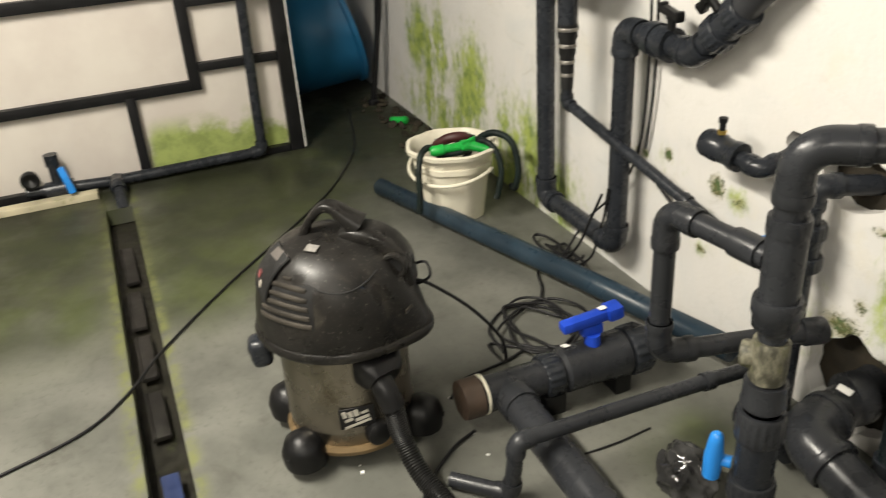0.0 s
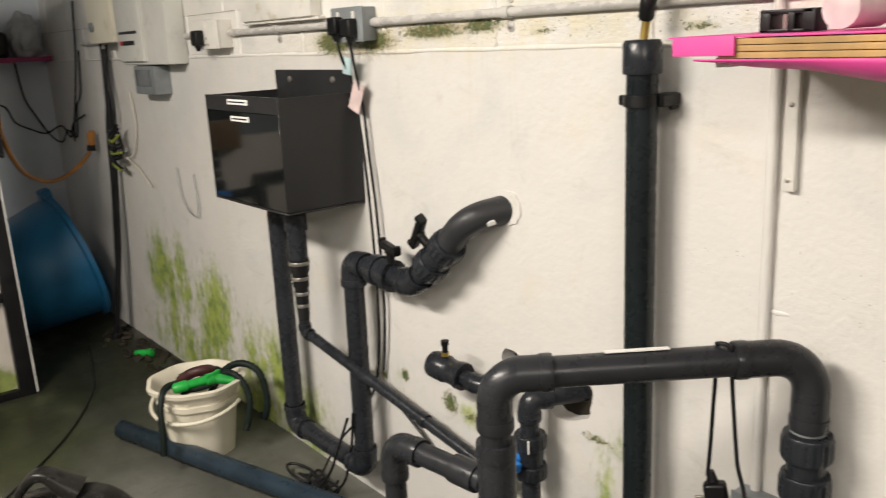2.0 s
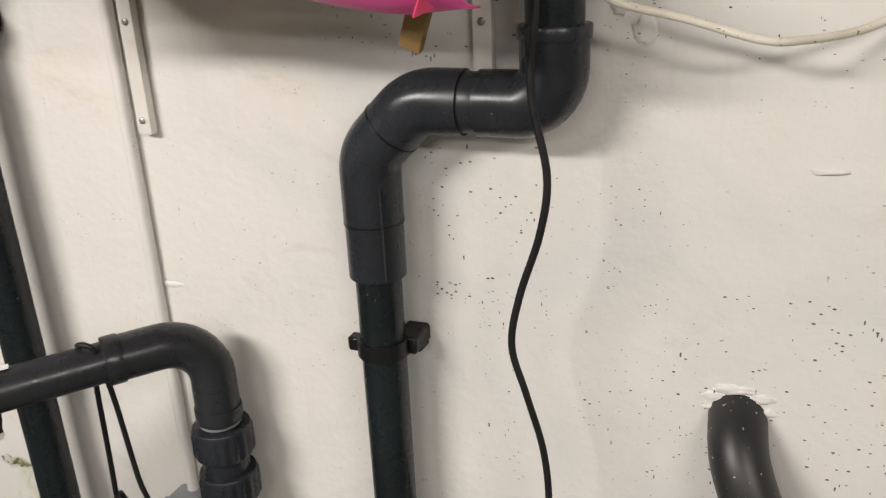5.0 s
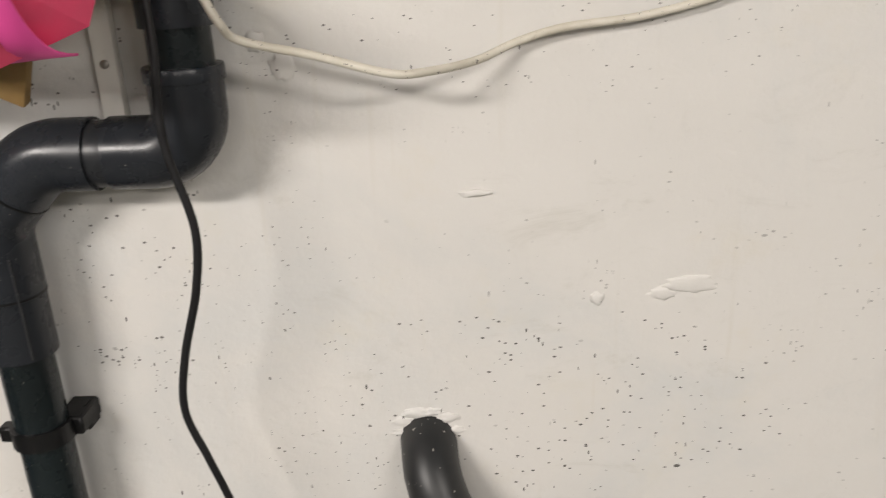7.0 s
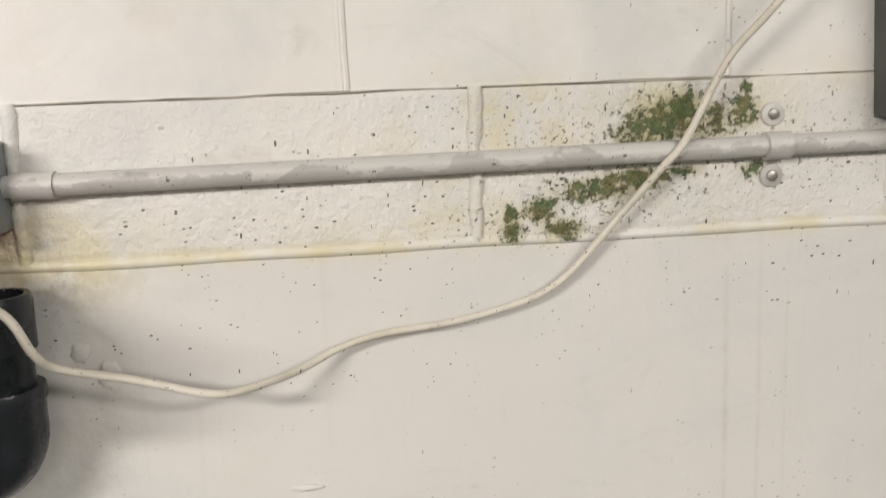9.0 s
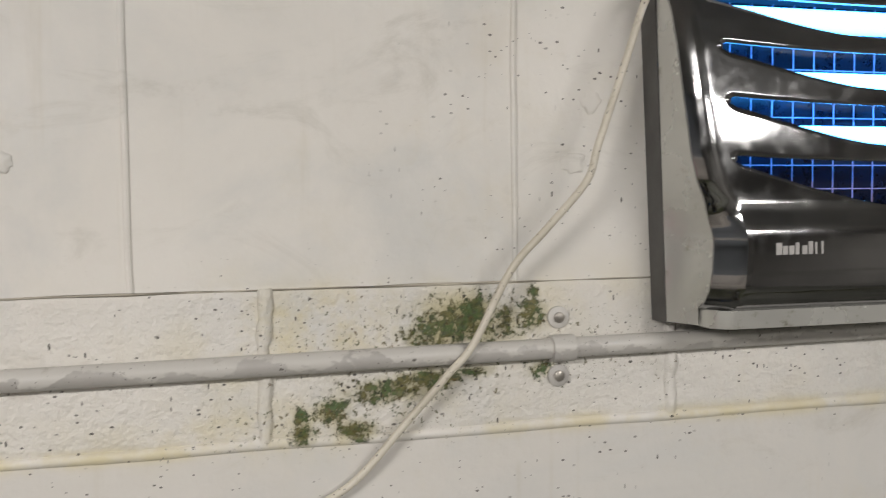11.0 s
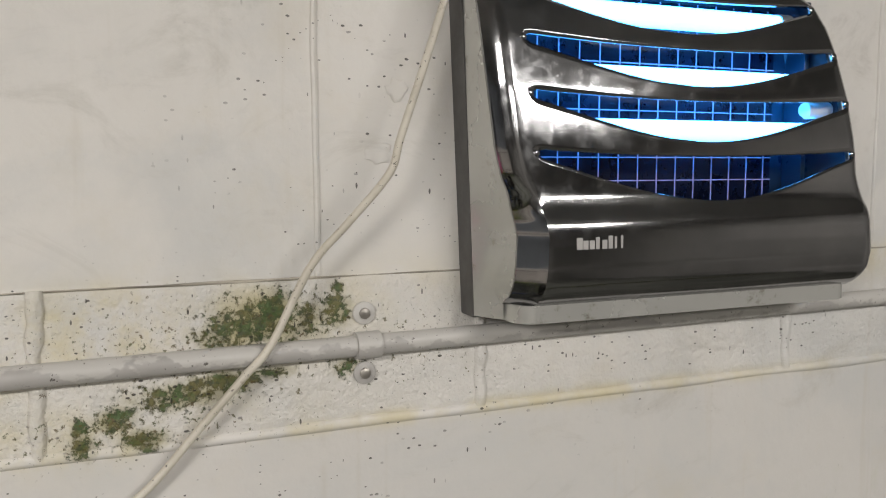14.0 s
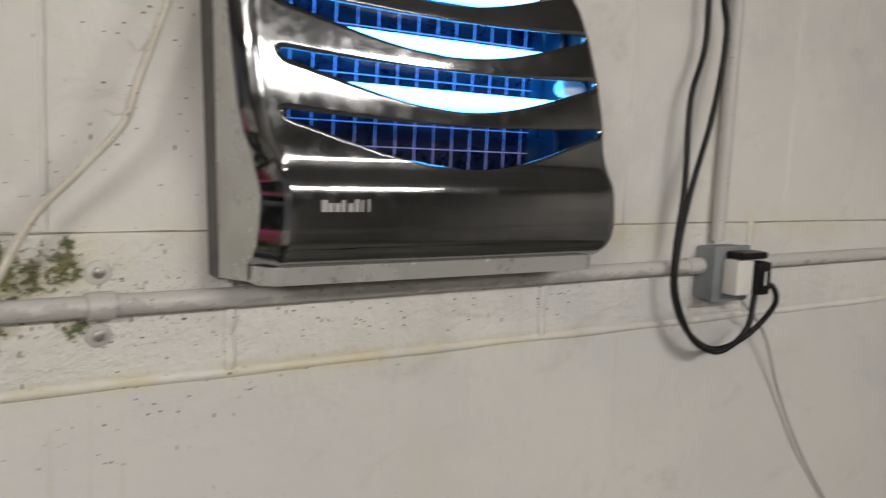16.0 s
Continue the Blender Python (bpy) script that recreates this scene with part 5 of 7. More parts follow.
for lo, hi in (((-0.420, 1.215, 1.467), (-0.403, 1.255, 1.497)), ((-0.376, 1.215, 1.467), (-0.365, 1.255, 1.497)), ((-0.353, 1.215, 1.467), (-0.333, 1.255, 1.500)), ((-0.420, 1.215, 1.493), (-0.335, 1.255, 1.500)), ((-0.420, 1.215, 1.467), (-0.335, 1.255, 1.472))):
    part("bar", span(lo, hi, 0.002), black_plastic, t)
for x, w in ((-0.275, 0.035), (-0.145, 0.04)):
    t = thing("plastic_bottle", (x, 1.26, 1.467), "white plastic bottle lying on the pink shelf", "bottle", "bottles on the shelf")
    part("body", turned([(0, 0.012), (0.004, w * 0.8), (0.09, w * 0.8), (0.11, 0.014)], (x - 0.01, 1.185, 1.469 + w * 0.8), (0.1, 1, 0), 20), plain("pinkish_white_plastic", (0.66, 0.55, 0.55), 0.4), t)
    part("cap", turned([(0, 0.015), (0.02, 0.015)], (x + 0.0, 1.295, 1.469 + w * 0.8), (0.1, 1, 0), 16), white_plastic, t)
t = thing("plastic_bag", (-0.02, 1.27, 1.467), "crumpled clear bag on the pink shelf", "bag")
bm = bmesh.new()
bmesh.ops.create_icosphere(bm, subdivisions=4, radius=1.0)
for vv in bm.verts:
    f = 1 + 0.25 * noise.noise(vv.co * 3.1) + 0.1 * noise.noise(vv.co * 9)
    vv.co = Vector((-0.02 + vv.co.x * 0.075 * f, 1.27 + vv.co.y * 0.06 * f, 1.467 + max(0, 0.024 + vv.co.z * 0.026 * f)))
part("film", bm, plain("grey_bag_film", (0.40, 0.36, 0.36), 0.25, vary=0.3, scale=25, bump=0.5), t)

# ---- cables by the stepped pipe ----
cable("cable", [(0.118, 1.300, 1.47), (0.123, 1.292, 1.372), (0.119, 1.290, 1.318), (0.121, 1.289, 1.274), (0.136, 1.288, 1.204), (0.129, 1.286, 1.142), (0.106, 1.288, 1.068), (0.096, 1.289, 1.006), (0.112, 1.289, 0.948), (0.131, 1.290, 0.880), (0.138, 1.292, 0.814), (0.136, 1.292, 0.753), (0.134, 1.292, 0.595)], 0.0042, cable_black, "black cable hanging in front of the stepped pipe")
cable("cable", [(0.098, 1.335, 1.500), (0.099, 1.337, 1.475), (0.100, 1.310, 1.452), (0.160, 1.292, 1.429), (0.183, 1.290, 1.391), (0.195, 1.310, 1.371), (0.260, 1.312, 1.355), (0.325, 1.312, 1.337), (0.359, 1.325, 1.335), (0.404, 1.362, 1.338), (0.444, 1.385, 1.351), (0.490, 1.386, 1.363), (0.561, 1.388, 1.370), (0.624, 1.389, 1.383), (0.660, 1.389, 1.396), (0.690, 1.388, 1.418), (0.731, 1.382, 1.465), (0.774, 1.371, 1.516), (0.803, 1.371, 1.548), (0.842, 1.366, 1.623), (0.878, 1.356, 1.666), (0.919, 1.350, 1.714), (0.931, 1.348, 1.751), (0.958, 1.346, 1.829), (0.982, 1.348, 1.896), (0.999, 1.352, 1.920), (1.026, 1.360, 1.933), (1.076, 1.360, 1.935), (1.111, 1.360, 1.934), (1.162, 1.360, 1.944), (1.199, 1.360, 1.943), (1.217, 1.362, 1.929)], 0.0041, cable_white, "grubby white cable drooping along the wall to the fly killer")
# plug on a cord looped over the front pipe
t = thing("hanging_plug", (-0.49, 1.25, 0.62), "black plug hanging on its cord from the front pipe", "plug", "plugs")
part("cord", sweep(spline([(-0.455, 1.180, 0.20), (-0.417, 1.235, 0.601), (-0.436, 1.235, 0.744), (-0.450, 1.235, 0.871), (-0.444, 1.215, 0.951), (-0.468, 1.212, 0.957), (-0.486, 1.245, 0.932), (-0.494, 1.250, 0.865), (-0.498, 1.250, 0.761), (-0.502, 1.250, 0.679)], 8), 0.0038, 10), cable_black, t)
m = Matrix.Translation(Vector((-0.483, 1.250, 0.649))) @ pose(0, 0, 0, 0, -12, 30)
part("body", block((0.042, 0.026, 0.048), m, 0.009, 3), black_plastic, t)
part("grip", turned([(0, 0.011), (0.02, 0.006)], (-0.492, 1.250, 0.672), (-0.2, 0, 1), 12), black_plastic, t)
for dx, dz in ((-0.030, -0.004), (-0.028, -0.016)):
    part("pin", block((0.018, 0.006, 0.004), m @ pose(dx, 0, dz), 0.001, 1), screw_metal, t, "dull metal pin")

# ---- fly killer ----
chrome = Nodes("polished_chrome", 0.10, 1.0)
chrome.put("Base Color", chrome.mix(chrome.ramp(chrome.noise(6, 4), 0.35, 0.7), (0.29, 0.292, 0.30), (0.37, 0.37, 0.372)))
chrome.put("Roughness", chrome.ramp(chrome.noise(50, 6, 0.7), 0.40, 0.80, 0.085, 0.20))
chrome.bump(chrome.noise(3.5, 2), 0.02, 0.01)
chrome = chrome.mat
side_steel = Nodes("spotted_mirror_steel", 0.3, 0.5)
side_steel.put("Base Color", side_steel.mix(side_steel.ramp(side_steel.noise(35, 6, 0.75), 0.56, 0.70), (0.56, 0.56, 0.53), (0.28, 0.26, 0.21)))
side_steel.put("Roughness", side_steel.ramp(side_steel.noise(18, 5), 0.3, 0.7, 0.18, 0.32))
side_steel = side_steel.mat
glow = Nodes("ultraviolet_tube_glow")
glow.put("Base Color", (0.9, 0.95, 1.0))
glow.put("Emission Color", (0.045, 0.36, 1.0))
glow.put("Emission Strength", 14.0)
tube_glow = glow.mat
# the tubes' deep blue glow, put into the inner panels' and board's colours
inner_glow_blue = plain("fly_killer_glow_blue", (0.010, 0.026, 0.045), 0.35, vary=0.3, scale=20)
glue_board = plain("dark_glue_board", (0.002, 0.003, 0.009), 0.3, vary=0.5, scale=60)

fk = thing("fly_killer", (1.26, WALL, 1.56), "polished chrome wall fly killer with glowing blue tubes", "fly killer")
DEPTH = [(1.928, 1.352), (1.920, 1.338), (1.905, 1.326), (1.88, 1.3165), (1.85, 1.3105), (1.80, 1.3045), (1.75, 1.3000), (1.72, 1.2980), (1.70, 1.2972), (1.690, 1.2962), (1.680, 1.2938), (1.672, 1.2905), (1.664, 1.2873), (1.656, 1.2858), (1.640, 1.2848), (1.62, 1.2845), (1.604, 1.2865), (1.594, 1.2905), (1.587, 1.296), (1.582, 1.304)]
LEFT = [(1.93, 1.002), (1.90, 1.006), (1.863, 1.008), (1.80, 1.013), (1.74, 1.019), (1.713, 1.025), (1.69, 1.035), (1.665, 1.041), (1.65, 1.043), (1.60, 1.040), (1.58, 1.036)]
RIGHT = [(1.93, 1.425), (1.92, 1.440), (1.905, 1.452), (1.88, 1.463), (1.85, 1.473), (1.80, 1.487), (1.75, 1.496), (1.71, 1.499), (1.69, 1.505), (1.67, 1.511), (1.62, 1.514), (1.60, 1.512), (1.58, 1.502)]


def along(table, z):
    for (za, a), (zb, b) in zip(table, table[1:]):
        if z >= zb:
            return a + (b - a) * min(1, max(0, (za - z) / (za - zb)))
    return table[-1][1]


def shell(x, z, u):
    """The cover's depth: rounded back at its two ends, with a flat facet at the lower part's left end."""
    width = along(RIGHT, z) - along(LEFT, z)
    low = min(1.0, max(0.0, (1.700 - z) / 0.035))
    right = 0.016 * max(0, 1 - (1 - u) * width / 0.022) ** 2
    soft = 0.016 * max(0, 1 - u * width / 0.022) ** 2
    facet = 0.027 * max(0, 1 - u / 0.0447)
    return along(DEPTH, z) + right + soft * (1 - low) + facet * low


# the four crescent openings: z of the tips, sag of the lower edge, fractions of the width
SLOTS = [(1.901, 0.035, 0.055, 0.955), (1.847, 0.037, 0.075, 0.965), (1.792, 0.041, 0.075, 0.970), (1.733, 0.046, 0.070, 0.968)]


def slot_edges(k, u):
    zc, sag, a, b = SLOTS[k]
    if u <= a or u >= b:
        return zc, zc
    w = (u - a) / (b - a)
    s = math.sin(math.pi * w)
    end = min(1.0, w / 0.022) ** 0.5 * min(1.0, (1 - w) / 0.010) ** 0.5
    bow = 0.0065 * math.sin(math.pi * w) ** 0.8
    return zc + 0.005 * end - bow, zc - 0.005 * end - sag * s ** 1.15 + 0.001


def cover():
    bm = bmesh.new()
    nu = 120
    us = [(i / nu) ** 1.25 if i < nu / 2 else 1 - (1 - i / nu) ** 1.0 for i in range(nu + 1)]
    edge_top = [1.928] * (nu + 1)
    curves = [edge_top]
    for k in range(4):
        tops, bots = zip(*[slot_edges(k, u) for u in us])
        curves += [list(tops), list(bots)]
    curves.append([1.582] * (nu + 1))
    for c in range(0, len(curves), 2):
        hi, lo = curves[c], curves[c + 1]
        nv = 40 if c == 8 else 8
        rows = []
        for j in range(nv + 1):
            row = []
            for i, u in enumerate(us):
                z = hi[i] + (lo[i] - hi[i]) * j / nv
                x = along(LEFT, z) + (along(RIGHT, z) - along(LEFT, z)) * u
                row.append(bm.verts.new((x, shell(x, z, u), z)))
            rows.append(row)
        for a, b in zip(rows, rows[1:]):
            for i in range(nu):
                bm.faces.new((a[i], a[i + 1], b[i + 1], b[i]))
    bmesh.ops.remove_doubles(bm, verts=bm.verts, dist=0.00004)
    return bm


ob = part("cover", cover(), chrome, fk, smooth=35)
mod = ob.modifiers.new("sheet", "SOLIDIFY")
mod.thickness, mod.offset = 0.004, 1.0


def side_cheek(table, back_x, inset, left):
    """The casing's side, from the cover's edge back to the casing."""
    bm = bmesh.new()
    zs = [1.928 - (1.928 - 1.562) * i / 40 for i in range(41)]
    front = [bm.verts.new((along(table, max(z, 1.58)) + inset, shell(0, max(z, 1.582), 0.0 if left else 1.0) + 0.001, z)) for z in zs]
    mid = [bm.verts.new(((along(table, max(z, 1.58)) + inset) * 0.55 + (back_x + 0.012 * (1.926 - z) / 0.366 if left else along(table, max(z, 1.58)) + back_x) * 0.45, 1.349, z)) for z in zs]
    lean = lambda z: back_x + 0.0145 * (1.926 - z) / 0.366
    rear = [bm.verts.new((lean(z) if left else along(table, max(z, 1.58)) + back_x, 1.366, z)) for z in zs]
    for a, b in ((front, mid), (mid, rear)):
        for i in range(40):
            bm.faces.new((a[i], a[i + 1], b[i + 1], b[i]))
    return bm


part("side", side_cheek(LEFT, 1.0048, 0.001, True), side_steel, fk, "spotted mirror steel side", 60)
part("side", side_cheek(RIGHT, -0.026, -0.001, False), side_steel, fk, "spotted mirror steel side", 60)
casing_grey = plain("dark_grey_casing", (0.085, 0.083, 0.080), 0.5, vary=0.25, scale=40)
bm = bmesh.new()
rim_z = [1.926 - (1.926 - 1.560) * i / 24 for i in range(25)]
outline = [(1.019, 1.560), (1.003, 1.926)] + [(along(RIGHT, max(z, 1.58)) - 0.040, z) for z in rim_z]
near, far_ = [[bm.verts.new((x, y, z)) for x, z in outline] for y in (1.3665, WALL - 0.001)]
bm.faces.new(near), bm.faces.new(far_[::-1])
for i in range(len(outline)):
    j = (i + 1) % len(outline)
    bm.faces.new((near[i], near[j], far_[j], far_[i]))
part("back_frame", bm, casing_grey, fk, "dark grey back casing")
# added liners in the glow colour hide the pale sides behind the slots
part("liner", side_cheek(RIGHT, -0.034, -0.007, False), inner_glow_blue, fk, "added inner side, the tubes' blue glow put into its colour")
part("liner", side_cheek(LEFT, 1.016, 0.007, True), inner_glow_blue, fk, "added inner side, the tubes' blue glow put into its colour")
part("top", span((1.004, 1.350, 1.922), (1.385, 1.366, 1.928), 0.002), side_steel, fk)
tray = block((0.452, 0.066, 0.019), Matrix.Translation((1.2655, 1.333, 1.5705)), 0.0)
bmesh.ops.bevel(tray, geom=[e for e in tray.edges if abs(e.verts[0].co.z - e.verts[1].co.z) > 0.01 and e.verts[0].co.y < 1.32], offset=0.022, segments=6, affect="EDGES", profile=0.5)
part("bottom_tray", tray, side_steel, fk, "pale steel bottom tray")
part("reflector", span((1.020, 1.366, 1.665), (1.486, 1.372, 1.912), 0.001), inner_glow_blue, fk, "inner panel, the tubes' blue glow put into its colour")
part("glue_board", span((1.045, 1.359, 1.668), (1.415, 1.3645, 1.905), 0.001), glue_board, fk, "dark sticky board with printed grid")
badge_print = plain("pale_grey_print", (0.42, 0.41, 0.40), 0.5, vary=0.1, bump=0)
lines = plain("grid_print", (0.34, 0.26, 0.38), 0.5, vary=0.05, bump=0)
for i in range(14):
    x = 1.062 + i * 0.0262
    part("grid_line", span((x, 1.3580, 1.668), (x + 0.0011, 1.3592, 1.905), 0), lines, fk, smooth=0)
for i in range(9):
    z = 1.678 + i * 0.0262
    part("grid_line", span((1.045, 1.3580, z), (1.415, 1.3592, z + 0.0011), 0), lines, fk, smooth=0)
for z, end in ((1.884, 1.395), (1.817, 1.445), (1.760, 1.455)):
    tb = part("tube", turned([(0, 0.0125), (end - 1.062, 0.0125)], (1.062, 1.338, z), (1, 0, 0), 18), tube_glow, fk, "glowing blue-white tube")
    for x in (1.045, end):
        part("tube_end", turned([(0, 0.014), (0.017, 0.014)], (x, 1.338, z), (1, 0, 0), 18), grey_metal, tb, "metal tube end")
part("starter", turned([(0, 0.004), (0.003, 0.010), (0.030, 0.011), (0.040, 0.009), (0.046, 0.004)], (1.438, 1.334, 1.787), (1, 0, 0.05), 18), white_plastic, fk, "white tube starter")
part("holder", span((1.440, 1.335, 1.665), (1.447, 1.366, 1.915), 0.001), inner_glow_blue, fk)
for i, (w, tall) in enumerate(((0.008, 0.012), (0.007, 0.009), (0.007, 0.009), (0.005, 0.012), (0.007, 0.009), (0.006, 0.013), (0.003, 0.012), (0.003, 0.013))):
    x = 1.093 + i * 0.0075
    part("lettering", span((x, 1.2806, 1.6375), (x + w * 0.85, 1.2815, 1.6375 + tall), 0), badge_print, fk, "pale lettering shown as plain bars", 0)
for k, (zc, sag, a, b) in enumerate(SLOTS):
    for u in (a, b):
        x = along(LEFT, zc) + (along(RIGHT, zc) - along(LEFT, zc)) * u
        part("slot_end", turned([(0, 0.0045), (0.002, 0.004), (0.003, 0.002)], (x, shell(x, zc, u) - 0.0015, zc + 0.001), (0, -1, 0), 12), chrome, fk)

# ---- cables and string beside the fly killer ----
cable("cable", [(1.80, 1.375, 2.35), (1.764, 1.375, 1.994), (1.761, 1.375, 1.878), (1.732, 1.370, 1.793), (1.728, 1.365, 1.667), (1.719, 1.365, 1.573), (1.722, 1.365, 1.504), (1.755, 1.362, 1.445), (1.820, 1.360, 1.410), (1.879, 1.345, 1.429), (1.910, 1.320, 1.482), (1.893, 1.316, 1.515), (1.884, 1.330, 1.503)], 0.0046, cable_black, "black cable looped beside the fly killer")
cable("cable", [(1.82, 1.375, 2.35), (1.788, 1.372, 1.997), (1.804, 1.372, 1.900), (1.780, 1.366, 1.779), (1.741, 1.362, 1.667), (1.721, 1.362, 1.574), (1.721, 1.360, 1.505), (1.762, 1.356, 1.433), (1.821, 1.350, 1.408), (1.850, 1.325, 1.445), (1.872, 1.330, 1.502)], 0.0046, cable_black, "black cable looped beside the fly killer")
cable("string", [(1.880, 1.362, 1.487), (1.963, 1.370, 1.421), (2.044, 1.388, 1.308), (2.126, 1.390, 1.189), (2.233, 1.392, 1.068), (2.334, 1.392, 0.964)], 0.0026, conduit_paint, "thin pale string hanging down the wall", "string", "")


# ---- drain channel covers ----
for x, y, z, s, w in ((-2.86, -0.145, -0.050, 0.6, 0.30), (-2.50, -0.147, -0.052, -0.8, 0.27), (-2.17, -0.145, -0.046, 0.5, 0.25), (-1.86, -0.143, -0.052, 1.0, 0.22), (-1.10, -0.143, -0.05, -1, 0.22), (-0.8, -0.143, -0.05, 0.5, 0.22)):
    t = thing("channel_cover", (x, y, z), "dark grey plastic cover sunk in the drain channel", "drain cover", "channel covers")
    part("plate", block((w, 0.050, 0.016), pose(x, y, z, s * 2, s, s * 0.8), 0.005), cover_grey, t)
    part("rim", block((w * 0.985, 0.006, 0.006), pose(x, y - 0.019, z + 0.0095, s * 2, s, s * 0.8), 0.002, 1), cover_grey, t)
navy = plain("navy_plastic", (0.018, 0.030, 0.085), 0.4)
single("blue_offcut", block((0.16, 0.046, 0.03), pose(-1.49, -0.140, -0.045, 0, 0, 1), 0.005), navy, "navy blue plastic piece in the drain channel", "plastic part", "offcuts in the drain")
single("blue_offcut", block((0.14, 0.044, 0.03), pose(-1.325, -0.141, -0.047, 0, 2, -2), 0.005), navy, "navy blue plastic piece in the drain channel", "plastic part", "offcuts in the drain")

# ---- vacuum cleaner ----
VC = Vector((-1.485, 0.330, 0.0))
vac = thing("vacuum_cleaner", VC, "scuffed black wet vacuum cleaner with steel drum on castors", "vacuum cleaner")


def at(ang, r, z):
    return VC + Vector((math.cos(radians(ang)) * r, math.sin(radians(ang)) * r, z))


HEAD = [(0.577, 0.005), (0.575, 0.040), (0.567, 0.082), (0.552, 0.118), (0.528, 0.147), (0.498, 0.167), (0.455, 0.181), (0.405, 0.189), (0.365, 0.192), (0.345, 0.190)]


def head_r(z, deg):
    """The motor head's radius at height z, with a beak in its skirt at the back."""
    a = radians(deg)
    beak = math.exp(-(((deg - 50 + 180) % 360 - 180) / 20) ** 2) * max(0, 1 - (z - 0.345) / 0.10)
    return along(HEAD, z) * (1 + 0.035 * math.cos(2 * (a - 0.9))) + 0.030 * beak


def dome():
    bm = bmesh.new()
    zs = [0.345, 0.352, 0.365, 0.385, 0.405, 0.43, 0.455, 0.477, 0.498, 0.514, 0.528, 0.541, 0.552, 0.560, 0.567, 0.572, 0.575, 0.577]
    rings = [[bm.verts.new(at(k * 5, head_r(z, k * 5), z)) for k in range(72)] for z in zs]
    for a, b in zip(rings, rings[1:]):
        for k in range(72):
            bm.faces.new((a[k], a[(k + 1) % 72], b[(k + 1) % 72], b[k]))
    bm.faces.new(rings[-1]), bm.faces.new(rings[0][::-1])
    return bm


def loft(line, sizes, across, segs=20):
    """A flattened bar along line: (half width, half height) at each point, its width along across."""
    bm = bmesh.new()
    line, across = [Vector(p) for p in line], Vector(across).normalized()
    rings = []
    for i, (p, (w, h)) in enumerate(zip(line, sizes)):
        d = (line[min(i + 1, len(line) - 1)] - line[max(i - 1, 0)]).normalized()
        up = d.cross(across).normalized()
        ring = []
        for k in range(segs):
            a = 2 * math.pi * k / segs
            c, s = math.cos(a), math.sin(a)
            ring.append(bm.verts.new(p + across * w * math.copysign(abs(c) ** 0.6, c) + up * h * math.copysign(abs(s) ** 0.6, s)))
        rings.append(ring)
    for a, b in zip(rings, rings[1:]):
        for k in range(segs):
            bm.faces.new((a[k], a[(k + 1) % segs], b[(k + 1) % segs], b[k]))
    bm.faces.new(rings[0][::-1]), bm.faces.new(rings[-1])
    return bm


def glide(rows, n):
    """Sizes spread evenly over n points."""
    out = []
    for i in range(n):
        f = i / (n - 1) * (len(rows) - 1)
        k = min(int(f), len(rows) - 2)
        out.append(tuple(a + (b - a) * (f - k) for a, b in zip(rows[k], rows[k + 1])))
    return out


part("drum", turned([(0, 0.13), (0.0, 0.150), (0.01, 0.155), (0.04, 0.1555), (0.044, 0.158), (0.05, 0.158), (0.054, 0.1555), (0.27, 0.158), (0.285, 0.160)], VC + Vector((0, 0, 0.065)), (0, 0, 1), 48), vac_steel, vac, "dull steel drum")
part("base_ring", turned([(0, 0.145), (0, 0.163), (0.012, 0.166), (0.024, 0.160)], VC + Vector((0, 0, 0.050)), (0, 0, 1), 48), plain("rusty_base_ring", (0.22, 0.15, 0.075), 0.5, 0.4, vary=0.4, scale=30), vac, "rust-stained base ring")
head = part("motor_head", dome(), vac_grey, vac)
rim = bmesh.new()
rr = [[rim.verts.new(at(k * 5, head_r(0.350, k * 5) + dr, z)) for k in range(72)] for z, dr in ((0.334, -0.02), (0.334, 0.003), (0.340, 0.008), (0.352, 0.009), (0.358, 0.005), (0.360, -0.002))]
for a, b in zip(rr, rr[1:]):
    for k in range(72):
        rim.faces.new((a[k], a[(k + 1) % 72], b[(k + 1) % 72], b[k]))
rim.faces.new(rr[0][::-1]), rim.faces.new(rr[-1])
part("rim_band", rim, vac_grey, vac)
# carrying handle: a small arch that runs on into a broad spine ending in a cord hood
ax60 = Vector((math.cos(radians(60)), math.sin(radians(60)), 0))
cross60 = Vector((math.sin(radians(60)), -math.cos(radians(60)), 0))


def sp(r, z):
    return VC + ax60 * r + Vector((0, 0, z))


line = spline([sp(-0.062, 0.560), sp(-0.045, 0.598), sp(-0.012, 0.634), sp(0.016, 0.636), sp(0.045, 0.612), sp(0.072, 0.590)], 5)
part("carry_handle", loft(line, glide([(0.016, 0.012), (0.016, 0.010), (0.020, 0.011), (0.023, 0.013), (0.030, 0.018), (0.036, 0.026)], len(line)), cross60), vac_grey, vac)
line = spline([sp(0.030, 0.572), sp(0.065, 0.574), sp(0.105, 0.566), sp(0.140, 0.544), sp(0.165, 0.508), sp(0.178, 0.450)], 5)
part("spine", loft(line, glide([(0.030, 0.012), (0.042, 0.022), (0.044, 0.025), (0.044, 0.025), (0.042, 0.024), (0.036, 0.018)], len(line)), cross60), vac_grey, vac)
hood = part("cord_hood", turned([(0, 0.030), (0.016, 0.032), (0.022, 0.029), (0.022, 0.023), (0.010, 0.020), (0.008, 0.002)], sp(0.155, 0.512) + cross60 * 0.036, cross60 + Vector((0.0, -0.1, 0.05)), 22), vac_grey, vac)
part("recess", turned([(0, 0.019), (0.002, 0.018)], sp(0.155, 0.512) + cross60 * 0.048, cross60, 18), rubber, hood, "dark cord recess")
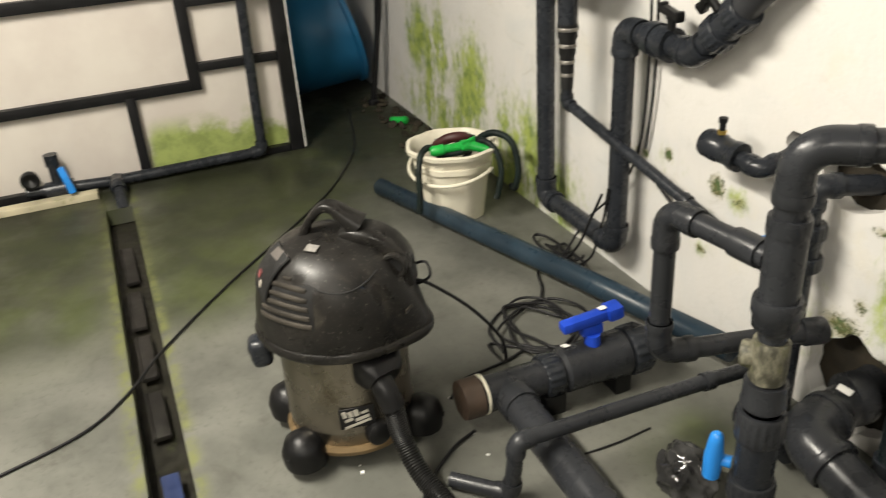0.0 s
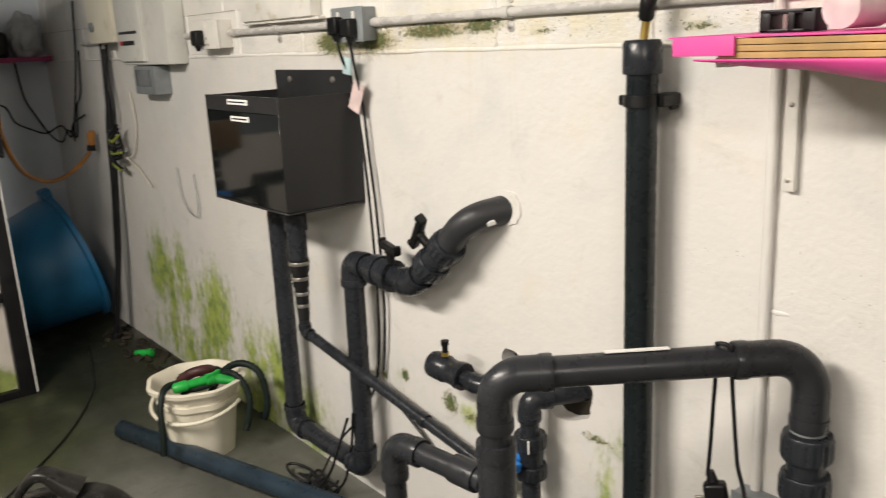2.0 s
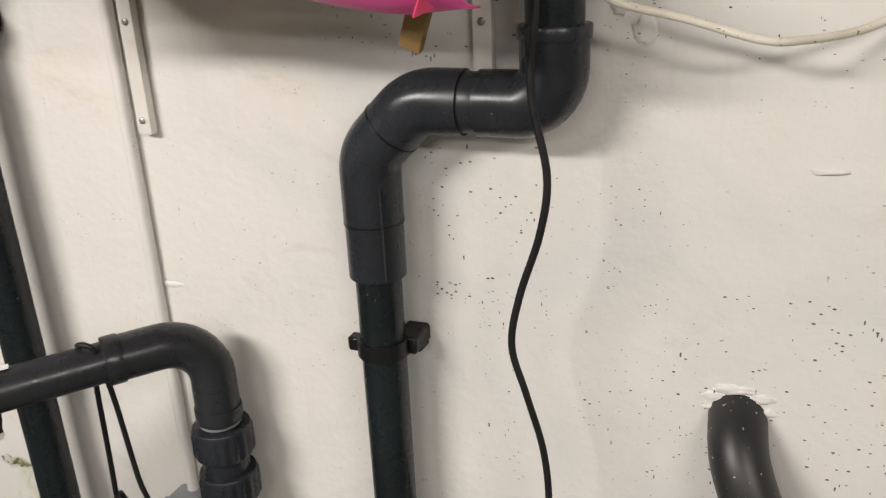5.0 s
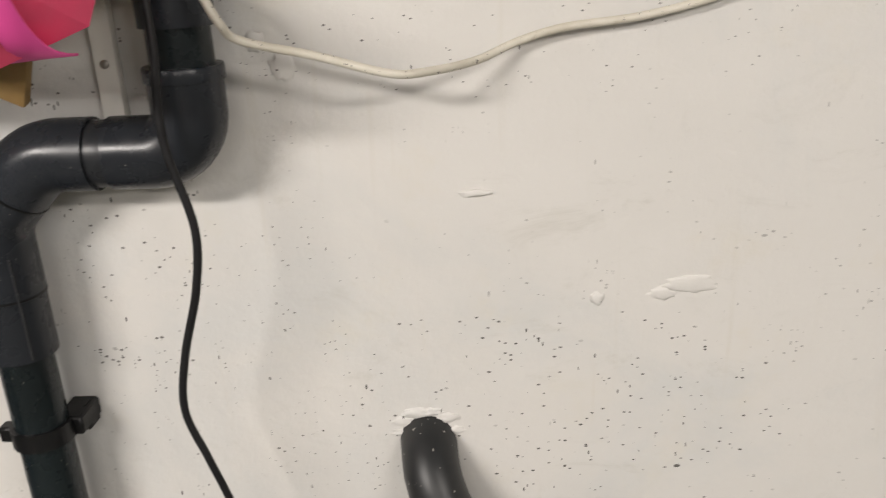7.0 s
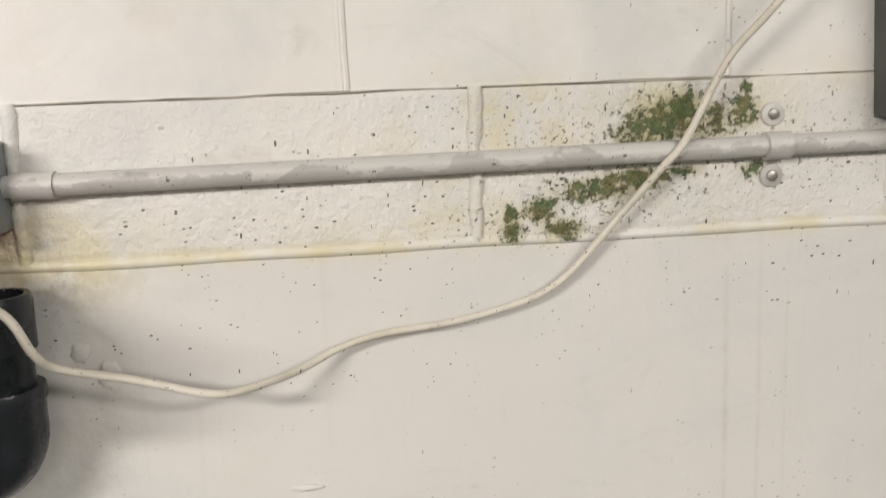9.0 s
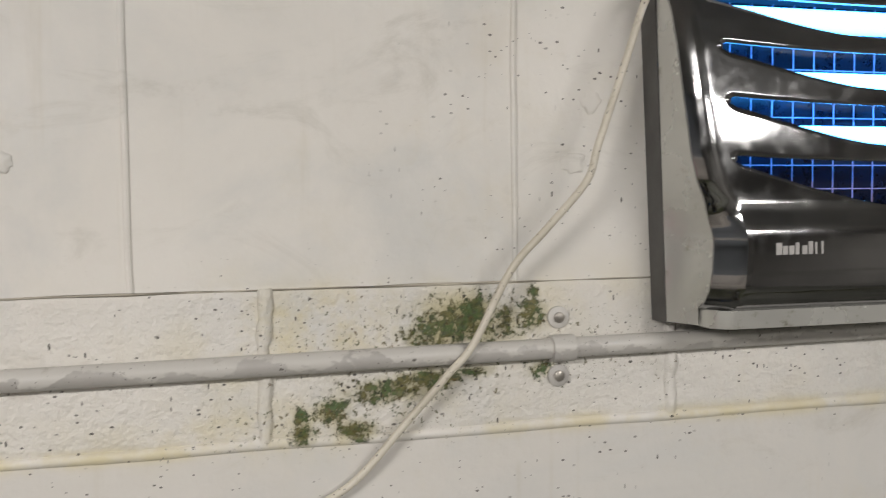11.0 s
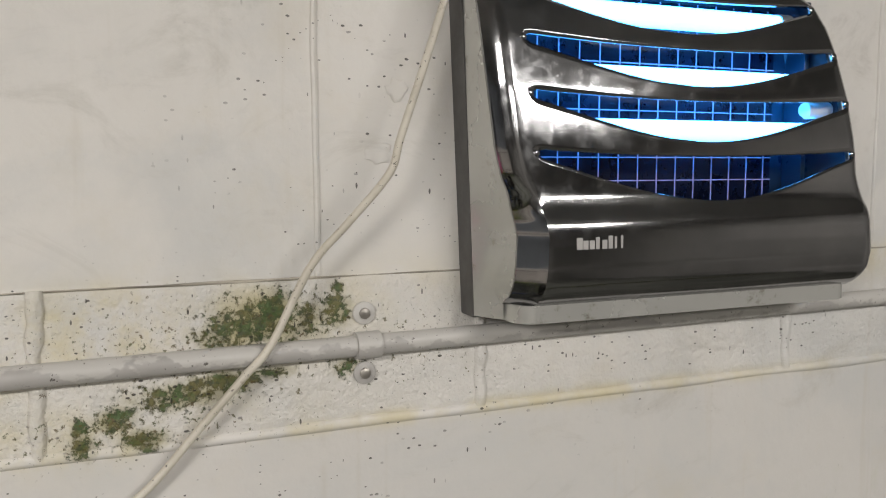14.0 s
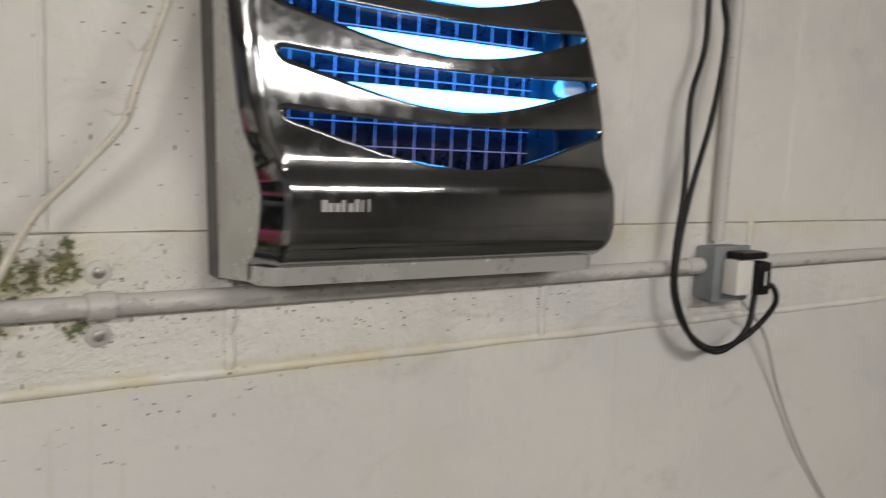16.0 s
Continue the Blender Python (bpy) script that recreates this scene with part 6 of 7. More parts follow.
part("seam", sweep(spline([at(d, head_r(0.520 - 0.02 * math.sin((d + 40) / 60 * 3.1), d) + 0.0005, 0.520 - 0.02 * math.sin((d + 40) / 60 * 3.1)) for d in range(-40, 30, 8)], 3), 0.0022, 6), rubber, vac)
# air vents in a dark panel
bm = bmesh.new()
grid = [[bm.verts.new(at(-82 + 50 * i / 12, head_r(0.420 + 0.095 * j / 6, -82 + 50 * i / 12) + 0.0012, 0.420 + 0.095 * j / 6)) for i in range(13)] for j in range(7)]
for a, b in zip(grid, grid[1:]):
    for i in range(12):
        bm.faces.new((a[i], a[i + 1], b[i + 1], b[i]))
part("vent_panel", bm, rubber, vac)
for i in range(5):
    z = 0.427 + i * 0.0195
    d0, d1 = -82 + 1.5 * i, -34 - 1.0 * i
    pts_ = [(d0 + (d1 - d0) * k / 8, z + 0.004 * math.sin(k / 8 * 3.1)) for k in range(9)]
    part("vent_louvre", loft([at(d, head_r(zz, d) + 0.001, zz) for d, zz in pts_], [(0.006, 0.0022 if k in (0, 8) else 0.0048) for k in range(9)], (0, 0, 1), 12), worn_lip, vac, "worn vent louvre")
part("vent_louvre", loft([at(d, head_r(0.523, d) + 0.001, 0.523) for d in (-62, -58, -54)], [(0.004, 0.003)] * 3, (0, 0, 1), 10), worn_lip, vac, "worn vent louvre")
# control panel with switches and a faded label
line = [at(-88, head_r(z, -88) - 0.001, z) for z in (0.470, 0.495, 0.52, 0.54, 0.556)]
part("control_panel", loft(line, [(0.050, 0.006)] * 5, (1, 0, 0.0)), rubber, vac, "dark control panel")
part("rating_label", block((0.0015, 0.062, 0.026), pose(*at(-82, 0.124, 0.553), 0, -58, -82), 0), plain("faded_label", (0.085, 0.075, 0.068), 0.45), vac, "faded label", 0)
part("switch", block((0.012, 0.022, 0.018), pose(*at(-94, 0.166, 0.503), 0, -24, -94), 0.004), plain("faded_red_plastic", (0.16, 0.045, 0.045), 0.5), vac, "small faded red switch")
part("switch", block((0.012, 0.018, 0.018), pose(*at(-86, 0.171, 0.490), 0, -20, -86), 0.004), plain("dirty_switch", (0.30, 0.27, 0.23), 0.5), vac, "small pale switch")
part("sticker", block((0.0015, 0.030, 0.022), pose(*at(-45, 0.080, 0.571), 0, -74, -45), 0), plain("grubby_sticker", (0.20, 0.19, 0.175), 0.5, vary=0.4, scale=120), vac, "torn pale sticker", 0)
part("badge_plate", block((0.002, 0.028, 0.012), pose(*at(38, head_r(0.415, 38) + 0.001, 0.415), 0, 4, 38), 0), worn_lip, vac, "small worn maker's plate", 0)
part("latch", block((0.052, 0.064, 0.075), pose(*at(-101, 0.200, 0.288), 0, 8, -101), 0.022, 4), pvc, vac, "black latch")
part("latch", block((0.040, 0.060, 0.070), pose(*at(92, 0.185, 0.300), 0, 6, 92), 0.018, 4), vac_grey, vac, "black latch")
# hose inlet and hose
part("inlet_housing", loft([at(14, 0.135, 0.285), at(14, 0.160, 0.283), at(13, 0.185, 0.276), at(12, 0.196, 0.270)], [(0.062, 0.046), (0.060, 0.045), (0.050, 0.040), (0.036, 0.030)], (-math.sin(radians(14)), math.cos(radians(14)), 0), 28), black_plastic, vac)
hose_line = spline([at(10, 0.175, 0.272), at(10, 0.205, 0.245), at(12, 0.222, 0.195), (-1.250, 0.385, 0.120), (-1.185, 0.400, 0.062), (-1.10, 0.425, 0.034), (-0.95, 0.44, 0.031), (-0.7, 0.40, 0.031), (-0.4, 0.36, 0.031)], 26)
part("hose", sweep(hose_line, 0.0245, 20, ribs=0.09), hose_black, vac, "black ribbed hose")
part("hose_cuff", sweep(spline([at(10, 0.175, 0.272), at(10, 0.203, 0.246), at(12, 0.221, 0.205)], 6), 0.0285, 20), black_plastic, vac)
part("drain_cap", turned([(0, 0.030), (0.012, 0.032), (0.026, 0.030), (0.032, 0.022)], at(6, 0.150, 0.105), (0.99, 0.10, 0), 24), black_plastic, vac, "round black drain cap")
badge_white = plain("grubby_badge_print", (0.42, 0.40, 0.35), 0.5, bump=0)
badge = part("badge", block((0.004, 0.085, 0.058), pose(*at(-10, 0.1585, 0.160), 0, 0, -10), 0.0015, 1), black_plastic, vac, "black badge")
for dy, dz, w, h in ((-0.030, 0.014, 0.010, 0.018), (-0.016, 0.013, 0.010, 0.016), (-0.002, 0.015, 0.012, 0.018), (0.018, 0.014, 0.018, 0.007), (-0.020, -0.003, 0.020, 0.008), (0.012, -0.002, 0.034, 0.008), (0.0, -0.017, 0.066, 0.007)):
    p = at(-10, 0.1610, 0.160 + dz) + Vector((-math.sin(radians(-10)), math.cos(radians(-10)), 0)) * dy
    part("badge_bar", block((0.0012, w, h), pose(*p, 14, 0, -10), 0), badge_white, badge, smooth=0)
# castor pods
for ang in (-58, 58, 128, -130):
    c = at(ang, 0.180, 0.0)
    pod = part("castor_pod", turned([(0, 0.030), (0.010, 0.052), (0.045, 0.056), (0.075, 0.046), (0.092, 0.024), (0.096, 0.004)], c + Vector((0, 0, 0.020)), (0, 0, 1), 24), black_plastic, vac)
    part("wheel", turned([(-0.012, 0.020), (-0.012, 0.024), (0.012, 0.024), (0.012, 0.020)], c + Vector((0, 0, 0.024)), (-math.sin(radians(ang)), math.cos(radians(ang)), 0), 18), rubber, pod)
    part("bolt", turned([(0, 0.007), (0.003, 0.007)], c + Vector((math.cos(radians(ang)) * 0.054, math.sin(radians(ang)) * 0.054, 0.065)), (math.cos(radians(ang)), math.sin(radians(ang)), 0), 10), rubber, pod)
part("cord", sweep(spline([at(70, 0.178, 0.47), at(66, 0.215, 0.485), at(62, 0.225, 0.455), at(64, 0.19, 0.43), at(70, 0.178, 0.425)], 6), 0.0035, 8), cable_black, vac)
cable("power_cord", [at(68, 0.178, 0.44), at(66, 0.23, 0.42), at(72, 0.32, 0.33), at(80, 0.40, 0.20), at(88, 0.43, 0.08), (-1.66, 0.80, 0.010), (-1.62, 0.86, 0.008), (-1.55, 0.95, 0.008), (-1.60, 1.05, 0.008), (-1.75, 1.06, 0.008), (-1.82, 0.95, 0.008), (-1.74, 0.84, 0.008), (-1.60, 0.82, 0.012)], 0.0045, cable_black, "black power cord of the vacuum cleaner")
pts = []
for i in range(70):
    a = i * 0.40
    pts.append((-1.665 + (0.17 + 0.03 * math.sin(i * 0.9)) * math.cos(a) * (0.8 + 0.2 * math.cos(i * 0.13)), 0.985 + (0.105 + 0.03 * math.cos(i * 0.7)) * math.sin(a) + 0.02 * math.sin(i * 0.21), 0.008 + 0.016 * abs(math.sin(i * 0.31))))
cable("cable_coil", pts, 0.0045, cable_black, "loose coil of black power cord on the floor", steps=3)
cable("cable", [(-1.60, 0.90, 0.008), (-1.57, 0.82, 0.006), (-1.555, 0.74, 0.006), (-1.54, 0.66, 0.006), (-1.48, 0.60, 0.006)], 0.0045, cable_black, "black cord end on the floor")
cable("cable", [(-1.80, 1.05, 0.008), (-1.88, 1.10, 0.008), (-1.96, 1.13, 0.008), (-2.0, 1.16, 0.02)], 0.0045, cable_black, "black cord passing under the loose pipe")
cable("cable", [(-1.66, -0.72, 0.006), (-1.714, -0.53, 0.006), (-1.797, -0.327, 0.006), (-1.93, -0.20, 0.006), (-2.104, -0.089, 0.008), (-2.43, 0.170, 0.006), (-2.775, 0.484, 0.006), (-3.06, 0.72, 0.006), (-3.38, 0.91, 0.006), (-3.62, 1.0, 0.006), (-4.1, 1.12, 0.006)], 0.0045, cable_black, "long black cable across the floor")
cable("cable", [(-1.10, 0.36, 0.006), (-1.20, 0.42, 0.006), (-1.29, 0.52, 0.006), (-1.33, 0.60, 0.006)], 0.0045, cable_black, "black cable beside the floor valve")

single("stick", sweep(spline([(-1.133, 0.798, 0.003), (-1.131, 0.900, 0.004), (-1.142, 1.003, 0.003)], 5), 0.0026, 8), rubber, "thin dark stick lying on the wet floor", "stick")

# ---- bucket of hose ----
BC = Vector((-2.585, 1.100, 0.0))
bk = thing("bucket", BC, "cream plastic bucket full of green hose and fittings", "bucket")


def bucket_wall():
    bm = bmesh.new()
    segs = 48
    prof = [(0.004, 0.098), (0.0, 0.104), (0.10, 0.117), (0.20, 0.129), (0.205, 0.139), (0.225, 0.141), (0.228, 0.134), (0.262, 0.143), (0.268, 0.163), (0.282, 0.166), (0.285, 0.152), (0.262, 0.135), (0.10, 0.111), (0.010, 0.098), (0.010, 0.0005)]
    rings = []
    for h, r in prof:
        ring = []
        for k in range(segs):
            a = 2 * math.pi * k / segs
            f = 1 + 0.022 * math.cos(8 * a)
            ring.append(bm.verts.new(BC + Vector((math.cos(a) * r * f * 1.09, math.sin(a) * r * f * 1.09, h * 1.03))))
        rings.append(ring)
    for a, b in zip(rings, rings[1:]):
        for k in range(segs):
            bm.faces.new((a[k], a[(k + 1) % segs], b[(k + 1) % segs], b[k]))
    bm.faces.new(rings[0][::-1]), bm.faces.new(rings[-1])
    return bm


part("tub", bucket_wall(), bucket_plastic, bk)
part("lug", block((0.018, 0.05, 0.035), pose(*(BC + Vector((0.10, -0.10, 0.245))), 0, 0, -45), 0.006), bucket_plastic, bk)
part("carry_handle", sweep(spline([BC + Vector((math.cos(a) * 0.172, math.sin(a) * 0.172, 0.215 - 0.035 * math.sin((a + 2.3) / 2.9 * math.pi))) for a in [-2.3 + 2.9 * i / 12 for i in range(13)]], 3), 0.0075, 10), bucket_plastic, bk, "moulded cream carrying handle")
part("stamp", block((0.002, 0.028, 0.026), pose(*(BC + Vector((0.124, -0.028, 0.165))), 0, 6, -12), 0), plain("stamp_grey", (0.30, 0.30, 0.24), 0.6), bk, "small printed mark", 0)
for k in range(9):
    a = radians(70 + k * 14)
    part("slot", block((0.004, 0.016, 0.010), pose(*(BC + Vector((math.cos(a) * 0.147, math.sin(a) * 0.147, 0.258))), 0, 0, math.degrees(a)), 0), black_plastic, bk, smooth=0)


def coil_hose(name, pts, r, material, label):
    return single(name, sweep(spline(pts, 10), r, 12, ribs=0.12), material, label, "hose", "hoses in the bucket")


def bpt(x, y, z):
    return BC + Vector((x * 1.09, y * 1.09, z * 1.03))


coil_hose("garden_hose", [bpt(0.0, 0.0, 0.02), bpt(-0.02, 0.05, 0.18), bpt(0.03, 0.085, 0.285), bpt(0.09, 0.125, 0.325), bpt(0.14, 0.165, 0.295), bpt(0.165, 0.175, 0.20), bpt(0.16, 0.165, 0.13), bpt(0.13, 0.165, 0.12)], 0.014, green_hose, "dark green hose looped over the bucket rim")
coil_hose("garden_hose", [bpt(-0.03, 0.03, 0.05), bpt(0.03, 0.04, 0.24), bpt(0.075, 0.075, 0.300), bpt(0.125, 0.105, 0.28), bpt(0.155, 0.115, 0.21), bpt(0.160, 0.10, 0.13), bpt(0.158, 0.09, 0.10)], 0.013, green_hose, "dark green hose hanging from the bucket")
coil_hose("garden_hose", [bpt(0.02, -0.02, 0.18), bpt(0.02, -0.08, 0.28), bpt(0.06, -0.135, 0.295), bpt(0.09, -0.165, 0.24), bpt(0.105, -0.172, 0.16), bpt(0.11, -0.180, 0.085)], 0.013, green_hose, "dark green hose hanging from the bucket")
coil_hose("garden_hose", [bpt(-0.09, 0.0, 0.20), bpt(-0.05, 0.08, 0.27), bpt(0.03, 0.08, 0.275), bpt(0.07, 0.0, 0.27), bpt(0.03, -0.07, 0.265), bpt(-0.05, -0.06, 0.26)], 0.013, green_hose, "dark green hose coiled in the bucket")
single("rubble_bits", sweep(spline([bpt(-0.08, -0.03, 0.25), bpt(-0.04, 0.0, 0.285), bpt(-0.02, 0.05, 0.29), bpt(-0.04, 0.09, 0.26)], 6), 0.02, 12), plain("maroon_hose", (0.05, 0.012, 0.012), 0.5), "maroon hose piece in the bucket", "hose", "hoses in the bucket")
t = thing("spray_gun", bpt(0.06, -0.02, 0.28), "bright green hose nozzle on top of the bucket", "nozzle")
part("barrel", turned([(0, 0.013), (0.01, 0.020), (0.05, 0.021), (0.055, 0.016), (0.12, 0.017), (0.125, 0.022), (0.15, 0.022)], bpt(0.055, -0.105, 0.288), (0.1, 1, 0.02), 18), green_plastic, t)
part("grip", turned([(0, 0.020), (0.05, 0.016), (0.07, 0.018)], bpt(0.07, 0.04, 0.288), (0.35, 0.5, -0.15), 16), green_plastic, t)
part("trigger", block((0.012, 0.06, 0.02), pose(*bpt(0.075, 0.03, 0.305), 12, 0, 10), 0.004), green_plastic, t)

# ---- rubbish along the wall's foot in the far corner ----
t = thing("green_nozzle", (-3.70, 1.29, 0.0), "bright green nozzle lying in the dark corner", "nozzle")
part("barrel", turned([(0, 0.014), (0.05, 0.018), (0.10, 0.014)], (-3.76, 1.25, 0.022), (0.8, 0.55, 0.05), 14), green_plastic, t)
part("collar", turned([(0, 0.022), (0.02, 0.022)], (-3.70, 1.292, 0.026), (0.8, 0.55, 0.05), 14), green_plastic, t)
debris = bmesh.new()
for i in range(60):
    x = -4.25 + random.random() * 0.95
    y = WALL - 0.03 - random.random() * (0.10 + 0.12 * random.random())
    s = 0.012 + 0.03 * random.random()
    block((s, s * (0.5 + random.random()), s * 0.5), pose(x, y, s * 0.2, random.random() * 40, random.random() * 40, random.random() * 180), s * 0.12, 1, debris)
tagged(link_mesh("debris", debris, rubble), "dark rubble and dirt along the wall's foot", "rubble", kind="stuff")
bits = bmesh.new()
for i in range(46):
    x, y = -1.9 + random.random() * 1.4, 0.2 + random.random() * 0.95
    s = 0.004 + 0.006 * random.random()
    block((s, s * (0.4 + random.random()), s * 0.4), pose(x, y, s * 0.18, 0, random.random() * 30, random.random() * 180), 0, 1, bits)
tagged(link_mesh("grit", bits, label_white), "pale grit scattered on the wet floor", "grit", kind="stuff")

# ---- tank stand ----
TKX = -3.65
tank = thing("tank_stand", (TKX, 0.0, 0.0), "black framed tank stand with white panels, green with algae", "tank")
pn = Nodes("white_tank_panel", 0.45)
px, py, pz = pn.axes()
alg = pn.math("MULTIPLY", pn.ramp(pz, 0.05, 0.36, 1, 0), pn.math("MULTIPLY", pn.ramp(py, -0.02, 0.1), pn.ramp(pn.noise(5, 5), 0.25, 0.6)))
pn.put("Base Color", pn.mix(pn.ramp(alg, 0.15, 0.7, 0, 0.85), pn.mix(pn.ramp(pn.noise(3, 4), 0.3, 0.7), (0.74, 0.69, 0.63), (0.66, 0.60, 0.55)), pn.mix(pn.ramp(pn.noise(14, 4), 0.4, 0.65), (0.34, 0.44, 0.08), (0.20, 0.28, 0.03))))
pn.bump(pn.noise(40, 4), 0.1, 0.001)
panel_mat = pn.mat
part("panel", span((TKX - 0.06, -2.0, 0.01), (TKX - 0.028, 0.73, 1.04), 0.002), panel_mat, tank, "white panel with green algae")
for lo, hi in (((0.688, 0.0), (0.757, 1.10)), ((0.275, 0.375), (0.325, 0.84)), ((-0.012, 0.03), (0.032, 0.38))):
    part("upright", span((TKX - 0.03, lo[0], lo[1]), (TKX + 0.012, hi[0], hi[1]), 0.003), frame_black, tank)
for y0, y1, z0, z1 in ((-2.0, 0.684, 0.0, 0.034), (-2.0, 0.326, 0.368, 0.412), (0.326, 0.684, 0.448, 0.486), (0.326, 0.684, 0.735, 0.775), (-2.0, 0.326, 0.79, 0.84)):
    part("rail", span((TKX - 0.028, y0, z0), (TKX + 0.010, y1, z1), 0.003), frame_black, tank)
part("side_post", span((TKX - 0.5, 0.72, 0.0), (TKX - 0.031, 0.752, 1.2), 0.003), frame_black, tank)
part("corner_strip", bar((TKX + 0.014, 0.752, 1.05), (TKX + 0.014, 0.758, 0.01), 0.006, 0.003, 0), label_white, tank, "thin pale edge strip")
t = thing("filter_box", (TKX, 0.55, 0.99), "dark filter box with an amber stained lower window", "filter")
part("lower_window", span((TKX - 0.30, 0.40, 0.985), (TKX + 0.035, 0.690, 1.135), 0.004), amber, t, "amber stained window")
part("band", span((TKX - 0.30, 0.39, 1.136), (TKX + 0.040, 0.720, 1.255), 0.004), black_sheet, t, "dark stained band")
part("ledge", span((TKX - 0.31, 0.380, 1.256), (TKX + 0.055, 0.79, 1.272), 0.003), frame_black, t)
part("upper_box", span((TKX - 0.30, 0.375, 1.273), (TKX + 0.045, 0.775, 1.95), 0.006), black_gloss, t, "glossy black upper box")
part("side_arm", span((TKX - 0.10, 0.715, 1.08), (TKX + 0.03, 0.79, 1.27), 0.004), frame_black, t)
part("power_plug", turned([(0, 0.03), (0.05, 0.038), (0.16, 0.03), (0.2, 0.012)], (TKX + 0.085, 0.545, 1.55), (0.05, 0.02, -1), 16), black_plastic, t, "black cable connector")
cable("cable", [(TKX + 0.085, 0.55, 1.36), (TKX + 0.09, 0.60, 1.22), (TKX + 0.08, 0.70, 1.12), (TKX + 0.05, 0.78, 1.08)], 0.008, cable_black, "thick black cable from the filter box")
t = thing("tank_pipe", (TKX + 0.06, 0.56, 0.0), "dark grey pipe with blue lever valve in front of the tank", "pipe")
run(t, [(TKX + 0.045, 0.560, 0.99), (TKX + 0.045, 0.540, 0.040), (TKX + 0.055, -0.12, 0.035), (TKX + 0.05, -0.50, 0.055)], 0.024, 0.03, pvc, reach=0.02)
for z in (0.955, 0.90, 0.855):
    part("hose_clip", collar((TKX + 0.045, 0.560, z), (0, 0, 1), 0.030, 0.014, 1.08), screw_metal, t, "steel hose clip")
part("reducer", turned([(0, 0.029), (0.13, 0.031)], (TKX + 0.045, 0.56, 0.845), (0, 0, 1)), rubber, t, "black rubber sleeve")
part("union_nut", ribbed_nut((TKX + 0.045, 0.557, 0.815), (0, 0, 1), 0.038, 0.05), pvc, t)
part("handle", bar((TKX + 0.105, 0.520, 0.780), (TKX + 0.09, 0.640, 0.790), 0.03, 0.028, 0.008), cyan_handle, t, "bright blue lever handle")
part("tee", turned([(0, 0.036), (0.12, 0.036)], (TKX + 0.06, -0.42, 0.05), (0, 1, 0)), pvc, t)
part("stub", turned([(0, 0.022), (0.10, 0.022), (0.10, 0.030), (0.15, 0.030)], (TKX + 0.06, -0.365, 0.06), (0, 0, 1)), pvc, t)
part("stub", turned([(0, 0.038), (0.03, 0.040), (0.032, 0.03), (0.01, 0.0)], (TKX + 0.06, -0.47, 0.115), (0.95, 0.1, 0.1)), black_plastic, t, "open black pipe end")
part("handle", bar((TKX + 0.12, -0.335, 0.165), (TKX + 0.13, -0.31, 0.045), 0.032, 0.03, 0.008, (1, 0, 0)), cyan_handle, t, "bright blue lever handle")
run(t, [(TKX + 0.06, -0.125, 0.045), (TKX + 0.16, -0.125, 0.045), (TKX + 0.30, -0.122, -0.02)], 0.027, 0.03, pvc, reach=0.02)
single("plank", span((-3.56, -1.6, 0.0), (-3.50, -0.215, 0.030), 0.004), pale_wood, "pale timber batten on the floor by the drain", "plank")

# ---- far corner ----
TB = Vector((-4.55, 0.835, 0.285))
t = thing("tub", (-4.55, 0.9, 0.0), "large blue plastic tub lying on its side in the corner", "tub")
part("shell", turned([(0, 0.02), (0, 0.275), (0.015, 0.290), (0.20, 0.320), (0.395, 0.350), (0.400, 0.371), (0.425, 0.372), (0.428, 0.352), (0.39, 0.342), (0.02, 0.282), (0.02, 0.01)], TB, (0, 0.96, 0.27), 64), blue_tub, t)
part("lug", block((0.09, 0.06, 0.05), pose(TB.x + 0.02, TB.y + 0.29, TB.z + 0.475, 15, 0, 0), 0.012, 3), blue_tub, t)
t = thing("standpipe", (-4.13, 1.27, 0.0), "black pole leaning on the wall with a cable beside it", "pole")
part("pole", sweep([(-4.13, 1.275, 0.0), (-4.06, 1.33, 0.5), (-4.01, 1.355, 0.95), (-3.975, 1.37, 1.50)], 0.016, 14), frame_black, t)
part("foot", turned([(0, 0.03), (0.02, 0.03), (0.03, 0.02)], (-4.13, 1.275, 0.0), (0, 0, 1), 16), frame_black, t)
cable("cable", [(-4.18, 1.31, 0.01), (-4.14, 1.33, 0.4), (-4.09, 1.35, 0.8), (-4.10, 1.37, 1.1), (-4.04, 1.375, 1.3), (-4.03, 1.375, 1.53)], 0.006, cable_black, "black cable beside the pole")
cable("cable", [(-3.93, 1.37, 1.52), (-3.95, 1.365, 1.35), (-3.92, 1.36, 1.2), (-3.96, 1.35, 1.05), (-3.90, 1.345, 0.98), (-3.84, 1.35, 1.02), (-3.90, 1.36, 1.10)], 0.007, cable_black, "knot of black cables tied to the pole")
t = thing("cable_bundle", (-3.92, 1.345, 1.0), "bundle of cable ties and connectors on the pole", "cable bundle")
for i in range(9):
    part("tie", sweep(spline([(-3.96 + 0.02 * random.random(), 1.33, 0.95 + 0.02 * i), (-3.90 + 0.03 * random.random(), 1.32, 0.94 + 0.02 * i), (-3.84 + 0.05 * random.random(), 1.335, 0.90 + 0.03 * i + 0.03 * random.random())], 5), 0.007, 8), black_plastic if i % 3 else plain("yellow_green_tie", (0.22, 0.26, 0.04), 0.5), t)
cable("string", [(-3.86, 1.37, 0.98), (-3.74, 1.385, 0.93), (-3.62, 1.39, 0.86)], 0.004, cable_white, "pale string tied to the pole", "string", "")
cable("string", [(-3.74, 1.385, 1.30), (-3.72, 1.39, 1.15), (-3.78, 1.388, 1.02), (-3.84, 1.38, 0.98)], 0.004, cable_white, "pale string hanging from the box", "string", "")
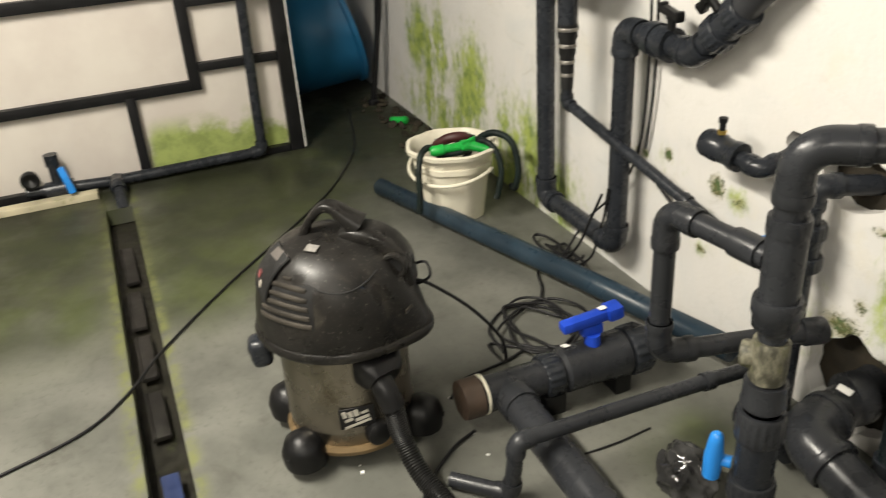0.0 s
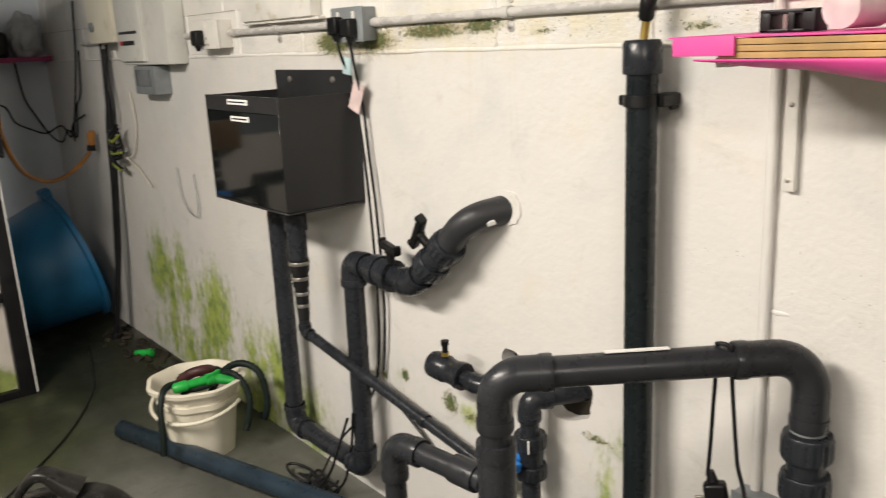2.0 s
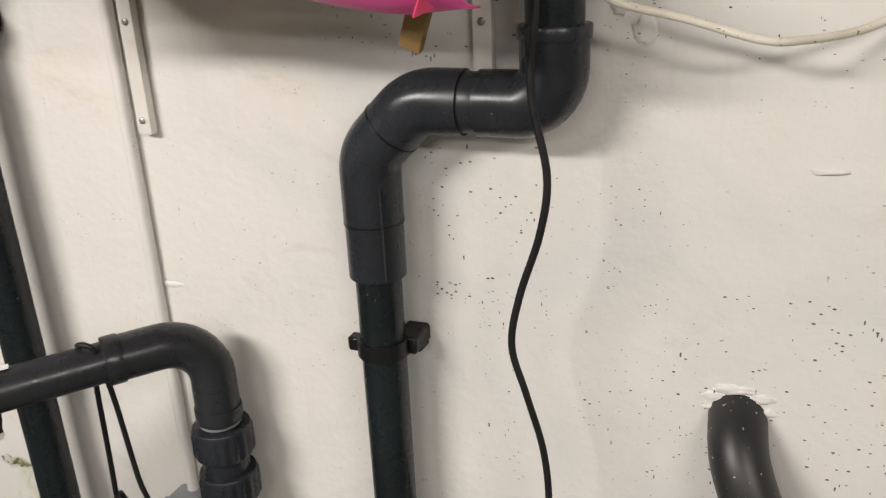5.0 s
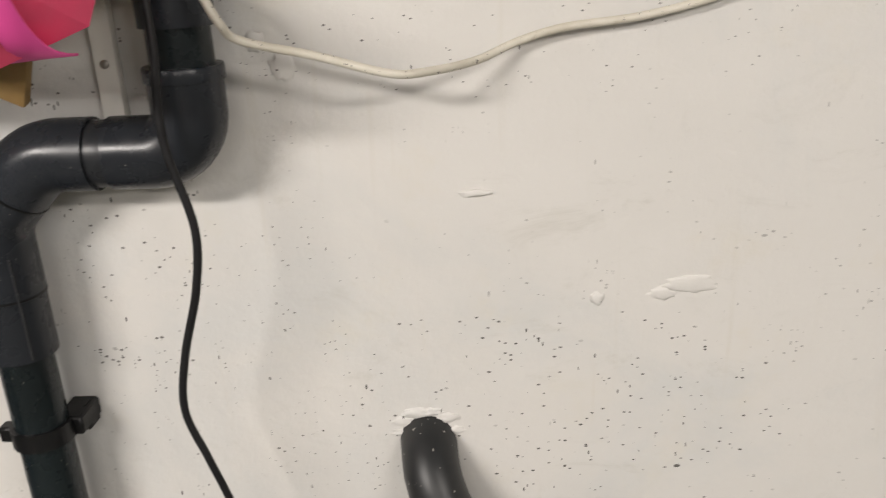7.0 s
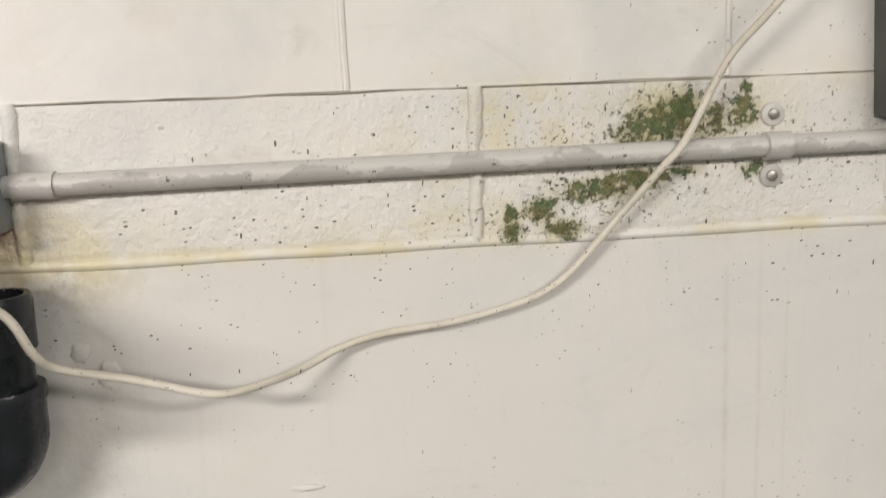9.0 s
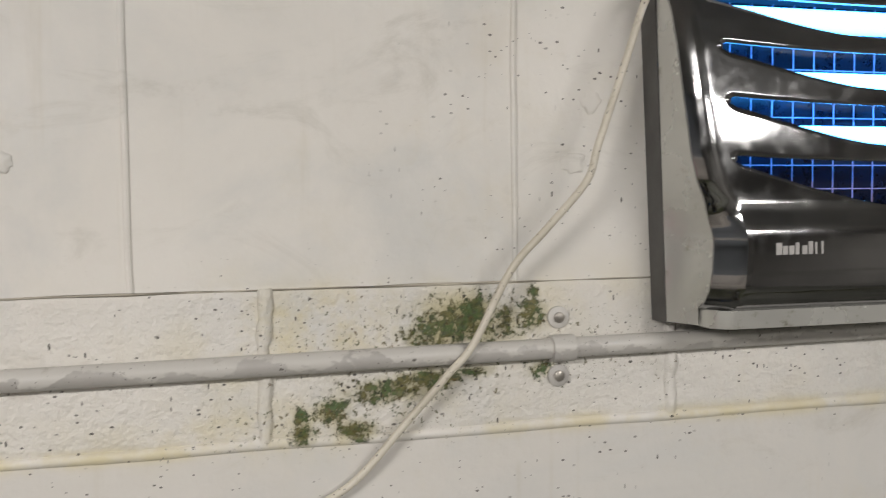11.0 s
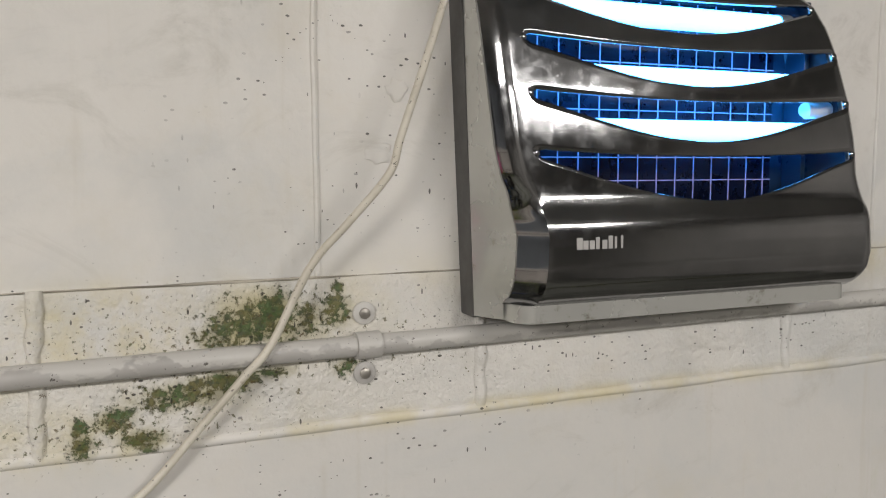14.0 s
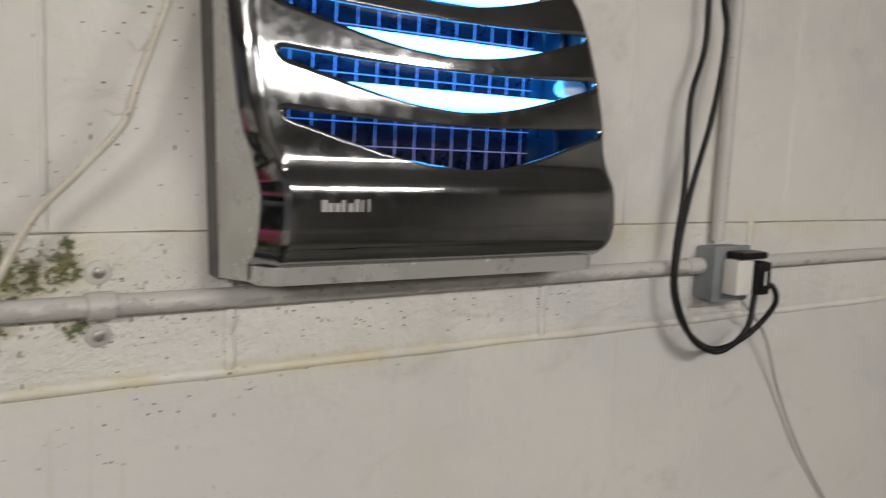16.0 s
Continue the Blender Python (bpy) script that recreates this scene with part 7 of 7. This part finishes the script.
cable("wire_hook", [(-3.28, 1.39, 0.98), (-3.25, 1.388, 0.86), (-3.18, 1.385, 0.80), (-3.10, 1.385, 0.79), (-3.08, 1.388, 0.86), (-3.10, 1.39, 0.97)], 0.0022, grey_metal, "bent grey wire hook on the wall", "hook", "")
t = thing("corner_shelf", (X0 + 0.1, 1.1, 1.45), "narrow pink shelf on the end wall", "shelf")
part("board", span((X0 + 0.002, 0.85, 1.452), (X0 + 0.20, 1.385, 1.478), 0.003), plain("dull_pink_board", (0.30, 0.03, 0.12), 0.5), t)
part("bracket", span((X0 + 0.002, 1.0, 1.34), (X0 + 0.02, 1.02, 1.452), 0.002), white_plastic, t)
t = thing("air_pump", (X0 + 0.1, 1.08, 1.479), "black air pump on the pink corner shelf", "pump")
part("body", span((X0 + 0.03, 0.99, 1.4795), (X0 + 0.18, 1.17, 1.62), 0.03, segs=4), black_plastic, t)
part("foot", span((X0 + 0.03, 1.0, 1.4785), (X0 + 0.17, 1.16, 1.49), 0.003), rubber, t)
bm = bmesh.new()
bmesh.ops.create_icosphere(bm, subdivisions=4, radius=1.0)
for vv in bm.verts:
    f = 1 + 0.3 * noise.noise(vv.co * 2.3) + 0.12 * noise.noise(vv.co * 7)
    vv.co = Vector((X0 + 0.11 + vv.co.x * 0.07 * f, 1.275 + vv.co.y * 0.085 * f, 1.4785 + max(0, 0.11 + vv.co.z * 0.13 * f)))
single("plastic_bag", bm, plain("clear_bag_film", (0.42, 0.44, 0.46), 0.2, vary=0.2, scale=20, bump=0.6), "crumpled clear plastic bag on the corner shelf", "bag")
cable("cable", [(X0 + 0.02, 1.03, 1.45), (X0 + 0.02, 1.05, 1.25), (X0 + 0.03, 1.13, 1.20), (X0 + 0.02, 1.17, 1.11), (X0 + 0.04, 1.25, 1.06), (X0 + 0.03, 1.33, 1.03), (-4.95, 1.375, 1.08), (-4.80, 1.38, 1.02), (-4.74, 1.385, 1.10), (-4.5, 1.385, 1.16)], 0.005, cable_black, "kinked black cable on the end wall", steps=4)
cable("cable", [(X0 + 0.02, 1.22, 1.45), (X0 + 0.02, 1.24, 1.25), (X0 + 0.03, 1.29, 1.13), (X0 + 0.02, 1.35, 1.02), (-5.0, 1.38, 0.98), (-4.85, 1.38, 1.06), (-4.7, 1.385, 1.03), (-4.62, 1.385, 1.2), (-4.52, 1.388, 1.28), (-4.45, 1.388, 1.5)], 0.005, cable_black, "kinked black cable on the end wall", steps=4)
cable("cable", [(-4.43, 1.388, 1.75), (-4.50, 1.388, 1.5), (-4.62, 1.385, 1.25), (-4.72, 1.385, 1.1), (-4.76, 1.385, 1.0)], 0.005, cable_black, "black cable hanging in the corner", steps=4)
t = thing("orange_hose", (-4.6, 1.2, 0.8), "orange hose sagging from the tank to the pole", "hose")
part("tube", sweep(spline([(TKX - 0.02, 0.80, 1.16), (-3.75, 0.84, 1.06), (-3.95, 0.93, 0.95), (-4.15, 1.07, 0.875), (-4.28, 1.20, 0.88), (-4.32, 1.31, 0.95), (-4.31, 1.345, 1.02)], 8), 0.0105, 14), orange_hose, t)
part("connector", turned([(0, 0.020), (0.07, 0.022), (0.08, 0.012)], (-4.312, 1.343, 1.01), (0.05, 0.1, 1), 16), orange_hose, t, "orange hose connector")
part("collar", turned([(0, 0.023), (0.03, 0.023)], (-4.314, 1.34, 0.985), (0.05, 0.1, 1), 16), black_plastic, t)
cable("orange_tube", [(TKX - 0.05, 0.83, 1.75), (TKX - 0.06, 0.83, 1.5), (TKX - 0.03, 0.80, 1.3), (TKX - 0.02, 0.80, 1.15)], 0.010, orange_hose, "thin orange tube down the filter box", "tube", "")

# ---- wet bag by the pump ----
bm = bmesh.new()
bmesh.ops.create_icosphere(bm, subdivisions=4, radius=1.0)
for vv in bm.verts:
    f = 1 + 0.3 * noise.noise(vv.co * 2.6) + 0.12 * noise.noise(vv.co * 8)
    vv.co = Vector((-0.93 + vv.co.x * 0.075 * f, 0.945 + vv.co.y * 0.06 * f, max(0.0, 0.045 + vv.co.z * 0.065 * f)))
single("wet_bag", bm, plain("wet_dark_film", (0.03, 0.03, 0.03), 0.08, vary=0.6, scale=30, bump=0.7), "wet crumpled dark plastic bag on the floor", "bag")
